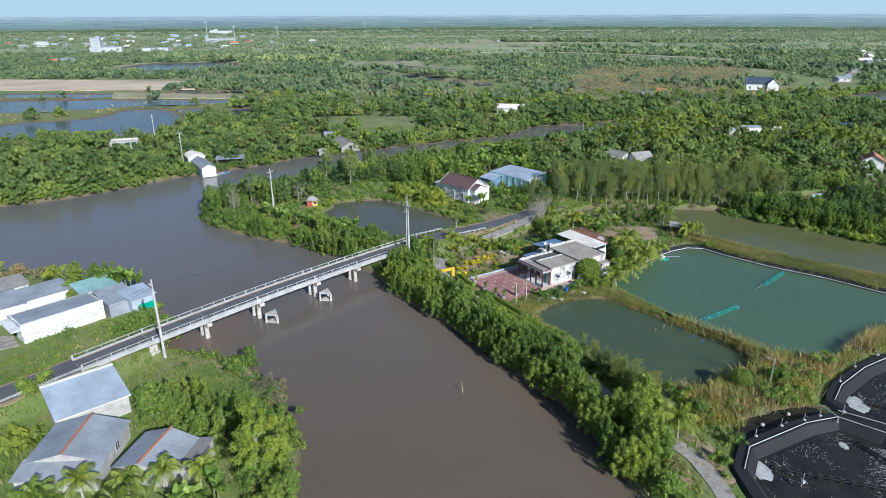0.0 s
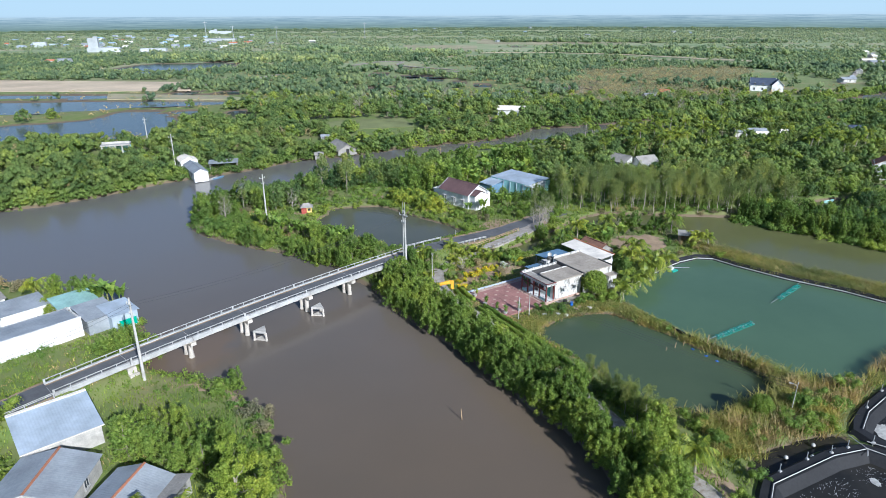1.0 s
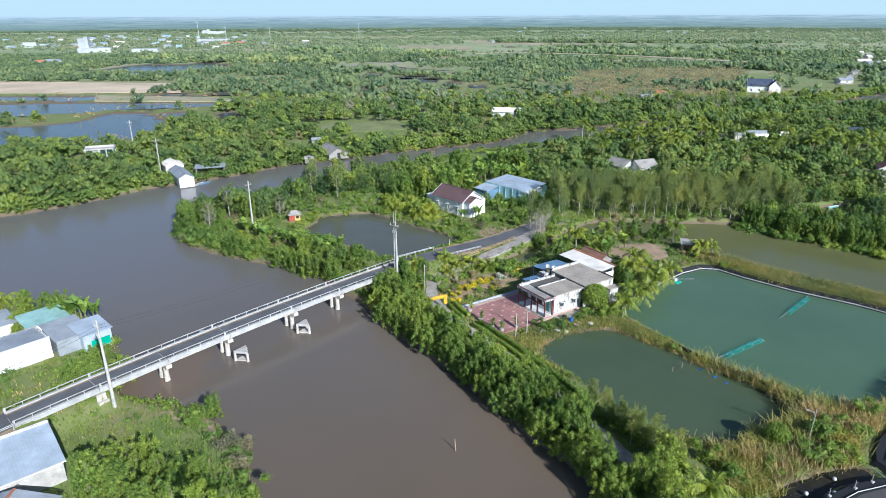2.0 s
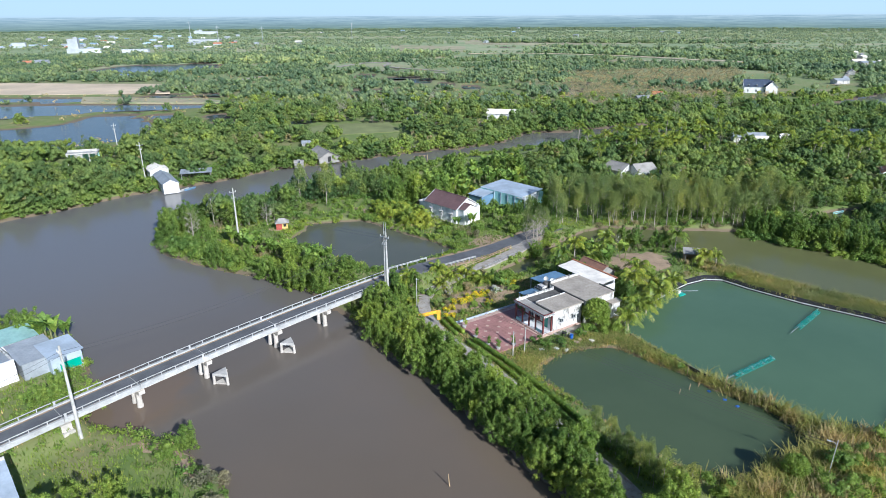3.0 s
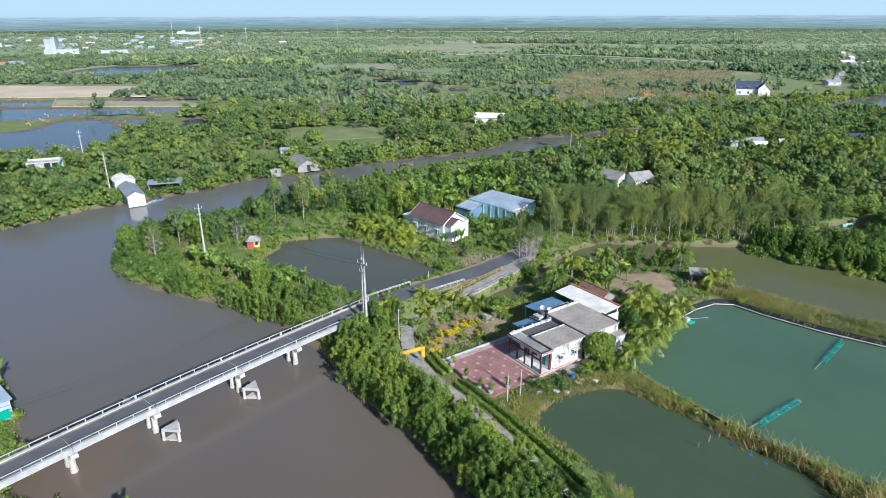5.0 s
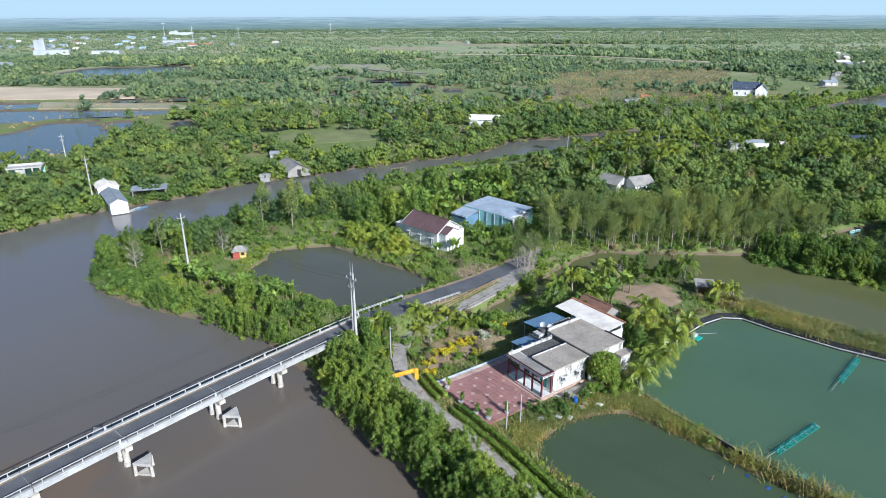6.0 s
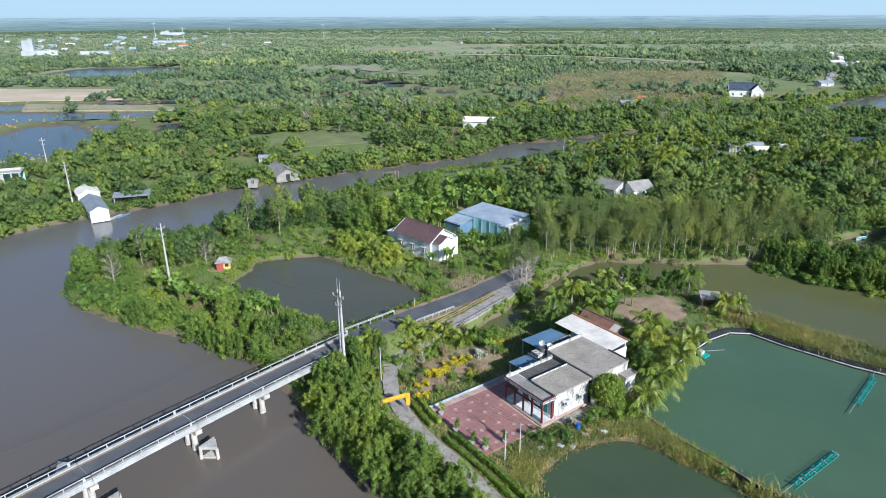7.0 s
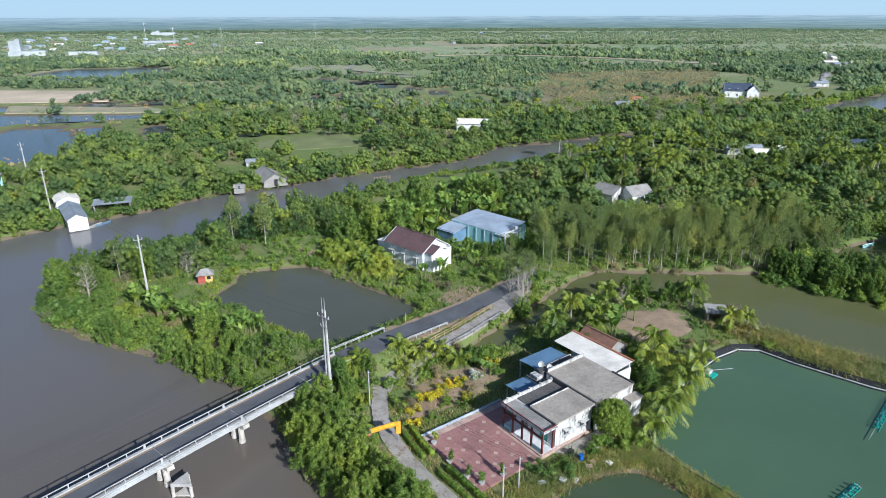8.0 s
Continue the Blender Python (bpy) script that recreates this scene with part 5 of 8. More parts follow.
for x, y, k, s in ((12.5, 178, "broad", 0.7), (15.5, 176, "broad", 0.75), (19, 175.5, "broad", 0.75), (22.5, 173.5, "broad", 0.7), (25.5, 175, "broad", 0.7), (29, 176, "broad", 0.8), (33, 178, "broad", 0.8),
                   (17.5, 170.5, "banana", 1.2), (12, 164.5, "banana", 1.3), (8.5, 163, "banana", 1.1), (20, 168, "banana", 1.2), (14, 161, "bush", 1.4), (19, 163.5, "bush", 1.5), (10.5, 159, "brush", 1.3),
                   (23.5, 166, "bush", 1.6), (27, 169, "slender", 0.7), (13, 157, "brush", 1.2), (5.5, 160, "bush", 1.3), (9, 156.5, "bush", 1.2), (25.6, 148.4, "bare", 1.05), (22.5, 160.5, "bush", 1.4), (26.2, 150.9, "bare", 0.9), (25.4, 147.2, "bush", 0.9), (24.2, 153.6, "bare", 0.7), (27.5, 153.5, "bare", 0.8),
                   (30.5, 166, "bush", 1.6), (33, 170, "broad", 0.6), (27.8, 158.5, "bare", 1.0), (29.5, 160.8, "bare", 0.8), (25.2, 146.8, "broad", 0.75), (17, 131.6, "bush", 1.5), (5.5, 165, "nipa", 0.9),
                   (1.5, 166, "nipa", 0.8), (-1, 170, "palm", 0.75), (0.5, 163, "nipa", 0.8), (5.8, 162, "nipa", 0.75)):
    plant(k, x, y, s)

scatter(-4, 24, 120, 150, 2.0, [("bush", 4), ("brush", 2.5), ("nipa", 0.5)], 0.35, 0.75, 0.55, 0.95, 63, inside=lambda x, y: line_near([x], [y], RAMP)[0][0] < 6.5)
scatter(38, 62, 131, 152, 2.6, [("bush", 4), ("brush", 3)], 0.6, 0.5, 0.6, 1.0, 64)

# garden north of the forecourt
for x, y, k, s in ((5.6, 131, "lowpalm", 0.9), (8.6, 132.5, "lowpalm", 0.95), (11.5, 130, "lowpalm", 0.9), (3.9, 127.5, "lowpalm", 0.75), (2.9, 133, "lowpalm", 0.75), (-1.7, 112.6, "palm", 0.72), (-3.4, 127, "nipa", 0.9), (-2.2, 129.2, "nipa", 0.8),
                   (5.4, 123.6, "bare", 0.6), (3.4, 119.8, "bush", 0.9), (5.0, 118.5, "yellow", 0.75), (6.6, 121.2, "yellow", 0.9), (7.9, 121.8, "yellow", 0.85), (9.2, 122.9, "yellow", 0.75), (10.6, 124.2, "yellow", 0.7),
                   (12.0, 124.6, "yellow", 0.7), (12.2, 121, "yellow", 0.65), (5.0, 115.8, "yellow", 0.7), (7.4, 116.8, "bush", 0.6), (13.9, 126.2, "white", 0.85), (17.3, 129.7, "yellow", 0.8), (16, 126.5, "banana", 0.8), (17.5, 126.5, "bush", 0.8),
                   (9.6, 120, "bush", 0.8), (11.5, 119.2, "bush", 0.6), (13.5, 122.2, "brush", 0.8), (14.5, 129.5, "bush", 1.0), (8.5, 127.5, "brush", 0.9), (1.9, 124.5, "bush", 1.1), (6.5, 126.3, "bush", 1.0), (-1.3, 124.5, "bush", 1.2),
                   (-8, 118.5, "bush", 1.3), (-4.6, 119.3, "bush", 1.1), (-3, 114.2, "bush", 1.1), (0.2, 109.6, "brush", 1.3), (2.2, 106.5, "brush", 1.1), (5.2, 103.5, "bush", 0.9), (8.5, 99.5, "brush", 0.9)):
    plant(k, x, y, s)

# trees between the bridge end and the lane
for x, y, k, s in ((-7.2, 121.5, "mangrove", 0.8), (-5.0, 124.5, "broad", 0.75), (-2.5, 128, "mangrove", 0.8), (0.6, 131.2, "broad", 0.7), (-6, 117.8, "mangrove", 0.75), (-3.8, 121.8, "broad", 0.7), (-1, 126, "mangrove", 0.65),
                   (1.5, 129, "bush", 1.3), (-8.5, 119.5, "broad", 0.8), (3.5, 134.5, "bush", 1.4), (7, 137.5, "bush", 1.3), (10.5, 136, "bush", 1.2), (13, 140.5, "bush", 1.2), (16.5, 133.6, "broad", 0.65), (14.2, 131, "broad", 0.55)):
    if free(x, y, 0.2):
        plant(k, x, y, s)

# behind and beside the house
plant("round", 29.3, 111.6, 1.0)
for x, y, k, s in ((30.4, 131.5, "palm", 0.95), (32.5, 133.8, "palm", 0.95), (35, 137.5, "palm", 0.9), (37.5, 142, "palm", 0.9), (45.0, 123.8, "palm", 0.95), (42.5, 120.0, "palm", 1.1), (36.9, 114.0, "palm", 1.05), (39.6, 124.5, "palm", 1.1),
                   (47.6, 126.4, "palm", 0.8), (39.6, 117.0, "palm", 1.0), (34.6, 110.6, "palm", 1.0), (42.1, 130.8, "palm", 1.1), (56, 146.5, "palm", 1.0), (58.8, 138.5, "palm", 0.85), (61, 137.2, "palm", 0.7),
                   (43, 142, "banana", 1.3), (40, 139.5, "banana", 1.3), (37.5, 136.5, "banana", 1.5), (41, 150.5, "palm", 0.9), (36, 148, "bush", 1.5), (48.5, 151, "broad", 0.8), (46, 152, "broad", 0.7), (52.5, 148.5, "broad", 0.8),
                   (54.5, 149.3, "broad", 0.7), (38.5, 122.5, "broad", 0.6), (37.0, 124.2, "broad", 0.6), (37.5, 120.5, "broad", 0.75), (38.5, 131, "bush", 1.3), (38.2, 127.6, "broad", 0.6), (27, 109.8, "bush", 0.9), (28.3, 109.6, "bush", 0.8),
                   (30.3, 109.4, "bush", 1.1), (32.4, 109.9, "bush", 1.1), (26, 108.4, "bush", 0.7), (22.3, 105.3, "bush", 0.8), (19.7, 105.0, "bush", 0.85), (18.4, 105.8, "bush", 0.8), (21.5, 106.6, "bush", 0.6), (29, 139, "palm", 0.95),
                   (27.6, 134, "palm", 0.9), (46, 133, "bush", 1.1), (33, 143.5, "palm", 0.95), (35.6, 144.8, "banana", 1.2), (44, 149, "bare", 0.6), (60.5, 142, "brush", 1.5), (57.5, 136.5, "bush", 0.9)):
    plant(k, x, y, s)

# grove beyond the canal, and the dark bank of mangroves on the right
scatter(36, 100, 163.5, 184, 3.3, [("slender", 7), ("bush", 1)], 1.0, 0.85, 0.8, 1.1, 41, most=125)
row("mangrove", (77.8, 160.6), (107.5, 133.6), 19, 0.8, 0.7)
row("mangrove", (80.5, 161.0), (110, 136.5), 17, 0.9, 0.9)
row("bush", (76.3, 159.2), (106.3, 132.4), 26, 1.5, 0.5)
row("farm", (99, 176), (121, 182), 9, 0.9, 1.0)
row("farm", (88, 164.5), (97, 174), 5, 0.8, 0.8)
row("farm", (122, 177), (113, 164.5), 5, 0.8, 0.6)
row("farm", (112, 134), (150, 108), 20, 0.9, 0.9)
row("broad", (84, 164), (116, 142), 12, 0.9, 1.2)
scatter(86, 135, 142, 178, 4.5, [("farm", 5)], 2.0, 0.85, 0.85, 1.1, 42, most=50, inside=lambda x, y: not (96 < x < 114 and 163 < y < 178))

scatter(62, 165, 225, 292, 9.0, [("farp", 1)], 1.5, 0.75, 0.9, 1.3, 51, most=60)
scatter(-40, 200, 320, 420, 16, [("bare", 1)], 1.5, 0.5, 0.9, 1.4, 52, most=40)

row("slender", (42, 166.6), (79, 162.6), 13, 0.85, 0.7)
row("brush", (42, 165.6), (80, 161.8), 9, 0.9, 0.5)
for x, y, k, s in ((27.5, 156.2, "slender", 0.8), (29.5, 158.8, "slender", 0.7), (33.5, 161.5, "slender", 0.8), (25, 158.6, "slender", 0.75), (29.2, 155.2, "bush", 1.5), (26, 155.0, "bare", 0.8), (31, 158.5, "bush", 1.6),
                   (45, 71.5, "bush", 1.3), (53, 75.5, "bush", 1.4), (51, 77.8, "bush", 1.2), (44.5, 73.5, "bush", 1.1), (57, 80, "bush", 1.3), (39, 69.8, "bush", 1.0), (34.3, 68.5, "bush", 1.2), (48.5, 75.8, "bush", 1.4)):
    plant(k, x, y, s)

# ---- woods, joined ----
def lod_tree(rng, clumps, leaf, per, core=0.85, simple=True):
    v, q, t = leaf_cloud(rng, clumps, leaf, per, core=core, simple=simple)
    return v, q, t


def canopy(seed, h, r, n, leaf, per, core=0.85, simple=True, lump=1.0):
    rng = np.random.default_rng(seed)
    cl = []
    for i in range(n):
        a, u = rng.uniform(0, 6.283), rng.uniform(0.1, 1)
        pr = r * (1 - 0.72 * u ** 2.4) * rng.uniform(0.55, 1)
        k = r * rng.uniform(0.16, 0.36) * lump
        cl.append((math.cos(a) * pr, math.sin(a) * pr, h * (0.2 + 0.68 * u), k, k * 0.9))
    return lod_tree(rng, cl, leaf, per, core, simple)


def wood(name, label, spots, protos, mat, seed=1, belt=1.0):
    """One joined wood: each spot (x, y, z, scale) takes one of the canopy shapes, turned at random."""
    r = np.random.default_rng(seed)
    V, Q, T, k = [], [], [], 0
    for x, y, z, s in spots:
        v, q, t = protos[r.integers(len(protos))]
        a = r.uniform(0, 6.283) if belt == 1 else r.uniform(-0.12, 0.12)
        c, sn = math.cos(a), math.sin(a)
        sc = np.array([s * belt, s, s * r.uniform(0.8, 1.25)])
        w = v * sc
        w = np.stack([w[:, 0] * c - w[:, 1] * sn + x, w[:, 0] * sn + w[:, 1] * c + y, w[:, 2] + z - 0.15], 1)
        V.append(w)
        Q.append(q + k)
        if t is not None:
            T.append(t + k)
        k += len(w)
    me = fast_mesh(name, np.concatenate(V), np.concatenate(Q), mat, np.concatenate(T) if T else None, True)
    return tagged(new(name, me), label, "woodland", kind="stuff")


def spots(seed, n, y0, y1, half, smin, smax, keep=None, gap=1.5, x_off=0.0):
    """Random dry spots in the wedge that widens with distance."""
    r = np.random.default_rng(seed)
    y = np.sqrt(r.uniform(y0 ** 2, y1 ** 2, n))
    x = r.uniform(-1, 1, n) * half * y + x_off
    ok = np.ones(n, bool)
    for poly, _ in ALL_WATERS:
        ok &= poly_dist(x, y, poly) > gap
    for cx, cy, rad in KEEP_CLEAR:
        ok &= np.hypot(x - cx, y - cy) > rad
    for cx, cy, a, b in OPEN_FIELDS:
        ok &= (np.abs(x - cx) > a) | (np.abs(y - cy) > b)
    if keep is not None:
        ok &= keep(x, y, r)
    x, y = x[ok], y[ok]
    z = land_height(x, y)
    return list(zip(x, y, z, r.uniform(smin, smax, len(x))))


OPEN_FIELDS = [(-36, 308, 28, 17), (210, 1250, 150, 90), (10, 1070, 66, 60), (268, 730, 75, 22), (-280, 495, 90, 45), (-12, 283, 24, 8), (130, 800, 190, 10), (-60, 700, 40, 12), (20, 720, 90, 14), (200, 980, 260, 60)]
MID = [canopy(60 + i, 5.4, 3.3, 27, 0.21, 16, 0.85) for i in range(7)]
MIDTALL = [canopy(80 + i, 6.4, 1.9, 16, 0.18, 26, 0.4) for i in range(5)]


def dense_mid(x, y, r):
    west = (x < -4) & (y > 172)
    open_patch = fbm(x, y, 0.045, 3.0) > 0.35 + 0.2 * r.random(len(x))
    near_grove = (x > 25) & (y < 186) | ((x > -50) & (x < 34) & (y < 226 + 1.0 * np.maximum(x, -8)) & (poly_dist(x, y, RIVER) > 0) & (y < 236 + x))
    ponds = (x < -118) & (y > 262) & (y < 470)
    far_bank = (x > 0) & (x < 112) & (y < 245 + (x - 7.5) * 0.592) & (poly_dist(x, y, RIVER) < 17)
    return ~far_bank & (~ponds | (r.random(len(x)) < 0.08)) & ~near_grove & ~(open_patch & (y > 250)) & ((y > 186) | west | (x > 60))


wood("mid_wood", "dense green mangrove wood with rounded crowns along river and farms", spots(5, 3000, 150, 375, 0.80, 0.75, 1.2, dense_mid, 0.8), MID, M_MIDWOOD, 2)
wood("mid_wood_light", "lighter olive trees scattered through the wood", spots(6, 1350, 180, 400, 0.80, 0.7, 1.15, dense_mid, 2.0), MIDTALL, M_SLENDER, 3)
wood("mid_wood_dry", "grey-brown half-dry trees here and there in the wood", spots(26, 330, 180, 420, 0.80, 0.5, 0.95, dense_mid, 1.0), MIDTALL, M_SCRUB, 14)
wood("mid_wood_bright", "bright green mangroves mixed through the wood", spots(16, 1000, 160, 420, 0.80, 0.6, 1.05, dense_mid, 1.0), MID, M_MIDBRIGHT, 4)
def bank_spots(seed, step, y_min, out):
    r = np.random.default_rng(seed)
    o = []
    for (ax, ay), (bx, by) in zip(RIVER, RIVER[1:]):
        n = int(math.hypot(bx - ax, by - ay) / step)
        for i in range(n):
            t = (i + r.random()) / n
            x, y = ax + (bx - ax) * t, ay + (by - ay) * t
            e = Vector((bx - ax, by - ay)).normalized()
            k = r.uniform(-0.9, out)
            x, y = x + e.y * k, y - e.x * k
            if y > y_min and abs(x) < 0.82 * y + 10 and poly_dist([x], [y], RIVER)[0] > -1.0 and all(math.hypot(x - cx, y - cy) > rad * 0.8 for cx, cy, rad in KEEP_CLEAR):
                low = 0.5 if 0 < x < 112 and y < 245 + (x - 7.5) * 0.592 + 3 else 1.0
                o.append((x, y, max(0.2, land_at(x, y)), low * r.uniform(0.45, 0.85)))
    return o


wood("bank_wood", "low bright mangroves lining the far river banks", bank_spots(77, 1.7, 165, 4.0), MID, M_MIDBRIGHT, 12)
def shore_line(seed, a, b, n, jit, smin, smax):
    r = np.random.default_rng(seed)
    o = []
    for i in range(n):
        t = (i + r.random()) / n
        x, y = a[0] + (b[0] - a[0]) * t + r.normal() * jit, a[1] + (b[1] - a[1]) * t + r.normal() * jit
        o.append((x, y, land_at(x, y), r.uniform(smin, smax)))
    return o


wood("shore_wood", "tall dense trees hiding the upper river reach", shore_line(91, (104, 294), (228, 337), 150, 3.0, 0.95, 1.4) + shore_line(92, (262, 350), (330, 395), 70, 3.0, 0.95, 1.35), MID, M_MIDWOOD, 9)
SCRUB = [canopy(140 + i, 3.2, 2.2, 4, 0.4, 10, 0.6) for i in range(5)]
def scrub_land(x, y, r):
    edge = 14 * fbm(x, y, 0.03, 3.0)
    return (x + edge > 80 + (y - 395) * 0.25) & (x + edge < 190 + (y - 395) * 0.46) & (y + edge > 380) & (y + edge < 632)


wood("scrub_wood", "grey-brown dry scrub with bare twigs on old pond land", spots(18, 17000, 372, 640, 0.80, 0.6, 1.0, scrub_land, 0.5), SCRUB, M_SCRUB, 16)
FAR = [canopy(120 + i, 3.4, 3.0, 6, 0.42, 6, 1.0, lump=1.45) for i in range(8)]


# open strips on the near side of levees, tracks and the long pool
CLEAR_LINES = [([(60, 890, 0), (128, 898, 0), (240, 837, 0), (309, 747, 0), (420, 630, 0)], 26, 30), ([(-87, 683, 0), (-38, 735, 0), (-36, 680, 0), (20, 621, 0)], 18, 22),
               ([(-61, 597, 0), (-20, 557, 0), (20, 509, 0), (44, 480, 0)], 14, 19), ([(300, 478, 0), (398, 611, 0), (480, 725, 0), (585, 873, 0)], 3, 9), ([(-100, 1010, 0), (160, 1230, 0)], 30, 60)]


def unshaded(x, y):
    ok = np.ones(len(x), bool)
    for line, south, half in CLEAR_LINES:
        ok &= line_near(x, y + south, line)[0] > half
    return ok


def strips(x, y, r):
    ponds = (x < -118) & (y < 450)
    return unshaded(x, y) & (~ponds | (r.random(len(x)) < 0.1)) & (fbm(x, y * 1.8, 0.018, 1.0) + 0.5 * fbm(x, y, 0.06, 2.0) + 0.25 * r.normal(size=len(x)) + 0.9 * ((x > 75 + (y - 395) * 0.3) & (x < 310) & (y > 375) & (y < 630)) < 0.33)


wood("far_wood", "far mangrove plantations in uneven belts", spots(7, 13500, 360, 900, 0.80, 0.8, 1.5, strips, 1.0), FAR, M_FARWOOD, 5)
wood("far_brush", "brown dry scrub between the plantations", spots(8, 6500, 255, 820, 0.80, 0.35, 0.75, lambda x, y, r: (fbm(x, y * 1.8, 0.018, 1.0) > 0.15) | ((x > 30) & (x < 260) & (y > 360) & (y < 600) & (r.random(len(x)) < 0.85)) | ((x < -118) & (y < 450) & (r.random(len(x)) < 0.8)), 0.3), SCRUB, M_SCRUB, 6)
DIST = [canopy(160 + i, 3.4, 3.4, 4, 0.8, 2, 1.15) for i in range(6)]


def lines(x, y, r):
    return unshaded(x, y) & (fbm(x * 0.12, y, 0.011, 5.0) + 0.6 * fbm(x * 0.3, y, 0.004, 2.0) + 0.25 * r.normal(size=len(x)) < 0.30)


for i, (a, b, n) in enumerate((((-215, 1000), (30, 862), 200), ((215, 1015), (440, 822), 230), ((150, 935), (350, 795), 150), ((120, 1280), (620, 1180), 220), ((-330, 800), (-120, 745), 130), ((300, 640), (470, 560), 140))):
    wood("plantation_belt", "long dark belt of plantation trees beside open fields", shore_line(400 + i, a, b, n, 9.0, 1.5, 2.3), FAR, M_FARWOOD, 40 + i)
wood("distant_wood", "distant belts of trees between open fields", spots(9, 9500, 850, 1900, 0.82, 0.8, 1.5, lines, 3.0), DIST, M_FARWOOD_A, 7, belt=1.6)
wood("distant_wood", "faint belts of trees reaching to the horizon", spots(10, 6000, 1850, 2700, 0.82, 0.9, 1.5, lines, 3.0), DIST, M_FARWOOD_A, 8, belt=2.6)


# ---- buildings ----
def window(parent, c, w, h, rz, frame_mat=None, pane_mat=None, hood=False, sill=True):
    """A framed window set proud of a wall: c is its centre on the wall's face, rz the way it looks along +x."""
    m = Matrix.Translation(c) @ Matrix.Rotation(rz, 4, "Z")
    fm, pm = frame_mat or M_BRIDGEPAINT, pane_mat or M_GLASS
    win = part("window", Geo().box(None, (0.03, w, h), m=m @ Matrix.Translation((0.02, 0, 0))), pm, parent)
    g = Geo()
    for dy, dz, sy, sz in ((0, h / 2, w + 0.14, 0.08), (0, -h / 2, w + 0.14, 0.08), (w / 2, 0, 0.08, h), (-w / 2, 0, 0.08, h), (0, 0, 0.05, h)):
        g.box(None, (0.09, sy, sz), m=m @ Matrix.Translation((0.045, dy, dz)))
    part("frame", g, fm, win)
    if sill:
        part("sill", Geo().box(None, (0.2, w + 0.3, 0.06), m=m @ Matrix.Translation((0.1, 0, -h / 2 - 0.08))), fm, win)
    if hood:
        part("hood", Geo().box(None, (0.6, w + 0.4, 0.1), m=m @ Matrix.Translation((0.3, 0, h / 2 + 0.25))), M_OLDWALL, win)
    return win


def door(parent, c, w, h, rz, mat):
    m = Matrix.Translation(c) @ Matrix.Rotation(rz, 4, "Z")
    d = part("door", Geo().box(None, (0.06, w, h), m=m @ Matrix.Translation((0.035, 0, h / 2))), mat, parent)
    part("handle", Geo().box(None, (0.06, 0.05, 0.18), m=m @ Matrix.Translation((0.09, w * 0.4, h * 0.48))), M_STEEL, d)
    return d


def gable_house(name, label, x, y, rz, L, W, h, rise, wall, roof, over=0.4, wins=2, ridge_mat=None, z=None, category="house", ribs=0.45, doors=True, z_fix=0.0, group="", floors=1, end_open=False, trim=None):
    """Gable roof with its ridge along local x; walls with openings, ribbed roof sheets, ridge cap."""
    z = (land_at(x, y) - 0.05) if z is None else z
    ob = thing(name, label, category, (x, y, z), rz, group)
    t = 0.16
    for sy in (-1, 1):
        part("wall", Geo().box((0, sy * (W / 2 - t / 2), h / 2 - 0.15), (L, t, h + 0.3)), wall, ob)
    for sx in (-1, 1):
        if end_open and sx > 0:
            for sy in (-1, 1):
                part("post", Geo().box((L / 2 - 0.1, sy * (W / 2 - 0.3), h / 2), (0.15, 0.15, h)), wall, ob)
            continue
        g = Geo()
        pts = [(-W / 2 + t + 0.003, -0.3), (W / 2 - t - 0.003, -0.3), (W / 2 - t - 0.003, h), (0, h + rise - 0.06), (-W / 2 + t + 0.003, h)]
        x0 = sx * L / 2 - (t if sx > 0 else 0)
        n = 5
        vs = [(x0, a, b) for a, b in pts] + [(x0 + t, a, b) for a, b in pts]
        g.add(vs, [tuple(range(n))[::-1], tuple(range(n, 2 * n))] + [(i, (i + 1) % n, n + (i + 1) % n, n + i) for i in range(n)])
        part("gable_wall", g, wall, ob)
    k = over / (W / 2) * rise
    X0, X1 = -L / 2 - over, L / 2 + over
    for sy in (-1, 1):
        a, b = (X0, sy * (W / 2 + over), h - k + 0.08), (X1, sy * (W / 2 + over), h - k + 0.08)
        c, d = (X1, 0, h + rise + 0.08), (X0, 0, h + rise + 0.08)
        g = Geo()
        if sy < 0:
            g.ribbed(a, b, c, d, max(3, int((L + 2 * over) / ribs)), 0.014)
        else:
            g.ribbed(b, a, d, c, max(3, int((L + 2 * over) / ribs)), 0.014)
        part("roof_sheet", g, roof, ob)
    part("ridge_cap", Geo().box((0, 0, h + rise + 0.13), (L + 2 * over, 0.3, 0.07)), ridge_mat or roof, ob)
    if trim:
        for sx in (X0, X1):
            for sy in (-1, 1):
                a, b = Vector((sx, 0, h + rise + 0.05)), Vector((sx, sy * (W / 2 + over), h - k + 0.05))
                part("barge_board", Geo().rod(a, b, 0.09, 0.09, 4), trim, ob)
    for fl in range(floors):
        zz = 1.55 + fl * 3.1
        for i in range(wins):
            xx = (i + 0.5) / wins * L - L / 2
            for sy in (-1, 1):
                window(ob, (xx, sy * W / 2, zz), 0.9, 1.2, sy * math.pi / 2, hood=trim is not None)
    if doors:
        door(ob, (L / 2 if not end_open else -L / 2, 0, 0), 1.2, 2.1, 0 if not end_open else math.pi, M_DARK)
    return ob


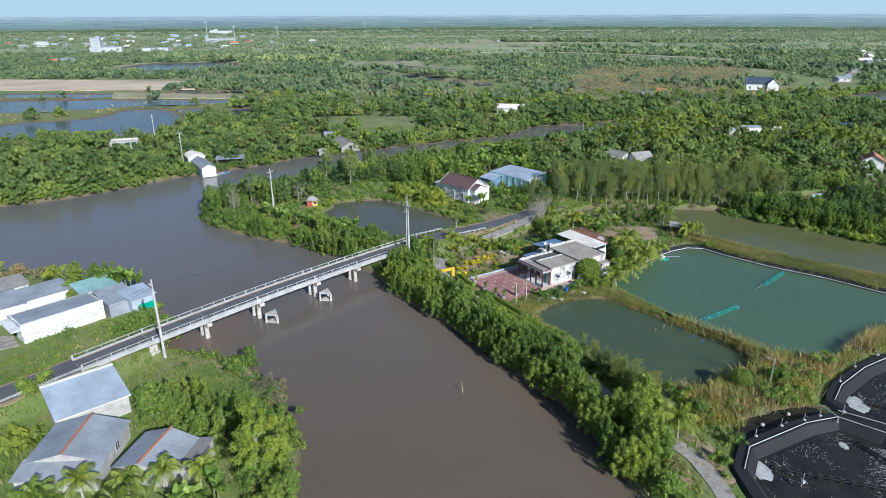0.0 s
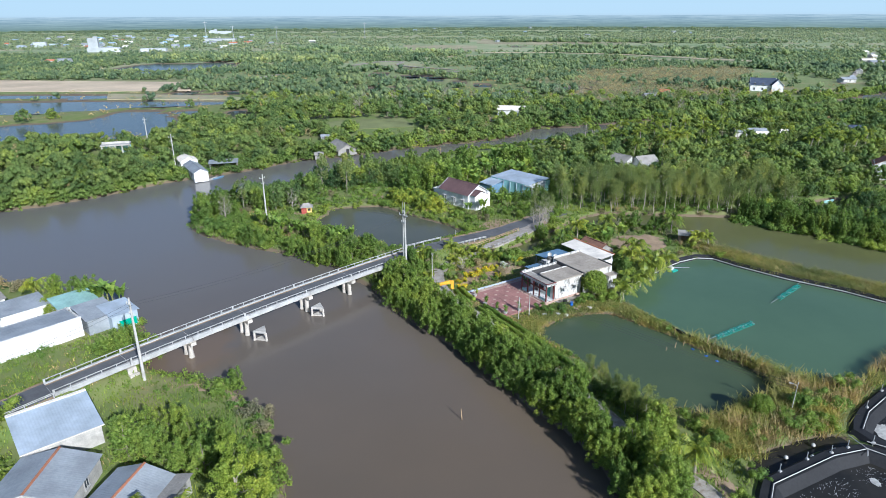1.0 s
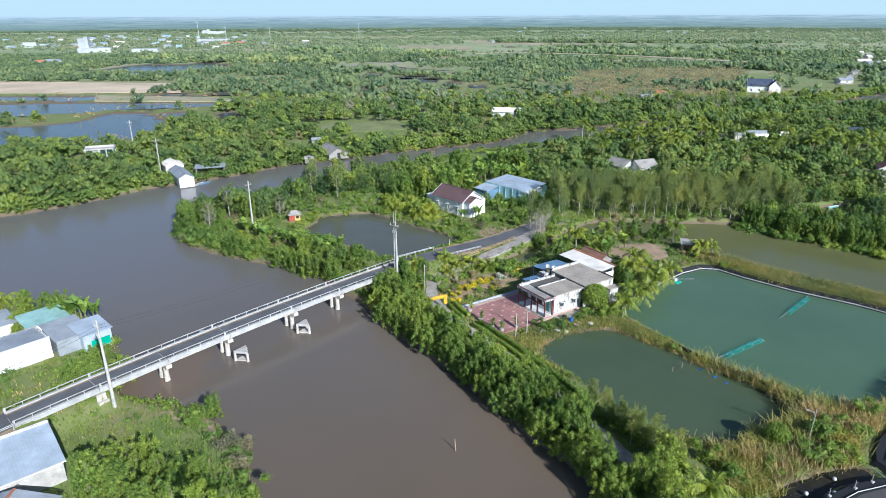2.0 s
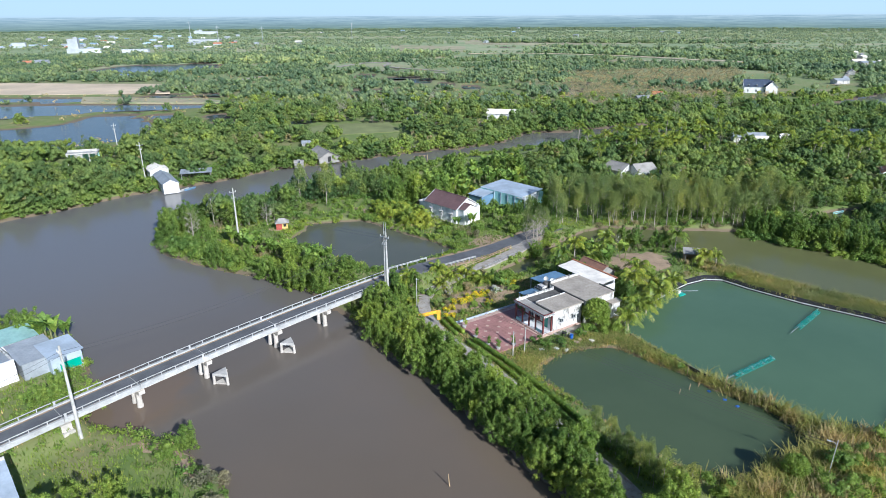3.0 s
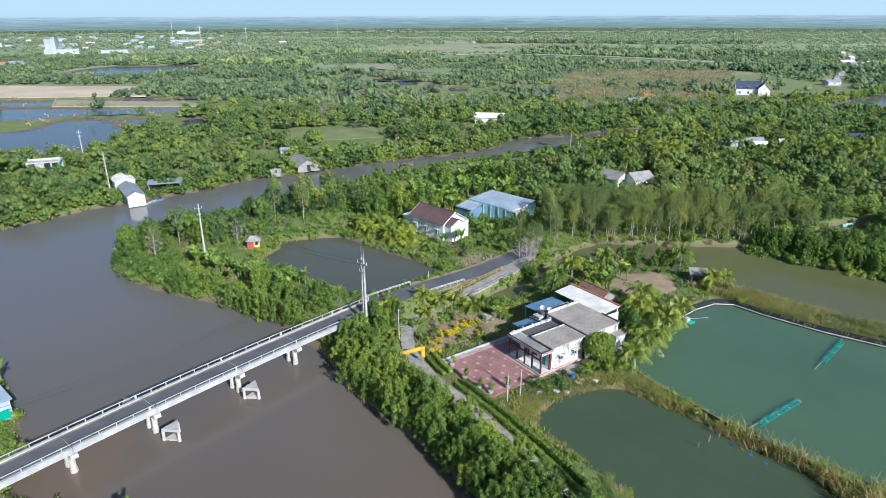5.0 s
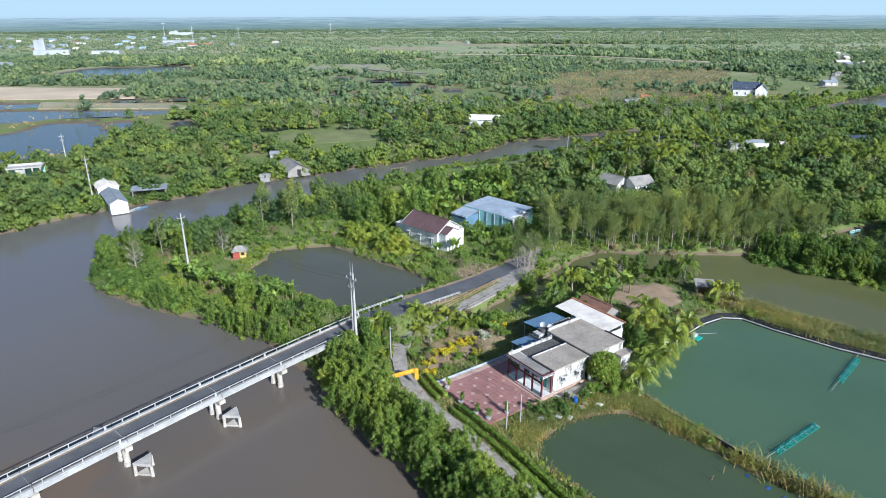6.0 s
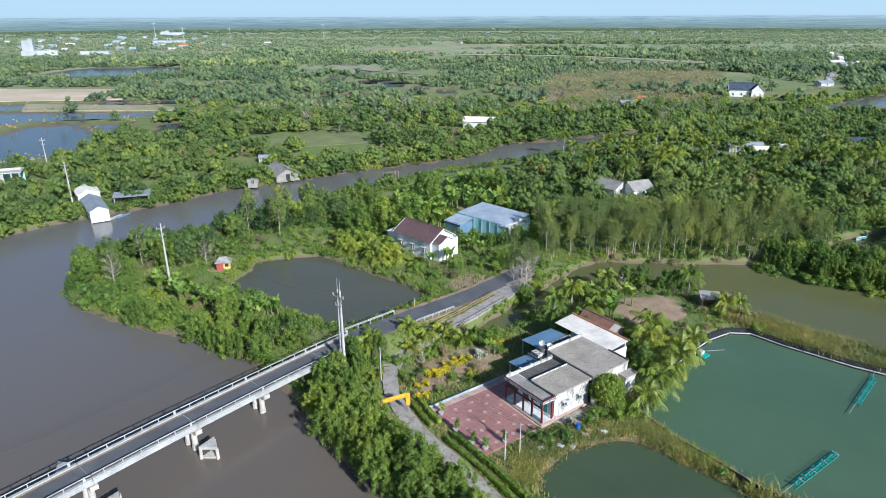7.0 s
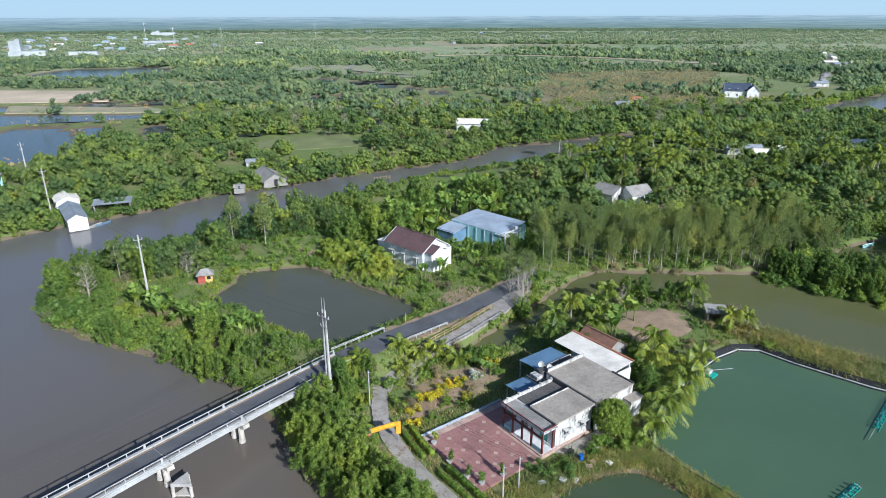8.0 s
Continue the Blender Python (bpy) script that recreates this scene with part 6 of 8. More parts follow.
def lean_shed(name, label, x, y, rz, L, W, h0, h1, wall, roof, category="shed", over=0.3, ribs=0.4, open_sides=(), cap=None, z=None):
    """Single-slope roof, low along -y, high along +y."""
    z = (land_at(x, y) - 0.05) if z is None else z
    ob = thing(name, label, category, (x, y, z), rz)
    t = 0.14
    if "s" not in open_sides:
        part("wall", Geo().box((0, -W / 2 + t / 2, h0 / 2 - 0.15), (L, t, h0 + 0.3)), wall, ob)
    if "n" not in open_sides:
        part("wall", Geo().box((0, W / 2 - t / 2, h1 / 2 - 0.15), (L, t, h1 + 0.3)), wall, ob)
    for sx, side in ((-1, "w"), (1, "e")):
        if side in open_sides:
            continue
        x0 = sx * L / 2 - (t if sx > 0 else 0)
        pts = [(-W / 2 + t + 0.003, -0.3), (W / 2 - t - 0.003, -0.3), (W / 2 - t - 0.003, h1 - 0.05), (-W / 2 + t + 0.003, h0 - 0.02)]
        vs = [(x0, a, b) for a, b in pts] + [(x0 + t, a, b) for a, b in pts]
        part("wall", Geo().add(vs, [(3, 2, 1, 0), (4, 5, 6, 7), (0, 1, 5, 4), (1, 2, 6, 5), (2, 3, 7, 6), (3, 0, 4, 7)]), wall, ob)
    for sx in (-1, 1):
        for sy, hh in ((-1, h0), (1, h1)):
            part("post", Geo().box((sx * (L / 2 - 0.22), sy * (W / 2 - 0.22), hh / 2 - 0.1), (0.12, 0.12, hh + 0.1)), M_CONCRETE, ob)
    sl = (h1 - h0) / W
    part("roof_sheet", Geo().ribbed((-L / 2 - over, -W / 2 - over, h0 - sl * over + 0.1), (L / 2 + over, -W / 2 - over, h0 - sl * over + 0.1),
                                    (L / 2 + over, W / 2 + over, h1 + sl * over + 0.1), (-L / 2 - over, W / 2 + over, h1 + sl * over + 0.1), int(L / ribs), 0.014), roof, ob)
    if cap:
        part("edge_flashing", Geo().box((0, W / 2 + over, h1 + sl * over + 0.14), (L + 2 * over, 0.5, 0.1)), cap, ob)
        part("edge_flashing", Geo().box((0, -W / 2 - over, h0 - sl * over + 0.12), (L + 2 * over, 0.16, 0.1)), cap, ob)
    return ob


# the house with the flat roofs, by the ponds
HX, HY, HZ, HR = 20.08, 108.41, 1.2, radians(32)
villa = thing("flat_roof_house", "weathered white flat-roofed house with a maroon-posted porch", "house", (HX, HY, HZ), HR)


def hb(name, u0, u1, v0, v1, z0, z1, mat, label="", parent=None):
    return part(name, Geo().box(((u0 + u1) / 2, (v0 + v1) / 2, (z0 + z1) / 2), (u1 - u0, v1 - v0, z1 - z0)), mat, parent or villa, label)


T = 0.2
hb("plinth", -0.55, 8.2, -0.25, 7.35, -0.5, 0.22, M_PAVERPALE, "tan tiled plinth")
hb("porch_floor", -0.3, 1.8, -0.02, 7.1, 0.223, 0.26, M_WHITEWALL, "pale tiled porch floor")
# front block walls with an opening for the door
hb("wall", 1.8, 8.2, 0.0, T, 0.22, 3.75, M_OLDWALL, "rain-stained white side wall")
hb("wall", 1.8, 8.2, 6.8 - T, 6.8, 0.22, 3.4, M_OLDWALL)
hb("wall", 8.2 - T, 8.2, T + 0.003, 6.6, 0.22, 3.4, M_OLDWALL)
hb("wall", 1.8, 1.8 + T, T + 0.003, 1.2, 0.22, 3.3, M_WHITEWALL)
hb("wall", 1.8, 1.8 + T, 2.6, 4.6, 0.22, 3.3, M_WHITEWALL)
hb("wall", 1.8, 1.8 + T, 5.6, 6.597, 0.22, 3.3, M_WHITEWALL)
hb("wall", 1.8, 1.8 + T, 1.203, 2.597, 2.5, 3.3, M_WHITEWALL)
hb("wall", 1.8, 1.8 + T, 4.603, 5.597, 2.5, 3.3, M_WHITEWALL)
hb("door", 1.88, 1.94, 1.22, 2.58, 0.24, 2.48, M_TEAL, "pale turquoise double door")
window(villa, (1.8, 5.1, 1.5), 0.95, 1.3, math.pi)
window(villa, (3.6, 0.0, 1.75), 0.9, 0.7, -math.pi / 2, hood=True)
window(villa, (6.4, 0.0, 1.75), 0.9, 0.7, -math.pi / 2, hood=True)
window(villa, (1.8, 3.5, 1.7), 0.8, 0.8, math.pi, M_MAROON)
# porch posts, low blue rail, canopy and balustrade
for v in (0.12, 1.95, 3.55, 5.2, 6.9):
    part("porch_post", Geo().box((-0.2, v, 1.75), (0.2, 0.2, 3.0)), M_MAROON, villa, "maroon painted post")
for u in (1.55,):
    part("porch_post", Geo().box((u, 0.12, 1.75), (0.2, 0.2, 3.0)), M_MAROON, villa, "maroon painted post")
hb("beam", -0.3, -0.1, 0.23, 6.79, 2.25, 2.4, M_MAROON)
for v0, v1 in ((0.3, 1.8), (5.3, 6.7)):
    hb("porch_rail", -0.26, -0.14, v0, v1, 0.3, 0.75, M_TURQ, "pale blue rail panel")
hb("canopy_slab", -0.55, 1.797, -0.35, 7.15, 3.3, 3.5, M_OLDWALL, "canopy slab with violet edge")
hb("roof_sheet", -0.35, 1.5, 0.0, 6.7, 3.503, 3.53, M_FIBRE)
for i in range(20):
    hb("roof_rib", -0.35, 1.5, 0.05 + i * 0.34, 0.15 + i * 0.34, 3.533, 3.545, M_FIBRE)
hb("balustrade", -0.55, -0.43, -0.35, 7.15, 3.75, 3.85, M_MAROON)
hb("balustrade", -0.55, 1.797, -0.35, -0.23, 3.753, 3.853, M_MAROON)
for i in range(9):
    hb("baluster", -0.55, -0.43, -0.35 + i * 0.92, -0.2 + i * 0.92, 3.503, 3.747, M_OLDWALL)
hb("balustrade_panel", -0.5, -0.47, -0.2, 7.0, 3.503, 3.72, M_WHITEWALL)
# roofs of the front block: a lower dark slab and a raised grey one
hb("roof_slab", 1.8, 8.2, 4.1, 6.8, 3.403, 3.55, M_DARKSLAB, "stained dark lower slab")
hb("parapet", -0.4, 8.2, 6.82, 7.02, 3.3, 3.95, M_OLDWALL)
for u in (0.4, 2.3, 4.2, 6.1, 8.0):
    hb("parapet_block", u - 0.16, u + 0.16, 6.79, 7.05, 3.953, 4.12, M_OLDWALL)
hb("roof_slab", 1.5, 8.3, -0.3, 4.0, 3.755, 3.95, M_ROOFSLAB, "raised grey roof slab with streaks")
hb("slab_upstand", 1.8, 8.2, 3.9, 4.1, 3.4, 3.752, M_OLDWALL)
hb("slab_upstand", 1.503, 8.2, 4.003, 4.1, 3.755, 4.1, M_OLDWALL)
# dark filler strip stands in for the shade below the raised slab's front edge
hb("slab_shadow_gap", 1.52, 1.797, 0.0, 4.0, 3.535, 3.752, M_DARKSLAB)
hb("parapet", 8.3, 8.5, -0.3, 7.0, 3.3, 4.15, M_DARKSLAB, "blackened parapet between the blocks")
# rear block
hb("wall", 8.5, 15.5, -0.4, -0.2, -0.3, 3.95, M_OLDWALL)
hb("wall", 15.3, 15.5, -0.197, 8.2, -0.3, 3.95, M_OLDWALL)
hb("wall", 8.5, 15.297, 8.0, 8.2, -0.3, 3.95, M_OLDWALL)
hb("wall", 8.52, 8.7, 7.05, 7.997, -0.3, 3.95, M_OLDWALL)
hb("roof_slab", 8.52, 15.6, -0.5, 8.3, 3.955, 4.15, M_ROOFSLAB, "broad grey concrete roof slab")
hb("parapet", 8.6, 15.6, 8.05, 8.25, 4.153, 4.55, M_OLDWALL)
hb("parapet", 15.4, 15.6, -0.5, 3.0, 4.153, 4.35, M_DARKSLAB)
hb("annex_wall", 13.8, 15.9, -1.6, -0.42, -0.3, 2.6, M_OLDWALL)
hb("annex_roof", 13.6, 16.1, -1.8, -0.403, 2.603, 2.75, M_ROOFSLAB)
window(villa, (11.5, -0.4, 1.7), 0.9, 0.8, -math.pi / 2, hood=True)
# side strip with water tank and dishes
hb("side_slab", 7.0, 15.8, 8.25, 10.6, 2.9, 3.1, M_DARKSLAB, "stained dark side roof")
hb("side_wall", 7.0, 15.8, 10.4, 10.597, -0.3, 2.897, M_OLDWALL)
hb("side_wall", 7.0, 7.2, 8.25, 10.397, -0.3, 2.897, M_OLDWALL)
hb("side_parapet", 9.0, 15.8, 10.5, 10.65, 3.103, 3.3, M_OLDWALL)
part("water_tank", Geo().rod((8.6, 9.2, 3.1), (8.6, 9.2, 4.1), 0.55, 0.55, 14), M_DARKSLAB, villa, "black water tank")
part("tank_stand", Geo().box((7.7, 9.3, 3.35), (1.0, 1.4, 0.5)), M_OLDWALL, villa)
for u, v in ((9.6, 8.7), (9.2, 9.9)):
    dg = Geo()
    c0 = Vector((u, v, 4.25))
    axis = Vector((-0.6, -0.5, 0.62)).normalized()
    s1 = axis.orthogonal().normalized()
    s2 = axis.cross(s1)
    rings = [(0.0, 0.0), (0.2, 0.04), (0.42, 0.17)]
    vs = [c0]
    for r, d in rings[1:]:
        vs += [c0 + (s1 * math.cos(a * math.pi / 6) + s2 * math.sin(a * math.pi / 6)) * r + axis * d for a in range(12)]
    fs = [(0, 1 + i, 1 + (i + 1) % 12) for i in range(12)] + [(1 + i, 13 + i, 13 + (i + 1) % 12, 1 + (i + 1) % 12) for i in range(12)]
    dish = part("satellite_dish", Geo().add(vs, fs), M_PVC, villa, "white satellite dish")
    part("dish_mast", Geo().rod((u, v, 3.1), c0, 0.04, 0.04, 6), M_STEEL, dish)
# blue tin canopies on posts
for u0, u1, v0, v1, z in ((9.3, 15.6, 10.7, 14.4, 3.05), (3.8, 7.1, 7.5, 11.1, 2.75)):
    part("tin_canopy", Geo().ribbed((u0, v1, z - 0.25), (u0, v0, z), (u1, v0, z), (u1, v1, z - 0.25), 18, 0.012), M_TINBLUE, villa, "pale blue tin canopy")
    for u in (u0 + 0.2, (u0 + u1) / 2, u1 - 0.2):
        part("canopy_post", Geo().box((u, v1 - 0.2, (z - 0.3) / 2 - 0.1), (0.14, 0.14, z - 0.15)), M_CONCRETE, villa)
# long white lean-to roof behind, with a brown tiled outhouse
hb("lean_to_wall", 16.2, 19.6, 3.0, 3.2, -0.3, 3.4, M_WHITEWALL)
hb("lean_to_wall", 19.45, 19.65, 3.203, 13.6, -0.3, 4.2, M_WHITEWALL)
part("lean_to_roof", Geo().ribbed((15.8, 13.9, 3.95), (15.8, 2.9, 3.95), (19.8, 2.9, 4.3), (19.8, 13.9, 4.3), 14, 0.004), M_TINWHITE, villa, "long white sheet roof")
part("lean_to_ridge", Geo().rod((19.8, 2.8, 4.42), (19.8, 14.0, 4.42), 0.14, 0.14, 6), M_TILEORANGE, villa, "orange ridge line")
part("translucent_panel", Geo().box((17.2, 4.6, 3.85), (1.2, 1.0, 0.03)), M_FIBRE, villa)
gable_house("tiled_outhouse", "small outhouse with an old brown tiled roof", *house_xy(22.9, 11.0), radians(32 + 90), 5.6, 5.0, 2.9, 1.5, M_FIBRE, M_TILEBROWN, 0.3, 1, z=1.0, ribs=0.25)
lean_shed("pond_hut", "small open hut with a grey sheet roof on the bund", 57.4, 141.0, radians(-15), 3.0, 2.3, 1.7, 2.1, M_WOOD, M_FIBRE, "hut", open_sides=("s",))

# forecourt: pavers in a real grid with pale diamonds
court = tagged(thing("pavement_forecourt", "red paved forecourt with pale diamond insets", "pavement", (HX, HY, HZ), HR), kind="structure")
CU0, CU1, CV0, CV1 = -10.2, -0.9, -0.2, 10.4
part("bed", Geo().prism([(CU0, CV0), (CU1, CV0), (3.0, CV1), (CU0 + 0.6, CV1)], -0.6, 0.02), M_PAVER, court)
hb("border", -0.9, -0.56, -0.2, 7.35, -0.3, 0.06, M_PAVERPALE, "tan tiled border", court)
hb("border", CU0 + 0.6, 3.2, CV1, CV1 + 0.9, -0.4, 0.045, M_PAVERPALE, "tan tiled border", court)
hb("low_wall", CU0 + 0.5, 3.4, CV1 + 0.95, CV1 + 1.1, -0.5, 0.34, M_TINLIGHT, "low pale blue wall", court)
paver_me = Geo().box((0, 0, 0), (0.66, 0.66, 0.03)).mesh("paver", M_PAVER)
pale_me = Geo().box((0, 0, 0), (0.66, 0.66, 0.035)).mesh("pale_paver", M_PAVERPALE)
pr, nrow, ncol = random.Random(5), 15, 14
for i in range(ncol):
    for j in range(nrow):
        u, v = CU0 + 0.4 + i * 0.69, CV0 + 0.4 + j * 0.69
        if u > CU1 - 0.3 or v > CV1 - 0.3 or u < CU0 + 0.3 + v * 0.06:
            continue
        pale = i % 2 == 0 and j % 2 == 1 and (i // 2 + j // 2) % 2 == 0
        o = new("paver", pale_me if pale else paver_me)
        o.parent = court
        o.location = (u, v, 0.034 + pr.uniform(-0.003, 0.003))
        o.rotation_euler = (0, 0, math.pi / 4 if pale else 0)
        if pale:
            o.scale = (0.72, 0.72, 1.6)

# clipped hedges along the lane
for k, w, h in ((1.8, 0.75, 0.8), (3.0, 0.9, 1.0)):
    for seg in ((114.0, 107.3), (105.6, 83.5)):
        pts = [p for p in smooth_line(LANE, 12) if seg[1] < p.y < seg[0]]
        rngh = np.random.default_rng(int(k * 10 + seg[0]))
        cl = []
        for a, b in zip(pts[:-1], pts[1:]):
            t = (b - a)
            nrm = Vector((t.y, -t.x, 0)).normalized()
            for s in range(max(1, int(t.length / 0.22))):
                q = a + t * (s * 0.22 / t.length) - nrm * k * (-1 if nrm.x > 0 else 1)
                cl.append((q.x, q.y, land_at(q.x, q.y) + h * 0.45, w * 0.5 * rngh.uniform(0.92, 1.08), h * 0.55 * rngh.uniform(0.95, 1.05)))
        v, q, tr = leaf_cloud(rngh, cl, 0.075, 46, flat=0.6, core=0.95)
        tagged(new("clipped_hedge", fast_mesh("clipped_hedge", v, q, M_HEDGE, tr)), "long clipped green hedge along the lane", "hedge", "lane hedges")

# gate arch with orange boards
gate = thing("gate_banner", "orange banner boards on a light gate frame over the lane", "gate", (-0.25, 111.98, 1.15), math.atan2(0.59, 3.2))
SLOPE = Matrix.Translation((0, 0, 2.12)) @ Matrix.Rotation(-math.atan2(0.5, 3.2), 4, "Y")
for u, h in ((-0.1, 2.4), (3.35, 2.95)):
    part("post", Geo().rod((u, 0, -0.3), (u, 0, h), 0.05, 0.05, 8), M_STEEL, gate)
part("banner", Geo().box(None, (3.2, 0.06, 0.6), m=SLOPE @ Matrix.Translation((1.6, 0, 0))).box(None, (3.2, 0.07, 0.05), m=SLOPE @ Matrix.Translation((1.6, 0, -0.32))), M_ORANGE, gate, "long orange banner")
part("side_board", Geo().box((3.35, -0.08, 2.0), (0.55, 0.06, 1.75)), M_ORANGE, gate, "upright orange board")
part("side_board", Geo().box((-0.15, -0.08, 1.1), (0.45, 0.06, 1.4)), M_TILEORANGE, gate, "upright red-orange board")
for i in range(4):
    part("lettering_bar", Geo().box(None, (0.5, 0.02, 0.16), m=SLOPE @ Matrix.Translation((0.5 + i * 0.72, -0.045, 0.05))), M_YELLOWPAINT, gate)

for k in (-0.35, 0.0, 0.35):
    cable((16.1, 103.3, 5.5 + k * 0.4), (46.5, 75.0, 5.0 + k * 0.4), 0.7, (k, k, 0))
    cable((-0.7, 120.3, 6.4), (16.1, 103.3, 5.5), 0.5, (k * 0.5, k * 0.5, k * 0.3))
# lamp posts at the forecourt, garden post, plant pots and clutter
for x, y, h in ((14.1, 101.9, 4.7), (16.1, 103.3, 4.6), (-0.7, 120.3, 5.8)):
    lp = thing("concrete_post", "slim plain concrete service post", "post", (x, y, land_at(x, y) - 0.3), 0.3, "service posts")
    part("shaft", Geo().rod((0, 0, 0), (0, 0, h), 0.09, 0.07, 8), M_POLE, lp)
    part("bracket", Geo().box((0.15, 0, h - 0.3), (0.5, 0.06, 0.06)), M_STEEL, lp)
for u, v in ((-9.2, 9.4), (-9.7, 5.6), (-9.7, 2.4), (-9.0, 0.6), (-6.2, 0.2)):
    x, y = house_xy(u, v)
    pot = thing("plant_pot", "low grey concrete planter with a small shrub", "planter", (x, y, HZ + 0.04), HR, "forecourt planters")
    part("pot", Geo().rod((0, 0, 0.0), (0, 0, 0.34), 0.24, 0.34, 12).rod((0, 0, 0.30), (0, 0, 0.36), 0.38, 0.38, 12), M_CONCRETE, pot)
    rp = np.random.default_rng(int(u * 10 + 200))
    vv, qq, tt = leaf_cloud(rp, [(rp.normal() * 0.12, rp.normal() * 0.12, 0.8 + 0.35 * j, 0.32, 0.35) for j in range(3)], 0.13, 40)
    part("shrub", fast_mesh("shrub", vv, qq, M_BROAD if v < 6 else M_LIME, tt), None, pot)
for x, y, sx, sz, m, nm, lb in ((24.3, 107.4, 0.6, 0.75, M_BLUE, "barrel", "blue plastic barrel beside the house"), (23.3, 108.3, 0.8, 0.7, M_DARK, "barrel", "black plastic barrel beside the house")):
    b = tagged(part(nm, Geo().rod((x, y, 1.05), (x, y, 1.05 + sz), sx * 0.45, sx * 0.5, 14).rod((x, y, 1.05 + sz), (x, y, 1.1 + sz), sx * 0.52, sx * 0.52, 14), m), lb, "barrel")
for x, y, m in ((25.6, 106.9, M_WOOD), (24.9, 106.2, M_PAVERPALE), (22.9, 104.6, M_PVC), (21.3, 104.3, M_PVC), (26.9, 109.6, M_PVC), (18.9, 103.9, M_PVC), (27.4, 106.6, M_TINWHITE)):
    zz = land_at(x, y)
    tagged(part("crate", Geo().box((x, y, zz + 0.2), (0.8, 0.6, 0.06), x).box((x, y, zz + 0.1), (0.7, 0.5, 0.3), x), m), "discarded crate lying in the weeds", "crate", "yard clutter")
tagged(part("ground_yard", Geo().prism([house_xy(1.6, -0.3), house_xy(3, -2.6), house_xy(9, -2.4), house_xy(9, -0.6)], 0.8, 1.26), M_PATH), "grey concrete yard beside the house", "ground", kind="structure")
soil_patch("ground_bare", [(42, 133.5), (52, 137), (53, 143), (50, 146), (42.5, 145), (39.5, 140)], M_SOIL, "bare brown soil clearing behind the palms")
soil_patch("ground_bare_2", [(13.2, 150.0), (17.5, 153.5), (20.5, 158.6), (15, 158.8), (10, 153)], M_SOIL, "bare pinkish soil by the road")
soil_patch("ground_bare_3", [(4, 116.5), (10, 119.4), (15.5, 122.8), (18.5, 127), (16, 130), (11, 128.8), (6, 126.2), (3.6, 121)], M_SOIL, "bare brown garden soil among shrubs")
soil_patch("ground_bare_4", [(-33, 143.5), (-26, 138.8), (-24.5, 140.5), (-31, 146)], M_SOIL, "bare pale soil on the river bank")
soil_patch("ground_bare_5", [(-38, 164), (-33, 162.5), (-30.5, 166), (-36, 168.5)], M_SOIL, "bare soil round the kiosk")
soil_patch("ground_bare_6", [(-12, 176), (-4, 170), (-2, 172.5), (-9, 180), (-20, 184), (-18, 179)], M_SOIL, "bare reddish soil behind the pond")
soil_patch("ground_bare_7", [(26.5, 55), (29, 55), (27.5, 62), (24.5, 66), (23, 62)], M_SOIL, "dry soil verge beside the lane", 0.04)
soil_patch("ground_bare_8", [(31.8, 55), (33.6, 56), (33, 62), (30.5, 66), (29.8, 64)], M_SOIL, "dry soil verge beside the lane", 0.04)
soil_patch("ground_bare_9", [(-37, 82.5), (-30, 80), (-26, 76), (-24, 77), (-28, 82), (-35, 84)], M_SOIL, "dry soil on the river bank", 0.04)

# maroon-roofed white house
vr = math.atan2(-8.2, 7.3)
vh = gable_house("villa", "two-storey white villa with a maroon gable roof", 7.6, 173.6, vr, 11.0, 7.0, 4.0, 2.1, M_WHITEWALL, M_TILEVIOLET, 0.5, 3, z=1.1, trim=M_WHITEWALL, ribs=0.3)
part("porch_roof", Geo().ribbed((5.7, -3.3, 4.0), (8.2, -3.3, 4.0), (8.2, -1.0, 5.2), (5.7, -1.0, 5.2), 8, 0.03), M_TILEVIOLET, vh)
part("porch_roof", Geo().ribbed((8.2, 1.3, 4.0), (5.7, 1.3, 4.0), (5.7, -1.0, 5.2), (8.2, -1.0, 5.2), 8, 0.03), M_TILEVIOLET, vh)
part("porch_wall", Geo().box((6.6, -1.0, 1.85), (2.2, 4.2, 4.3)), M_WHITEWALL, vh)
part("porch_gable", Geo().add([(7.72, -3.0, 3.98), (7.72, 1.0, 3.98), (7.72, -1.0, 5.0), (7.6, -3.0, 3.98), (7.6, 1.0, 3.98), (7.6, -1.0, 5.0)], [(0, 1, 2), (5, 4, 3), (0, 3, 4, 1), (1, 4, 5, 2), (2, 5, 3, 0)]), M_WHITEWALL, vh)
part("terrace_wall", Geo().box((6.2, 2.3, 1.5), (1.6, 2.2, 3.6)).box((6.2, 3.4, 3.5), (1.6, 0.12, 0.7)).box((6.96, 2.3, 3.5), (0.12, 2.2, 0.7)), M_WHITEWALL, vh)
window(vh, (7.7, -1.0, 1.8), 1.0, 1.4, 0)
part("side_extension", Geo().box((-7.0, -1.2, 1.7), (2.9, 4.4, 3.4)), M_WHITEWALL, vh)
part("extension_roof", Geo().ribbed((-8.6, -3.7, 3.3), (-5.6, -3.7, 3.6), (-5.6, 1.3, 4.0), (-8.6, 1.3, 3.7), 7, 0.015), M_TINWHITE, vh, "pale sheet roof")
for i in range(3):
    part("pilaster", Geo().box((-3.7 + i * 3.7, -3.56, 2.0), (0.3, 0.14, 4.0)), M_WHITEWALL, vh)

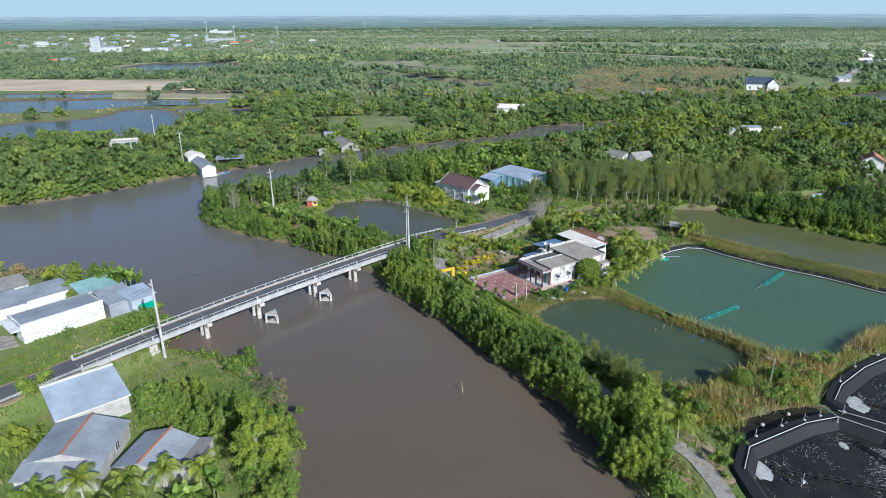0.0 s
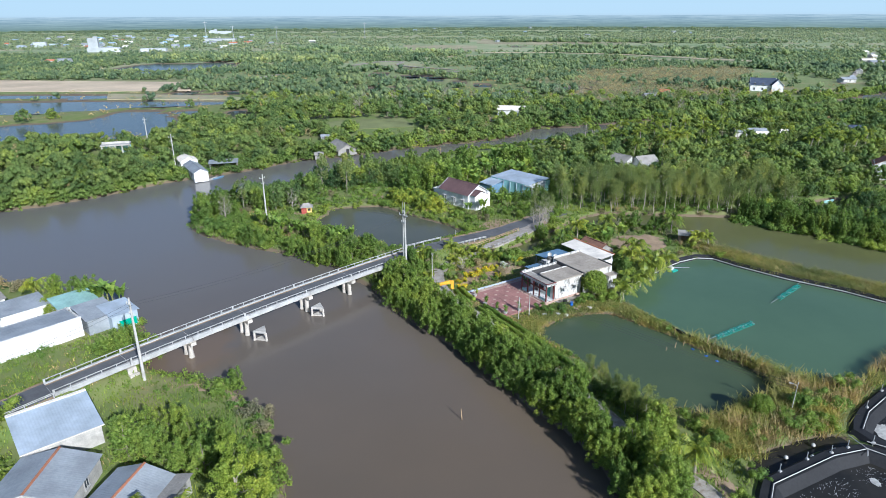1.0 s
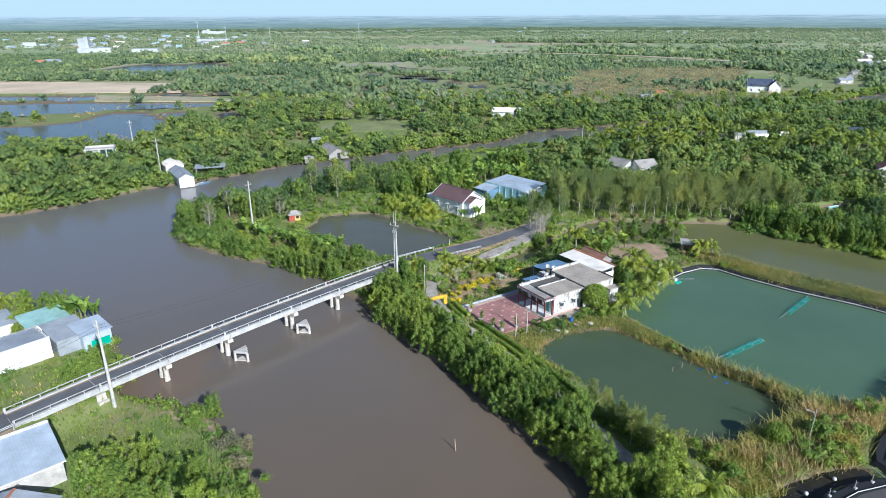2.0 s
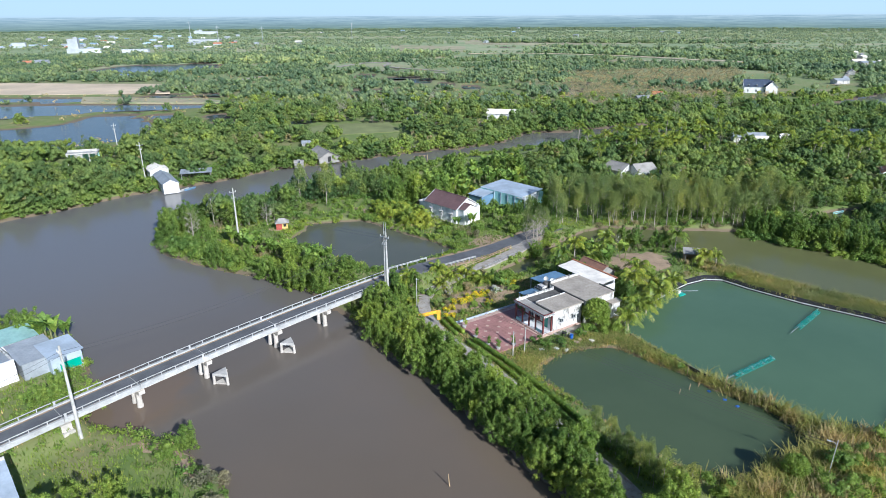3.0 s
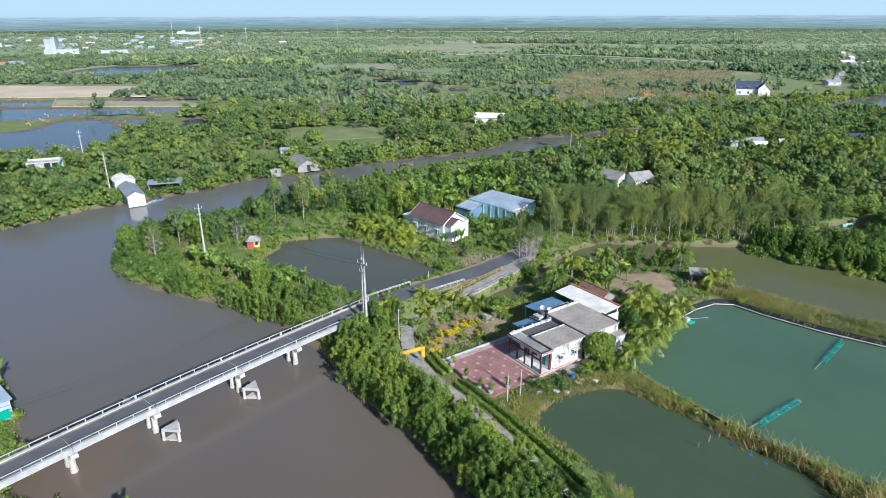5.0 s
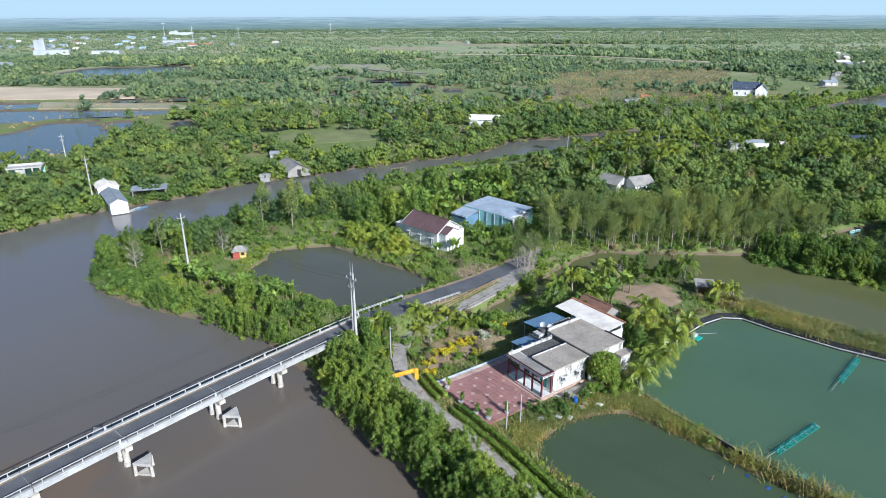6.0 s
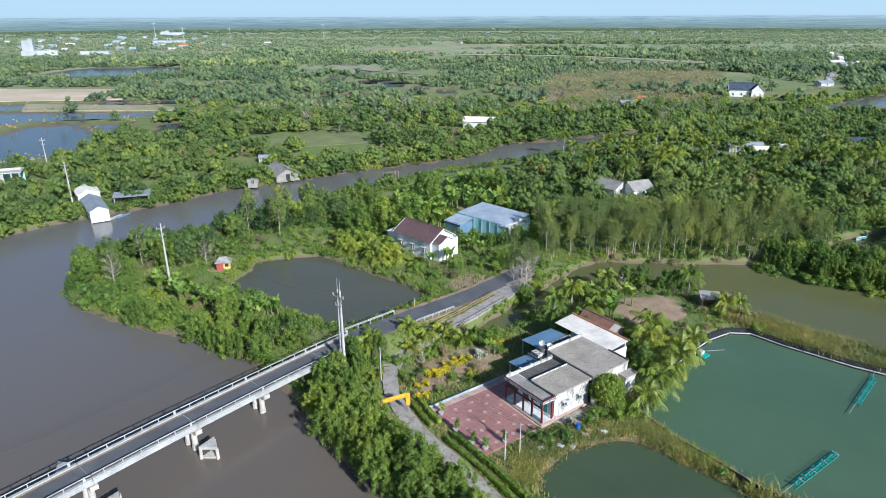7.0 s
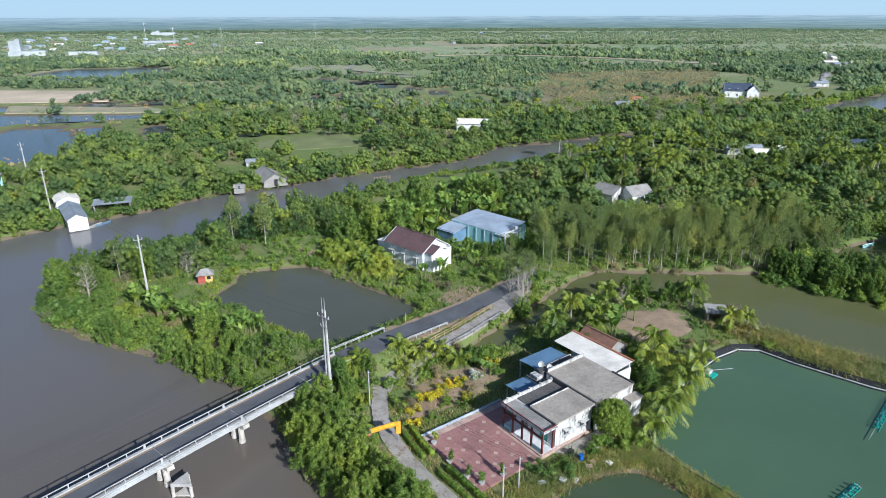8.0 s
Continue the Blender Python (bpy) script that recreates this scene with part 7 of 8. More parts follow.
# turquoise house with the long blue roof
br = math.atan2(-11.6, 10.1)
bh = thing("long_house", "long turquoise house with a pale blue flat roof and white porch", "house", (23.6, 185.6, 1.1), br)
bh.scale = (1, 1, 0.84)
part("wall", Geo().box((0, -2.6, 1.95), (15.2, 0.2, 4.5)), M_TURQ, bh)
part("wall", Geo().box((0, 6.2, 2.0), (15.2, 0.2, 4.6)), M_TURQ, bh)
part("wall", Geo().box((-7.5, 1.8, 1.8), (0.2, 8.6, 4.2)), M_TURQ, bh)
part("wall", Geo().box((5.4, 1.8, 1.8), (0.2, 8.6, 4.2)), M_WHITEWALL, bh)
part("roof_sheet", Geo().ribbed((-7.8, -2.7, 4.26), (7.4, -2.7, 4.26), (7.4, 6.6, 5.0), (-7.8, 6.6, 5.0), 30, 0.014), M_TINLIGHT, bh, "pale blue tin roof")
for i in range(6):
    part("pilaster", Geo().box((-7.3 + i * 2.5, -2.77, 2.0), (0.25, 0.14, 4.3)), M_TINLIGHT, bh)
part("porch_slab", Geo().box((7.4, 0, 3.9), (3.0, 5.8, 0.3)), M_WHITEWALL, bh)
for v in (-2.6, -0.9, 0.9, 2.6):
    part("porch_column", Geo().box((8.6, v, 1.8), (0.3, 0.3, 4.0)), M_WHITEWALL, bh)
part("porch_floor", Geo().box((7.2, 0, 0.1), (3.4, 5.6, 0.4)), M_PAVERPALE, bh)
for i in range(12):
    part("baluster", Geo().box((8.75, -2.75 + i * 0.5, 4.4), (0.1, 0.14, 0.7)), M_WHITEWALL, bh)
part("balustrade", Geo().box((8.75, 0, 4.8), (0.2, 5.8, 0.14)), M_WHITEWALL, bh)
door(bh, (5.5, 0.6, 0.3), 1.4, 2.2, 0, M_DARK)
window(bh, (5.5, -1.6, 1.7), 0.9, 1.2, 0)
part("annex_wall", Geo().box((-5.2, -5.0, 1.4), (5.0, 4.4, 3.2)), M_TINBLUE, bh)
part("annex_roof", Geo().ribbed((-8.0, -7.4, 2.9), (-2.4, -7.4, 2.9), (-2.4, -2.75, 3.8), (-8.0, -2.75, 3.8), 14, 0.014), M_TINLIGHT, bh, "blue annex roof")

# kiosk on the peninsula
kz = land_at(-34.2, 165.4)
ki = thing("kiosk", "tiny yellow and red kiosk with a grey hipped roof", "hut", (-34.2, 165.4, kz), radians(12))
ki.scale = (0.95, 0.95, 0.95)
part("wall", Geo().box((0.7, -0.9, 0.9), (1.4, 0.12, 2.0)).box((1.35, 0, 0.9), (0.12, 1.66, 2.0)), M_FADEDYELLOW, ki, "yellow wall")
part("wall", Geo().box((-0.75, -0.9, 0.9), (1.4, 0.12, 2.0)), M_FADEDRED, ki, "red wall")
part("wall", Geo().box((0, 0.9, 0.9), (2.82, 0.12, 2.0)), M_WOOD, ki)
part("opening", Geo().box((0.7, -0.97, 1.2), (0.7, 0.04, 0.7)), M_DARK, ki)
part("roof", Geo().add([(-1.8, -1.4, 1.85), (1.8, -1.4, 1.85), (1.8, 1.4, 1.85), (-1.8, 1.4, 1.85), (-0.7, 0, 2.9), (0.7, 0, 2.9)], [(0, 1, 5, 4), (2, 3, 4, 5), (1, 2, 5), (3, 0, 4), (3, 2, 1, 0)]), M_FIBRE, ki)

# far bank
gable_house("river_shed", "long white boathouse shed with a grey roof at the river", -79.0, 209.0, radians(122), 15.0, 4.4, 2.8, 1.1, M_WHITEWALL, M_TIN, 0.3, 2, z=0.5, category="shed")
gable_house("river_shed", "white-roofed rear wing of the boathouse shed", -86.5, 221.5, radians(122), 7.0, 5.6, 3.0, 1.2, M_WHITEWALL, M_TINWHITE, 0.3, 1, z=0.7, category="shed")
lean_shed("boat_store", "low dark tin store on the far bank", -72.5, 217.5, radians(15), 9.0, 4.5, 2.4, 2.8, M_FIBRE, M_TIN, open_sides=("s",))
tagged(part("ground_sand_yard", Geo().prism([(-75, 211.5), (-67.5, 217.5), (-66.5, 221), (-74, 219)], 0.2, 1.12), M_SAND), "pale sand heap on the river bank", "ground", kind="structure")
fh = thing("frame_house", "unfinished pale green concrete frame house", "house", (-121, 243, 1.0), radians(20))
part("slab", Geo().box((0, 0, 3.9), (10, 7, 0.4)).box((0, 0, 4.4), (9.4, 0.3, 0.8)), M_CONCRETE, fh)
part("wall", Geo().box((0, 3.2, 1.9), (9.4, 0.2, 3.6)), M_TURQ, fh)
for i in range(5):
    part("column", Geo().box((-4.5 + i * 2.25, -3.2, 1.9), (0.4, 0.4, 3.8)), M_CONCRETE, fh)
part("wall", Geo().box((-1.1, -3.0, 1.7), (2.0, 0.15, 3.4)), M_CONCRETE, fh)
gable_house("bank_house", "old house with a weathered fibre-cement gable roof at the river", -36, 245.5, radians(-62), 12, 7.5, 1.9, 2.0, M_FIBRE, M_FIBRE, 0.6, 1, z=0.9)
gable_house("fish_hut", "small pale hut on stilts by the river", -43.0, 234.6, radians(10), 3.0, 2.4, 1.5, 0.6, M_FIBRE, M_FIBRE, 0.2, 1, z=0.8, category="hut")
gable_house("field_house", "white farmhouse with a pale tin roof among trees", 40, 336, radians(-15), 14, 8, 3.2, 1.6, M_WHITEWALL, M_TINWHITE, 0.5, 3)
gable_house("field_house", "low pale shed beside fish ponds", -46, 268, radians(5), 3.6, 3, 1.9, 0.7, M_OLDWALL, M_TIN, 0.3, 1)
gable_house("large_house", "large white house with a dark blue steep roof", 222, 441, radians(-20), 15, 9, 4.4, 4.0, M_WHITEWALL, M_TILENAVY, 0.5, 3, trim=M_WHITEWALL, floors=2)
gable_house("large_house", "white front wing with a dark blue gable", 229.5, 435.5, radians(70), 8, 7, 4.4, 3.4, M_WHITEWALL, M_TILENAVY, 0.5, 2, trim=M_WHITEWALL)
gable_house("farm_house", "house with grey fibre-cement roof among trees", 63.3, 216, radians(-55), 8, 6, 2.6, 1.8, M_OLDWALL, M_FIBRE, 0.4, 1)
gable_house("farm_house", "house with grey fibre-cement roof beside a clearing", 70.5, 213.5, radians(20), 7, 6, 2.6, 1.8, M_WHITEWALL, M_FIBRE, 0.4, 1)
lean_shed("farm_shed", "low farm shed with rusty roof in the trees", 82, 217, radians(5), 8, 4, 2.2, 2.8, M_OLDWALL, M_TILEBROWN)
soil_patch("ground_bare_10", [(72, 203), (100, 196), (104, 201), (90, 207), (74, 210)], M_SOIL, "bare pinkish farm track in the wood", step=1.2)
for x, y, rz, L, W, rf, lb in ((134, 272, -12, 12, 5, M_TIN, "farm house with a grey zinc roof"), (137, 263, -8, 9, 5, M_TINWHITE, "white-walled house with a pale sheet roof"), (147, 268, 10, 4, 3, M_TINWHITE, "small pale outbuilding in a farmyard"),
                              (175, 282, -5, 10, 5, M_TIN, "long farm house with a zinc roof"), (185, 277, -10, 10, 6, M_TILENAVY, "house with a dark blue sheet roof"), (166, 270, 0, 5, 4, M_TILEORANGE, "small outbuilding with a red roof")):
    gable_house("farm_house", lb, x, y, radians(rz), L, W, 2.3, 1.3, M_OLDWALL, rf, 0.5, 2)
gable_house("town_house", "two-storey house with an orange tiled roof by the canal", 142, 199, radians(60), 7, 6, 4.6, 1.8, M_WHITEWALL, M_TILEORANGE, 0.5, 2, floors=2)

# west bank: warehouse, annexes and sheds
wh = thing("warehouse", "long white flat-roofed warehouse with plain walls", "warehouse", (-64.2, 95.6, 0.9), math.atan2(9.0, 8.1))
wh.scale = (1, 1, 0.74)
part("wall", Geo().box((0, -3.2, 2.2), (12.4, 0.25, 4.9)), M_WHITEWALL, wh, "bright white long wall")
part("wall", Geo().box((0, 3.2, 1.9), (12.4, 0.25, 4.3)), M_OLDWALL, wh)
part("wall", Geo().box((6.1, 0, 2.1), (0.25, 6.1, 4.7)), M_OLDWALL, wh)
part("wall", Geo().box((-6.1, -1.4, 2.1), (0.25, 3.3, 4.7)), M_WHITEWALL, wh)
part("wall", Geo().box((-6.1, 2.0, 3.8), (0.25, 2.4, 1.3)), M_WHITEWALL, wh)
part("roof_sheet", Geo().ribbed((-6.4, -3.0, 4.35), (6.4, -3.0, 4.35), (6.4, 3.5, 4.0), (-6.4, 3.5, 4.0), 30, 0.014), M_TIN, wh)
part("front_canopy", Geo().box((-6.9, 0, 3.5), (1.5, 6.4, 0.2)), M_WHITEWALL, wh)
part("coping", Geo().box((0, -3.2, 4.7), (12.5, 0.35, 0.12)), M_WHITEWALL, wh)
for i in range(4):
    part("pilaster", Geo().box((-5.9 + i * 3.9, -3.37, 2.2), (0.25, 0.1, 4.8)), M_WHITEWALL, wh)
lean_shed("tin_annex", "lean-to with a rust-streaked zinc roof", -57.2, 101.6, math.atan2(9.0, 8.1), 4.8, 6.0, 2.6, 3.2, M_TIN, M_TIN)
lean_shed("tin_annex", "new zinc-roofed annex with a green front panel", -53.8, 102.4, math.atan2(9.0, 8.1), 4.2, 5.0, 2.7, 3.1, M_TINLIGHT, M_TINLIGHT, open_sides=("e",))
tagged(part("green_panel", Geo().box((-51.6, 100.9, 1.9), (2.8, 0.06, 1.3), math.atan2(9.0, 8.1)), M_GREENWALL), "bright green tin wall panel of the annex", "wall panel")
lean_shed("tin_house", "house with turquoise sheet roof among bananas", -63.5, 106.3, math.atan2(9.0, 8.1), 6, 4.5, 2.6, 3.1, M_WHITEWALL, M_PALETURQ)
lean_shed("tin_house", "low house with a grey zinc roof", -71.5, 103.5, math.atan2(9.0, 8.1), 8, 5, 2.6, 3.1, M_WHITEWALL, M_TIN)
lean_shed("tin_house", "white house with a grey zinc roof", -76, 98, math.atan2(9.0, 8.1), 7, 6, 2.8, 3.4, M_WHITEWALL, M_TIN)
lean_shed("tin_house", "low house with a dark zinc roof", -80, 106, math.atan2(9.0, 8.1), 7, 5, 2.6, 3.1, M_OLDWALL, M_FIBRE)
tagged(part("ground_yard", Geo().prism([(-72, 85), (-66.5, 88.2), (-69.5, 91.5), (-76, 91)], 0.6, 1.2), M_PATH), "pale dusty yard in front of the warehouse", "ground", kind="structure")
lean_shed("zinc_shed", "large shed with a smooth zinc lean-to roof", -45.9, 70.1, math.atan2(5.8, 6.6), 8.2, 6.9, 2.7, 3.9, M_CONCRETE, M_TINLIGHT, ribs=0.3, cap=M_TINWHITE)
gable_house("zinc_house", "zinc-roofed house with an orange ridge", -42.2, 61.2, radians(93), 7.0, 8.4, 2.3, 1.1, M_CONCRETE, M_TIN, 0.3, 1, ridge_mat=M_TILEORANGE, ribs=0.3)
lean_shed("zinc_porch", "low zinc porch roof before the house", -42.0, 56.6, radians(3), 8.6, 2.6, 1.9, 2.3, M_CONCRETE, M_TIN, open_sides=("n",), ribs=0.3)
gable_house("zinc_house", "small zinc-roofed house with an orange ridge", -32.4, 59.3, radians(80), 6.0, 6.4, 2.2, 1.0, M_CONCRETE, M_TIN, 0.3, 1, ridge_mat=M_TILEORANGE, ribs=0.3)
lean_shed("zinc_porch", "side roof of old dark fibre-cement sheets", -28.4, 59.2, radians(-100), 5.0, 2.6, 1.8, 2.3, M_CONCRETE, M_FIBRE, open_sides=("s",), ribs=0.4)


# ---- pond fittings ----
def aerator(ax, ay, bx, by, n):
    ob = thing("paddle_aerator", "long row of teal paddle wheels floating on the pond", "aerator", (ax, ay, 0.45), math.atan2(by - ay, bx - ax), "pond aerators")
    L = math.hypot(bx - ax, by - ay)
    part("shaft", Geo().rod((-3.2, 0, 0.3), (L, 0, 0.3), 0.035, 0.035, 6), M_STEEL, ob)
    for side in (-0.7, 0.7):
        part("float_rail", Geo().rod((-0.2, side * 0.62, 0.05), (L, side * 0.62, 0.05), 0.045, 0.045, 6), M_TEAL, ob)
    for i in range(n):
        u = (i + 0.5) / n * L
        star = [(math.cos(k * math.pi / 8 + i) * r, 0.3 + math.sin(k * math.pi / 8 + i) * r) for k, r in enumerate((0.34, 0.36, 0.1, 0.1) * 4)]
        n16 = len(star)
        vs = [(u - 0.11, *q) for q in star] + [(u + 0.11, *q) for q in star]
        g = Geo().add(vs, [tuple(range(n16 - 1, -1, -1)), tuple(range(n16, 2 * n16))] + [(k, (k + 1) % n16, n16 + (k + 1) % n16, n16 + k) for k in range(n16)])
        part("paddle_wheel", g, M_TEAL, ob)
        part("float", Geo().box((u + L / n / 2, 0, 0.12), (0.12, 0.8, 0.12)), M_PVC if i % 3 == 1 else M_TEAL, ob)
    return ob


aerator(45.6, 96.2, 54.0, 101.2, 11)
aerator(63.3, 110.6, 70.3, 116.6, 10)
aerator(72.5, 119.0, 74.0, 120.5, 2)
pu = thing("pond_pump", "white and teal pump unit at the pond edge", "pump", (48.6, 125.2, 0.5), 0.6)
part("housing", Geo().box((0, 0, 0.35), (0.9, 0.7, 0.6)), M_PVC, pu)
part("float", Geo().box((0, -0.5, 0.05), (1.6, 1.2, 0.25)), M_TEAL, pu)
part("boom", Geo().rod((0.4, 0, 0.4), (4.0, -1.6, 0.1), 0.045, 0.045, 6), M_STEEL, pu)
for x, y, h in ((44.3, 93.5, 1.6), (42.6, 92.6, 2.3), (39.2, 97.3, 1.4), (52.6, 82.9, 1.2), (46.5, 75.0, 4.6), (38.0, 93.5, 1.0), (39.6, 94.2, 0.9), (36.2, 92.5, 0.8)):
    zz = max(land_at(x, y), 0.2) - 0.3
    tagged(part("stake", Geo().rod((x, y, zz), (x + 0.12, y, zz + h + 0.3), 0.06, 0.05, 6), M_WOOD if h < 3 else M_POLE), "thin weathered stake at the pond", "stake", "pond stakes")
tagged(part("stake", Geo().rod((3.5, 75.5, -1), (3.3, 75.7, 1.6), 0.06, 0.05, 6), M_WOOD), "lone weathered stake standing in the river", "stake", "pond stakes")
for i, (x, y, m) in enumerate(((46.7, 92.3, M_TEAL), (48.3, 90.3, M_PVC), (49.8, 88.4, M_TEAL), (40.6, 92.9, M_BLUE), (41.9, 90.8, M_BLUE), (42.9, 89.2, M_BLUE), (50.9, 86.6, M_TEAL))):
    fl = thing("pond_float", "small plastic float by the bund", "float", (x, y, 0.45 if m != M_BLUE else 0.3), i * 0.7, "pond floats")
    fl.scale = (0.62, 0.62, 0.62) if m == M_BLUE else (0.85, 0.85, 0.85)
    part("pontoon", Geo().rod((-0.4, -0.2, 0.05), (0.4, -0.2, 0.05), 0.1, 0.1, 8), m, fl)
    part("pontoon", Geo().rod((-0.4, 0.2, 0.05), (0.4, 0.2, 0.05), 0.1, 0.1, 8), m, fl)
    part("bar", Geo().box((0, 0, 0.16), (0.12, 0.5, 0.06)), m, fl)


def offset_poly(poly, k):
    n = len(poly)
    area = sum(poly[i][0] * poly[(i + 1) % n][1] - poly[(i + 1) % n][0] * poly[i][1] for i in range(n))
    sg = 1 if area > 0 else -1
    out = []
    for i in range(n):
        a, b, c = Vector(poly[i - 1]), Vector(poly[i]), Vector(poly[(i + 1) % n])
        e = ((b - a).normalized() + (c - b).normalized()).normalized()
        out.append(b + Vector((e.y, -e.x)) * sg * k)
    return out


def bank_ring(name, poly, prof, mat, label, close=True):
    """A lining laid over a pond's bank: prof lists (offset, height) from the water outwards."""
    P = [v for a in range(len(poly)) for v in [Vector(poly[a]).lerp(Vector(poly[(a + 1) % len(poly)]), t / 4) for t in range(4)]]
    P = [(p.x, p.y) for p in P]
    n = len(P)
    vs = []
    for k, z in prof:
        vs += [(q.x, q.y, z) for q in offset_poly(P, k)]
    fs = []
    for j in range(len(prof) - 1):
        for i in range(n):
            fs.append((j * n + i, j * n + (i + 1) % n, (j + 1) * n + (i + 1) % n, (j + 1) * n + i))
    return tagged(part(name, Geo().add(vs, fs), mat), label, "pond liner", kind="structure")


bank_ring("trim_liner_big_pond", BIGPOND, [(-0.9, -0.3), (-0.1, 0.52), (0.55, 1.0), (0.95, 1.22), (1.1, 0.7)], M_LINER, "black plastic lining on the pond edge")
bank_ring("trim_liner_edge", BIGPOND, [(0.02, 0.55), (0.0, 0.68), (0.12, 0.74), (0.14, 0.6)], M_PVC, "pale waterline hose along the pond lining")
for nm, pl in (("trim_liner_basin_1", DARK_A), ("trim_liner_basin_2", DARK_B)):
    bank_ring(nm, pl, [(-1.2, -0.4), (0.1, 0.55), (1.0, 1.45), (2.4, 1.5), (3.0, 0.9)], M_LINER, "wrinkled black plastic lining of the shrimp basin")


def pipe(pts, r=0.055, mat=M_PVC, label="pale plastic water pipe along the basin bank"):
    return tagged(part("water_pipe", Geo().path([Vector(p) for p in pts], r, 6), mat), label, "pipe", "basin pipes")


def rim(poly, k, z, i0, i1):
    P = offset_poly(poly, k)
    return [(P[i].x, P[i].y, z) for i in range(i0, i1)]


pipe(rim(DARK_A, 1.3, 1.62, 0, 5))
pipe(rim(DARK_B, 1.3, 1.62, 0, 5))
pipe([(52.0, 68.2, 1.62), (56, 65.5, 1.62), (62, 59, 1.62)])
pipe([(50.5, 69.5, 1.62), (51.2, 66.8, 1.62), (50.4, 65.6, 1.62)])
rf = random.Random(9)
for poly, spots_ in ((DARK_A, ((37.2, 58.4, 1.3), (49.5, 62.5, 0.5))), (DARK_B, ((56.6, 71.2, 1.4),))):
    for x, y, r in spots_:
        pts = [(x + math.cos(a) * r * rf.uniform(0.8, 1.1), y + math.sin(a) * r * 1.5 * rf.uniform(0.8, 1.1)) for a in [i * 0.3142 for i in range(20)]]
        tagged(part("foam_patch", Geo().prism(pts, 0.48, 0.53), M_FOAM), "pale foam gathered in the basin corner", "foam", "basin foam")
fv, fq = [], []
for poly in (DARK_A, DARK_B):
    for i in range(16000):
        x, y = rf.uniform(36, 90), rf.uniform(42, 86)
        if not (poly[0][0] - 4 < x < poly[0][0] + 40) or math.sin(x * 0.9 + y * 0.6) + math.sin(x * 0.31 - y * 0.5) + rf.uniform(-0.8, 0.8) < 0.5 or poly_dist([x], [y], poly)[0] > -0.4:
            continue
        a, l, w = 0.6 + math.sin(x * 0.35) + rf.uniform(-0.5, 0.5), rf.uniform(0.06, 0.5) * rf.random() + 0.05, rf.uniform(0.010, 0.030)
        d, n2 = Vector((math.cos(a), math.sin(a), 0)) * l, Vector((-math.sin(a), math.cos(a), 0)) * w
        k = len(fv)
        c0 = Vector((x, y, 0.515))
        fv += [c0 - d, c0 + n2, c0 + d, c0 - n2]
        fq.append((k, k + 1, k + 2, k + 3))
for i in range(900):
    t, u = rf.random(), rf.random() ** 1.6
    x, y = 54.6 - 1.6 * t - 5.5 * u * (0.4 + 0.6 * t), 61.5 - 6.5 * t + 0.9 * u
    if poly_dist([x], [y], DARK_A)[0] > -0.2:
        continue
    d, n2 = Vector((-0.97, 0.2, 0)) * rf.uniform(0.1, 0.5) * (1.1 - u), Vector((0.2, 0.97, 0)) * rf.uniform(0.012, 0.035)
    k = len(fv)
    c0 = Vector((x, y, 0.518))
    fv += [c0 - d, c0 + n2, c0 + d, c0 - n2]
    fq.append((k, k + 1, k + 2, k + 3))
tagged(new("foam_streaks", fast_mesh("foam_streaks", np.array([tuple(v) for v in fv]), np.array(fq)[:, ::-1], M_FOAM)), "thin foam streaks drifting on the dark basin water", "foam", kind="stuff")
for ax, ay, bx, by in ((38.5, 58.6, 50, 54.5), (51, 63, 54.5, 55.0), (57.5, 71, 68, 66)):
    ln = thing("basin_aerator", "dark paddle shaft with floats across the basin", "aerator", (ax, ay, 0.5), math.atan2(by - ay, bx - ax), "basin aerators")
    L = math.hypot(bx - ax, by - ay)
    part("shaft", Geo().rod((0, 0, 0.25), (L, 0, 0.25), 0.06, 0.06, 6), M_DARK, ln)
    part("bar", Geo().rod((0, 0.5, 0.12), (L, 0.5, 0.12), 0.07, 0.07, 6), M_DARK, ln)
    for i in range(int(L / 1.1)):
        g = Geo()
        for k in range(6):
            m = Matrix.Translation((0.6 + i * 1.1, math.cos(k * 1.05) * 0.22, 0.25 + math.sin(k * 1.05) * 0.22)) @ Matrix.Rotation(k * 1.05, 4, "X")
            g.box(None, (0.22, 0.3, 0.04), m=m)
        part("paddle_wheel", g, M_LINER, ln)
for x, y in ((52.6, 68.0), (46.5, 66.3), (43, 65.2), (38.8, 63.2), (56.5, 75.2), (61, 79.0), (40.2, 55.2), (66.5, 82.2), (49, 67.2)):
    bp = thing("basin_post", "short steel post with a white fitting on the bank", "post", (x, y, 1.3), 0.4, "basin posts")
    part("shaft", Geo().rod((0, 0, -0.5), (0, 0, 1.3), 0.05, 0.05, 6), M_STEEL, bp)
    part("fitting", Geo().box((0.1, 0, 0.2), (0.35, 0.3, 0.3)), M_PVC, bp)
for x, y in ((44.2, 66.0), (41.5, 66.6), (47.6, 67.2), (46.0, 68.8)):
    tagged(part("white_buoy", fast_mesh("white_buoy", ICO_V * 0.28 + np.array([x, y, max(land_at(x, y), 0.5) + 0.2]), None, M_PVC, ICO_F, True), None), "small white float on the bank", "buoy", "basin buoys")

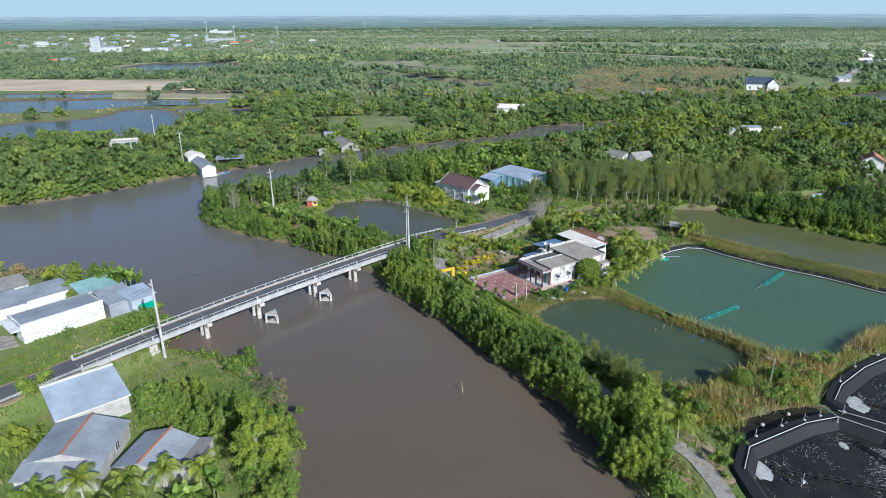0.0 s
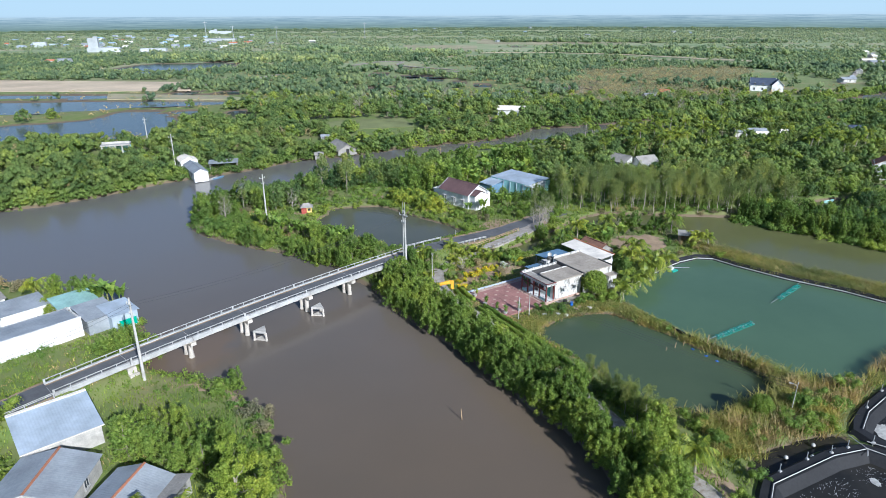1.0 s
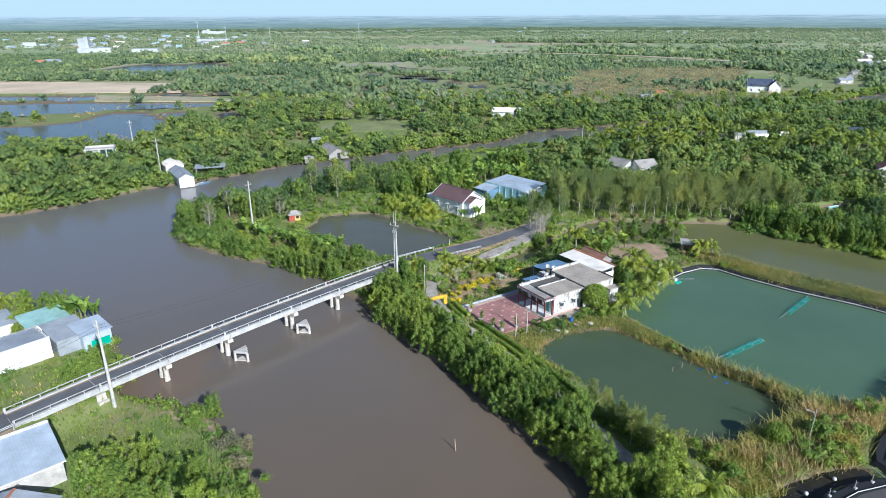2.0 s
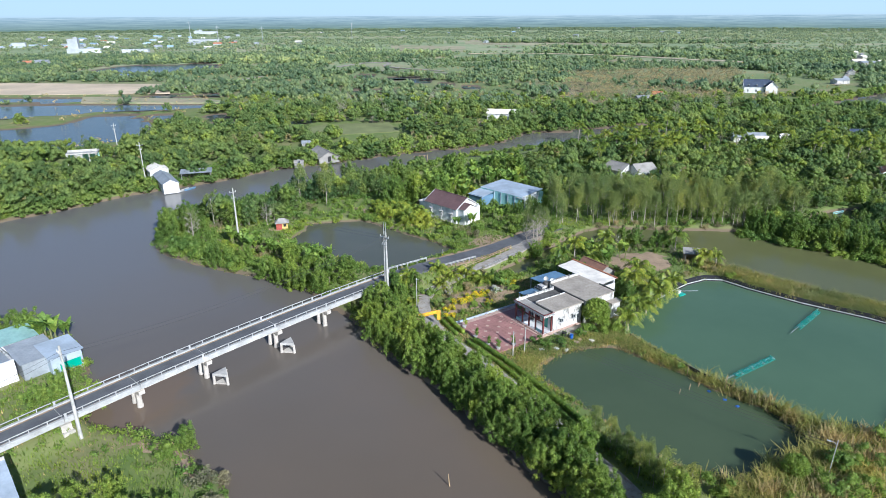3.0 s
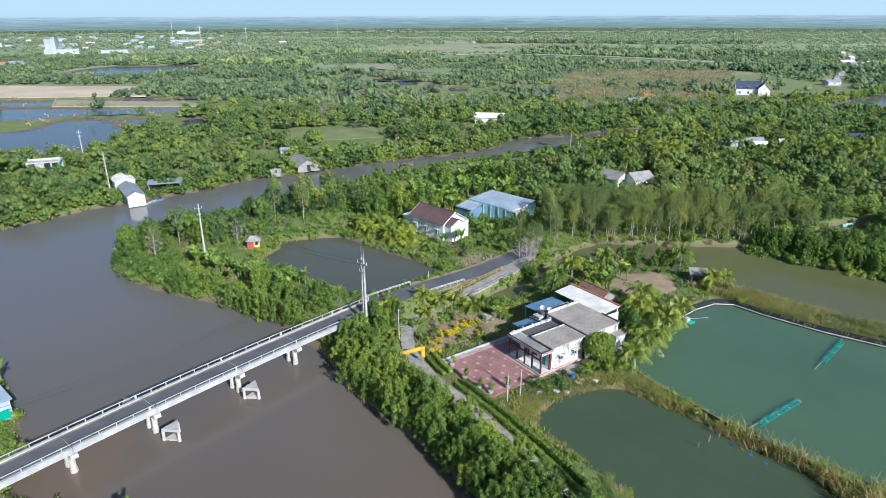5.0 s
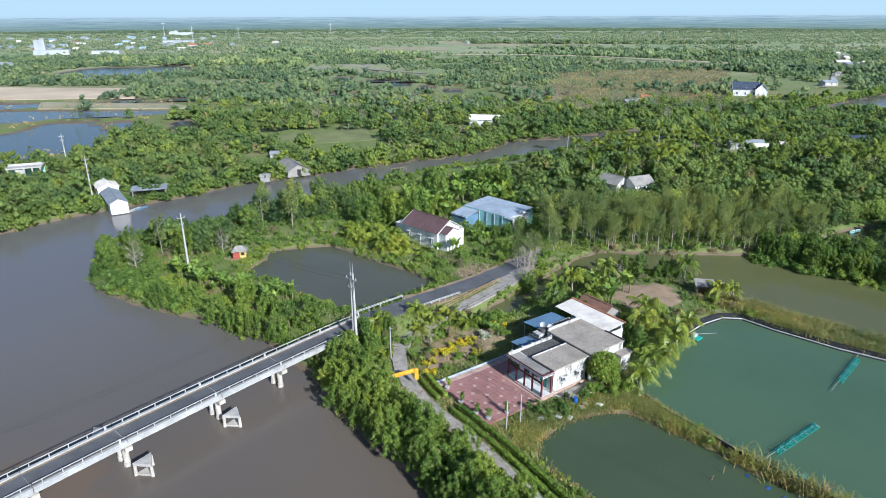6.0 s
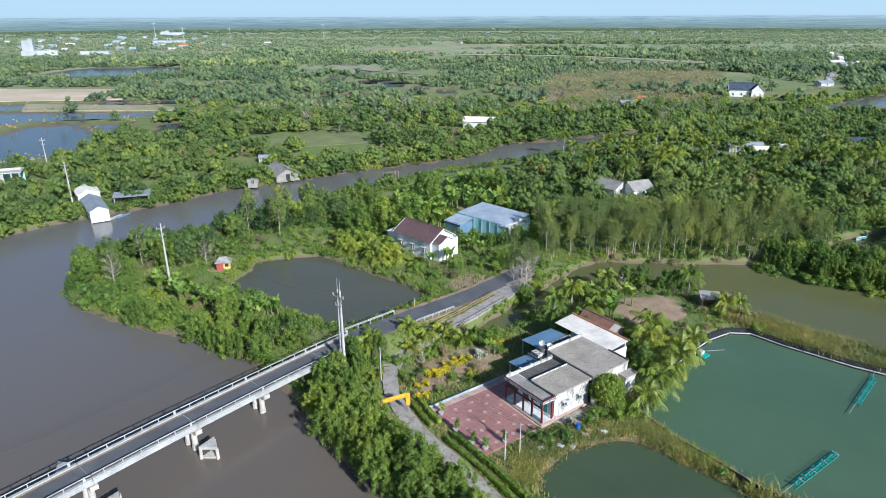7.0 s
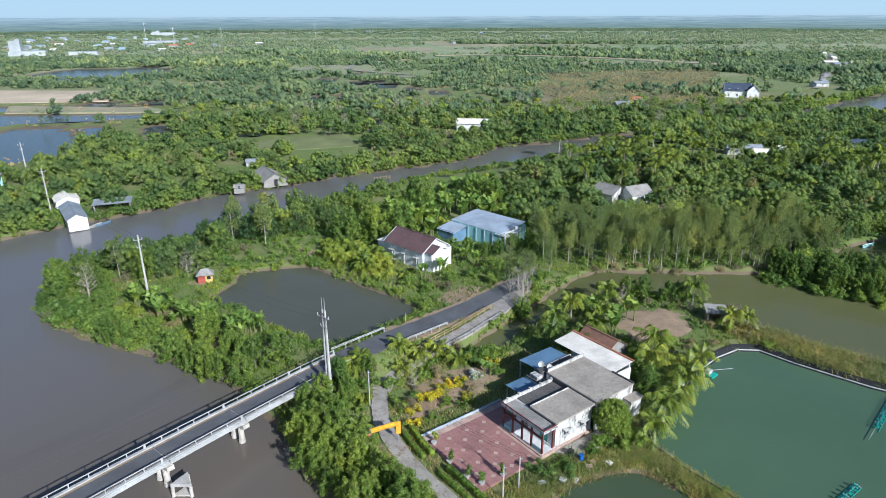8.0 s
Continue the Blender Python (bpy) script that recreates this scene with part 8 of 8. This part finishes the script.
def boat(x, y, z, rz, mat, L=4.2):
    bt = thing("small_boat", "narrow wooden river boat moored at the bank", "boat", (x, y, z), rz, "small boats")
    secs = [(-0.5, 0.10, 0.42), (-0.35, 0.40, 0.18), (0.0, 0.5, 0.12), (0.35, 0.38, 0.2), (0.5, 0.05, 0.48)]
    vs, fs = [], []
    for t, w, k in secs:
        vs += [(t * L, -w, 0.45 + k * 0.3), (t * L, -w * 0.55, k * 0.3), (t * L, w * 0.55, k * 0.3), (t * L, w, 0.45 + k * 0.3)]
    for i in range(4):
        a = 4 * i
        fs += [(a, a + 1, a + 5, a + 4), (a + 1, a + 2, a + 6, a + 5), (a + 2, a + 3, a + 7, a + 6)]
    part("hull", Geo().add(vs, fs + [(3, 2, 1, 0), (16, 17, 18, 19)]), mat, bt)
    for t in (-0.2, 0.15):
        part("thwart", Geo().box((t * L, 0, 0.42), (0.25, 0.85, 0.05)), M_WOOD, bt)


boat(-71.4, 207.6, 0.0, 1.0, M_TINBLUE)
boat(-72.8, 206.4, 0.0, 1.2, M_BRIDGEPAINT)
boat(111, 175, 0.1, 0.4, M_TURQ)
trap = thing("fish_trap", "wooden stake frame standing in the river", "fish trap", (-3, 243, 0), 0.5)
for i in range(6):
    part("stake", Geo().rod((i * 1.1, 0, -0.8), (i * 1.1 + 0.05, 0, 2.4 - 0.2 * (i % 2)), 0.07, 0.06, 6), M_WOOD, trap)
part("bar", Geo().rod((-0.2, 0, 1.3), (5.8, 0, 1.4), 0.05, 0.05, 6), M_WOOD, trap)
part("bar", Geo().rod((-0.2, 0, 2.0), (5.8, 0, 2.0), 0.05, 0.05, 6), M_WOOD, trap)
lamp = thing("street_lamp", "small lamp arm on a leaning concrete pole", "street lamp", (46.5, 75.0, 1.0), 2.6)
part("arm", Geo().path([(0, 0, 4.0), (0.2, 0, 4.25), (0.6, 0, 4.3)], 0.04, 6), M_STEEL, lamp)
part("head", Geo().box((0.75, 0, 4.29), (0.35, 0.16, 0.1)), M_PVC, lamp)

# ---- distant fields, tracks and town ----
tagged(part("ground_sand_field", Geo().prism([(-400, 548), (-192, 518), (-172, 458), (-250, 455), (-400, 462)], 0.8, 1.3), M_SAND), "broad pale sand-filled building plot", "ground", kind="structure")
M_DRYFIELD = surface("dry_stubble_field", (0.34, 0.31, 0.19), (0.44, 0.38, 0.25), 0.05, 0.012, 0.95, 0.1, spots=(0.24, 0.29, 0.14), amount=0.5)
for pts in ([(90, 1440), (354, 1230), (310, 1080), (76, 1220)], [(-58, 1190), (71, 1130), (60, 960), (-48, 1005)], [(200, 818), (355, 675), (333, 636), (186, 762)],
            [(-208, 412), (-222, 442), (-137, 428), (-122, 414), (-127, 408)], [(-20, 880), (60, 860), (70, 800), (-30, 830)], [(420, 1500), (700, 1350), (640, 1150), (400, 1300)], [(-300, 1150), (-120, 1130), (-130, 1060), (-310, 1080)]):
    tagged(part("ground_field", Geo().prism(pts, 0.4, 1.2), M_DRYFIELD), "open dry straw-coloured field between tree belts", "ground", kind="structure")
ribbon("road_far", [(-196, 470, 1.2), (-170, 500, 1.2), (-150, 540, 1.2), (-140, 580, 1.2)], 5, M_PATH, "pale dirt track by the sand plot", "road", 0.4)
ribbon("road_far_2", [(60, 890, 1.9), (128, 898, 1.9), (240, 837, 1.9), (309, 747, 1.9), (363, 690, 1.9), (420, 630, 1.9)], 9, M_SAND, "straight pale levee track across the plantations", "road", 0.5)
ribbon("road_far_3", [(-87, 683, 1.2), (-64, 735, 1.2), (-38, 735, 1.2), (-36, 680, 1.2), (20, 621, 1.2)], 5, M_PATH, "pale straight pond levee", "road", 0.5)
ribbon("road_far_4", [(-60, 640, 1.2), (0, 610, 1.2), (60, 585, 1.2)], 5, M_PATH, "pale straight pond levee", "road", 0.5)
ribbon("road_far_5", [(-10, 262, 1.0), (8, 268, 1.0), (20, 276, 1.0)], 2.5, M_PATH, "pale concrete path at the river bend", "path", 0.5)
tagged(part("ground_paddy", Geo().prism([(-61, 291), (-33, 295), (-10, 301), (-17, 328), (-50, 319)], 0.7, 1.25), surface("young_rice", (0.17, 0.20, 0.07), (0.23, 0.25, 0.10), 1.5, 0.1, 0.95, 0.2)), "small bright green field among mangroves", "ground", kind="structure")
tr = random.Random(23)
town_roofs = (M_TIN, M_FARROOF, M_TINWHITE, M_TILEORANGE, M_TIN, M_TINLIGHT)
for cx, cy, sx, sy, count in ((-640, 1150, 150, 120, 22), (-720, 1560, 260, 170, 26), (-420, 745, 22, 16, 3), (-400, 1180, 110, 130, 9)):
    for i in range(count):
        x, y = cx + tr.uniform(-sx, sx), cy + tr.uniform(-sy, sy)
        gable_house("town_house", "distant pale town building with a sheet roof", x, y, tr.uniform(-0.4, 0.5), tr.uniform(7, 15), tr.uniform(5, 8), tr.uniform(2.5, 4), tr.uniform(1.2, 2.4), M_TOWN, tr.choice(town_roofs), 0.4, 0, doors=False, ribs=3.0, z=0.8, group="town buildings")
for i in range(16):
    y = tr.uniform(1200, 2600)
    x = y * tr.uniform(-0.3, 0.75)
    gable_house("town_house", "distant pale farmhouse with a sheet roof", x, y, tr.uniform(0, 3.1), tr.uniform(7, 13), tr.uniform(5, 8), tr.uniform(3, 4.5), tr.uniform(1.2, 2), M_TOWN, tr.choice(town_roofs), 0.4, 0, doors=False, ribs=3.0, z=0.8, group="town buildings")
for x, y, rz, L, rf in ((312, 492, 10, 11, M_TIN), (322, 503, 40, 8, M_TIN), (369, 566, 60, 8, M_TINWHITE), (386, 590, 55, 7, M_TIN), (460, 694, -10, 13, M_TINWHITE), (452, 668, 0, 15, M_TIN), (474, 676, 5, 12, M_TINWHITE),
                        (511, 764, 30, 10, M_TINWHITE), (526, 790, 50, 9, M_TIN), (557, 850, 20, 10, M_TINWHITE), (131, 395, 10, 8, M_TIN), (146, 415, -15, 6, M_TILEORANGE)):
    gable_house("village_house", "small village house with a sheet roof beside a track", x, y, radians(rz), L, L * 0.6, 2.8, 1.3, M_OLDWALL, rf, 0.5, 1, ribs=1.0, group="village houses")
ribbon("road_far_6", [(300, 478, 1.2), (330, 515, 1.2), (398, 611, 1.2), (480, 725, 1.2), (585, 873, 1.2)], 4, M_PATH, "pale village track between trees", "road", 0.4)


def block_tower(x, y, L, W, h, rz, label, extra=0):
    ob = thing("town_block", label, "building", (x, y, 0.8), rz)
    part("body", Geo().box((0, 0, h / 2), (L, W, h)).box((0, 0, h + 0.4), (L + 0.6, W + 0.6, 0.5)), M_TOWN, ob)
    if extra:
        part("tower", Geo().box((-L * 0.3, 0, h + extra / 2), (L * 0.3, W * 0.8, extra)).box((-L * 0.22, 0, h + extra + 1.2), (L * 0.12, W * 0.4, 2.4)), M_TOWN, ob)
    return ob


block_tower(-492, 985, 44, 16, 6, 0.3, "white town hall block with a raised centre", 14)
block_tower(-425, 1000, 36, 14, 4, 0.2, "low white market hall")
block_tower(-690, 1160, 20, 14, 8, 0.4, "plain white town block")
block_tower(-640, 1980, 64, 18, 8, 0.2, "long white factory building", 3)
block_tower(-440, 1360, 60, 24, 6, 0.1, "long pale blue-roofed factory")
for x, y, h in ((-500, 1450, 40), (-380, 1250, 34), (-160, 1500, 36), (-330, 1380, 30)):
    pm = thing("pylon", "distant slim steel mast", "mast", (x, y, 0.5), 0, "distant masts")
    part("shaft", Geo().rod((0, 0, 0), (0, 0, h), 0.9, 0.4, 6), M_TOWN, pm)
    part("crossarm", Geo().box((0, 0, h - 3), (9, 0.6, 0.6)), M_TOWN, pm)

# glowing backdrop rings, all round: painted hazy woods at the horizon, low sky behind
def rim_ring(name, R, z0, z1, mat, label, n=96):
    vs, fs = [], []
    for i in range(n):
        a = 2 * math.pi * i / n
        vs += [(R * math.cos(a), R * math.sin(a), z0), (R * math.cos(a), R * math.sin(a), z1)]
    for i in range(n):
        j = (i + 1) % n
        fs.append((2 * i, 2 * i + 1, 2 * j + 1, 2 * j))
    return tagged(part(name, Geo().add(vs, fs), mat), label, "backdrop", kind="structure")


rim_ring("backdrop_sky", 4920, -2, 420, M_SKYHAZE, "pale blue hazy sky above the horizon")
rim_ring("backdrop", 2750, -2, 48.8, M_FARHAZE, "glowing backdrop painted as hazy blue-green woods at the horizon")

# ---- undergrowth, grass and reeds ----
def blades(name, label, pts, h, per, mat, seed, width=0.035, spreadr=0.4, lean=0.55):
    """Tufts of bent tapering blades, joined."""
    r = np.random.default_rng(seed)
    P = np.repeat(np.array(pts), per, 0)
    n = len(P)
    P = P + np.stack([r.normal(size=n) * spreadr, r.normal(size=n) * spreadr, np.full(n, -0.05)], 1)
    a = r.uniform(0, 6.283, n)
    d = np.stack([np.cos(a), np.sin(a), np.zeros(n)], 1)
    sd = np.stack([-np.sin(a), np.cos(a), np.zeros(n)], 1)
    hh = h * r.uniform(0.5, 1.15, (n, 1))
    up = np.array([0, 0, 1.0])
    m = P + up * hh * 0.6 + d * hh * lean * 0.35
    t = P + up * hh * 0.95 + d * hh * lean * r.uniform(0.6, 1.4, (n, 1))
    w = width * (1 + r.random((n, 1)))
    v = np.stack([P - sd * w, P + sd * w, m + sd * w * 0.8, m - sd * w * 0.8, t], 1).reshape(-1, 3)
    k = np.arange(n) * 5
    q = np.stack([k, k + 1, k + 2, k + 3], 1)
    tr = np.stack([k + 3, k + 2, k + 4], 1)
    return tagged(new(name, fast_mesh(name, v, q, mat, tr)), label, "grass", kind="stuff")


def cover_points(seed, n, box, keep, gap=0.3):
    r = np.random.default_rng(seed)
    x, y = r.uniform(box[0], box[1], n), r.uniform(box[2], box[3], n)
    ok = keep(x, y, r)
    x, y = x[ok], y[ok]
    ok = np.ones(len(x), bool)
    for poly, _ in ALL_WATERS[:9]:
        ok &= poly_dist(x, y, poly) > gap
    for line, half in ((ROAD_EAST, 2.5), (ROAD_WEST, 2.5), (LANE, 1.3), (RAMP, 1.5)):
        ok &= line_near(x, y, line)[0] > half
    for poly in SOLID:
        ok &= poly_dist(x, y, poly) > 0.2
    for poly in (DARK_A, DARK_B):
        ok &= poly_dist(x, y, poly) > 3.3
    for poly in SPARSE:
        ok &= (poly_dist(x, y, poly) > 0) | (r.random(len(x)) < 0.25)
    x, y = x[ok], y[ok]
    return np.stack([x, y, land_height(x, y)], 1)


SPARSE = [[(3, 116), (10, 119), (19, 125), (18, 131), (11, 130), (3, 125)]]

SOLID = [[(41.5, 133), (52, 136.5), (53, 143), (50, 146), (42, 145.5), (39, 140)], [house_xy(*p) for p in ((-10.6, -0.4), (16, -0.6), (20, 3), (20, 14.5), (9, 14.5), (3.6, 11.2), (-9.8, 11.2))],
         [(-68.5, 90), (-57, 97), (-51, 102), (-56, 106.5), (-70, 104)], [(-52, 70), (-45.3, 76), (-40, 70), (-46, 64)], [(-48, 56), (-44, 66), (-27, 62), (-27, 55)]]


def ring(poly, lo, hi):
    def f(x, y, r):
        d = poly_dist(x, y, poly)
        return (d > lo) & (d < hi)
    return f


def band(x, y, r):
    d1, d2 = poly_dist(x, y, BIGPOND), poly_dist(x, y, CANAL)
    return (d1 > 0.9) & (d1 < 8) & (d2 > 0) & (d2 < 8) & (x > 58)


def bund(x, y, r):
    return (poly_dist(x, y, BIGPOND) > 0.7) & (poly_dist(x, y, LOWPOND) > 0.1) & (poly_dist(x, y, BIGPOND) < 3.4) & (poly_dist(x, y, LOWPOND) < 3.4)


def south(x, y, r):
    return (poly_dist(x, y, BIGPOND) > 0.5) & (poly_dist(x, y, DARK_A) > 3.6) & (poly_dist(x, y, DARK_B) > 3.6) & (x > 33) & (y - 66 > 0.12 * (x - 33)) & (x < 95)


blades("reeds", "tall green and straw reeds on the pond bank", cover_points(1, 9000, (58, 125, 78, 140), band), 0.8, 13, M_REED, 1, 0.028, 0.6, 1.5)
blades("dry_reeds", "straw-coloured reeds mixed along the canal bank", cover_points(31, 2200, (58, 125, 78, 140), band), 0.85, 10, M_DRYREED, 31, 0.025, 0.6, 1.3)
blades("reeds", "green and straw reeds on the bund between two ponds", cover_points(2, 9000, (30, 56, 78, 110), bund), 0.30, 14, M_REED, 2, 0.018, 0.25, 1.2)
blades("reeds", "tall mixed green reeds behind the lined basins", cover_points(3, 3800, (33, 92, 66, 96), lambda x, y, r: south(x, y, r) & (fbm(x, y, 0.3, 1.0) < 0.25)), 1.35, 13, M_REED, 3, 0.035, 0.55, 1.0)
blades("dry_reeds", "tall dry straw-coloured reeds", cover_points(4, 3600, (33, 92, 66, 96), lambda x, y, r: south(x, y, r) & (fbm(x, y, 0.3, 1.0) > 0.12)), 1.9, 14, M_DRYREED, 4, 0.03)
blades("dry_reeds", "straw-coloured reed fringe at the water's edge", cover_points(5, 3200, (14, 52, 72, 108), ring(LOWPOND, 0.1, 0.8), 0.0), 0.5, 14, M_DRYREED, 5, 0.018, 0.25, 0.9)
blades("reeds", "grassy slope between house and pond", cover_points(6, 4000, (14, 40, 98, 112), ring(LOWPOND, 0.6, 3.8)), 0.45, 16, M_REED, 6, 0.018, 0.4, 1.0)
blades("dry_grass", "dry straw grass round the house and pond slope", cover_points(16, 5200, (2, 36, 98, 133), lambda x, y, r: r.random(len(x)) < 0.8), 0.38, 11, M_DRYREED, 16, 0.02, 0.4, 0.9)
blades("grass", "rough green grass over the banks and verges", cover_points(7, 16000, (-66, 64, 46, 100), lambda x, y, r: fbm(x, y, 0.25, 4.0) + 0.4 * r.normal(size=len(x)) < 0.45), 0.5, 6, M_GRASS, 7, 0.04)
blades("grass", "rough green grass over the garden and peninsula", cover_points(8, 17000, (-62, 64, 100, 172), lambda x, y, r: fbm(x, y, 0.25, 4.0) + 0.4 * r.normal(size=len(x)) < 0.4), 0.55, 6, M_GRASS, 8, 0.045)
blades("dry_grass", "dry straw grass in patches", cover_points(9, 9000, (-62, 64, 46, 172), lambda x, y, r: fbm(x, y, 0.25, 4.0) + 0.3 * r.normal(size=len(x)) > 0.35), 0.5, 6, M_DRYREED, 9, 0.04)
LOW = []
for i in range(6):
    lr = np.random.default_rng(300 + i)
    LOW.append(leaf_cloud(lr, [(lr.normal() * 0.4, lr.normal() * 0.4, lr.uniform(0.15, 0.6), lr.uniform(0.3, 0.6), lr.uniform(0.25, 0.45)) for j in range(3)], 0.15, 30, core=0.55, simple=True))


def low_spots(seed, n, box, keep, smin, smax, gap=0.4):
    r = np.random.default_rng(seed + 50)
    return [(x, y, z, r.uniform(smin, smax)) for x, y, z in cover_points(seed, n, box, keep, gap)]


def patchy(x, y, r):
    return fbm(x, y, 0.2, 7.0) + 0.5 * r.normal(size=len(x)) < 0.1


wood("undergrowth", "low mixed undergrowth on banks and gardens", low_spots(21, 2600, (-64, 62, 48, 172), lambda x, y, r: patchy(x, y, r) & ~((x > 17) & (x < 62) & (y > 74) & (y < 132) & (poly_dist(x, y, LOWPOND) > 4)), 0.5, 1.2), LOW, M_BROAD, 21)
wood("undergrowth", "bright low scrub along the water", low_spots(22, 9000, (-66, 64, 48, 175), lambda x, y, r: (poly_dist(x, y, RIVER) < 3.0) | (poly_dist(x, y, INNER) < 2.5) | (poly_dist(x, y, CANAL) < 2.2), 0.6, 1.4, 0.2), LOW, M_MANGROVE, 22)
wood("undergrowth", "low green scrub under the far woods", low_spots(23, 2600, (-130, 130, 160, 240), lambda x, y, r: (y > 172) | (x > 60), 1.0, 2.2, 0.5), LOW, M_BROAD, 23)
wood("undergrowth", "low scrub on the far river banks", low_spots(24, 15000, (-135, 120, 165, 300), lambda x, y, r: (poly_dist(x, y, RIVER) < 2.6) & (poly_dist(x, y, RIVER) > -0.4), 0.9, 1.9, -0.5), LOW, M_MIDBRIGHT, 24)
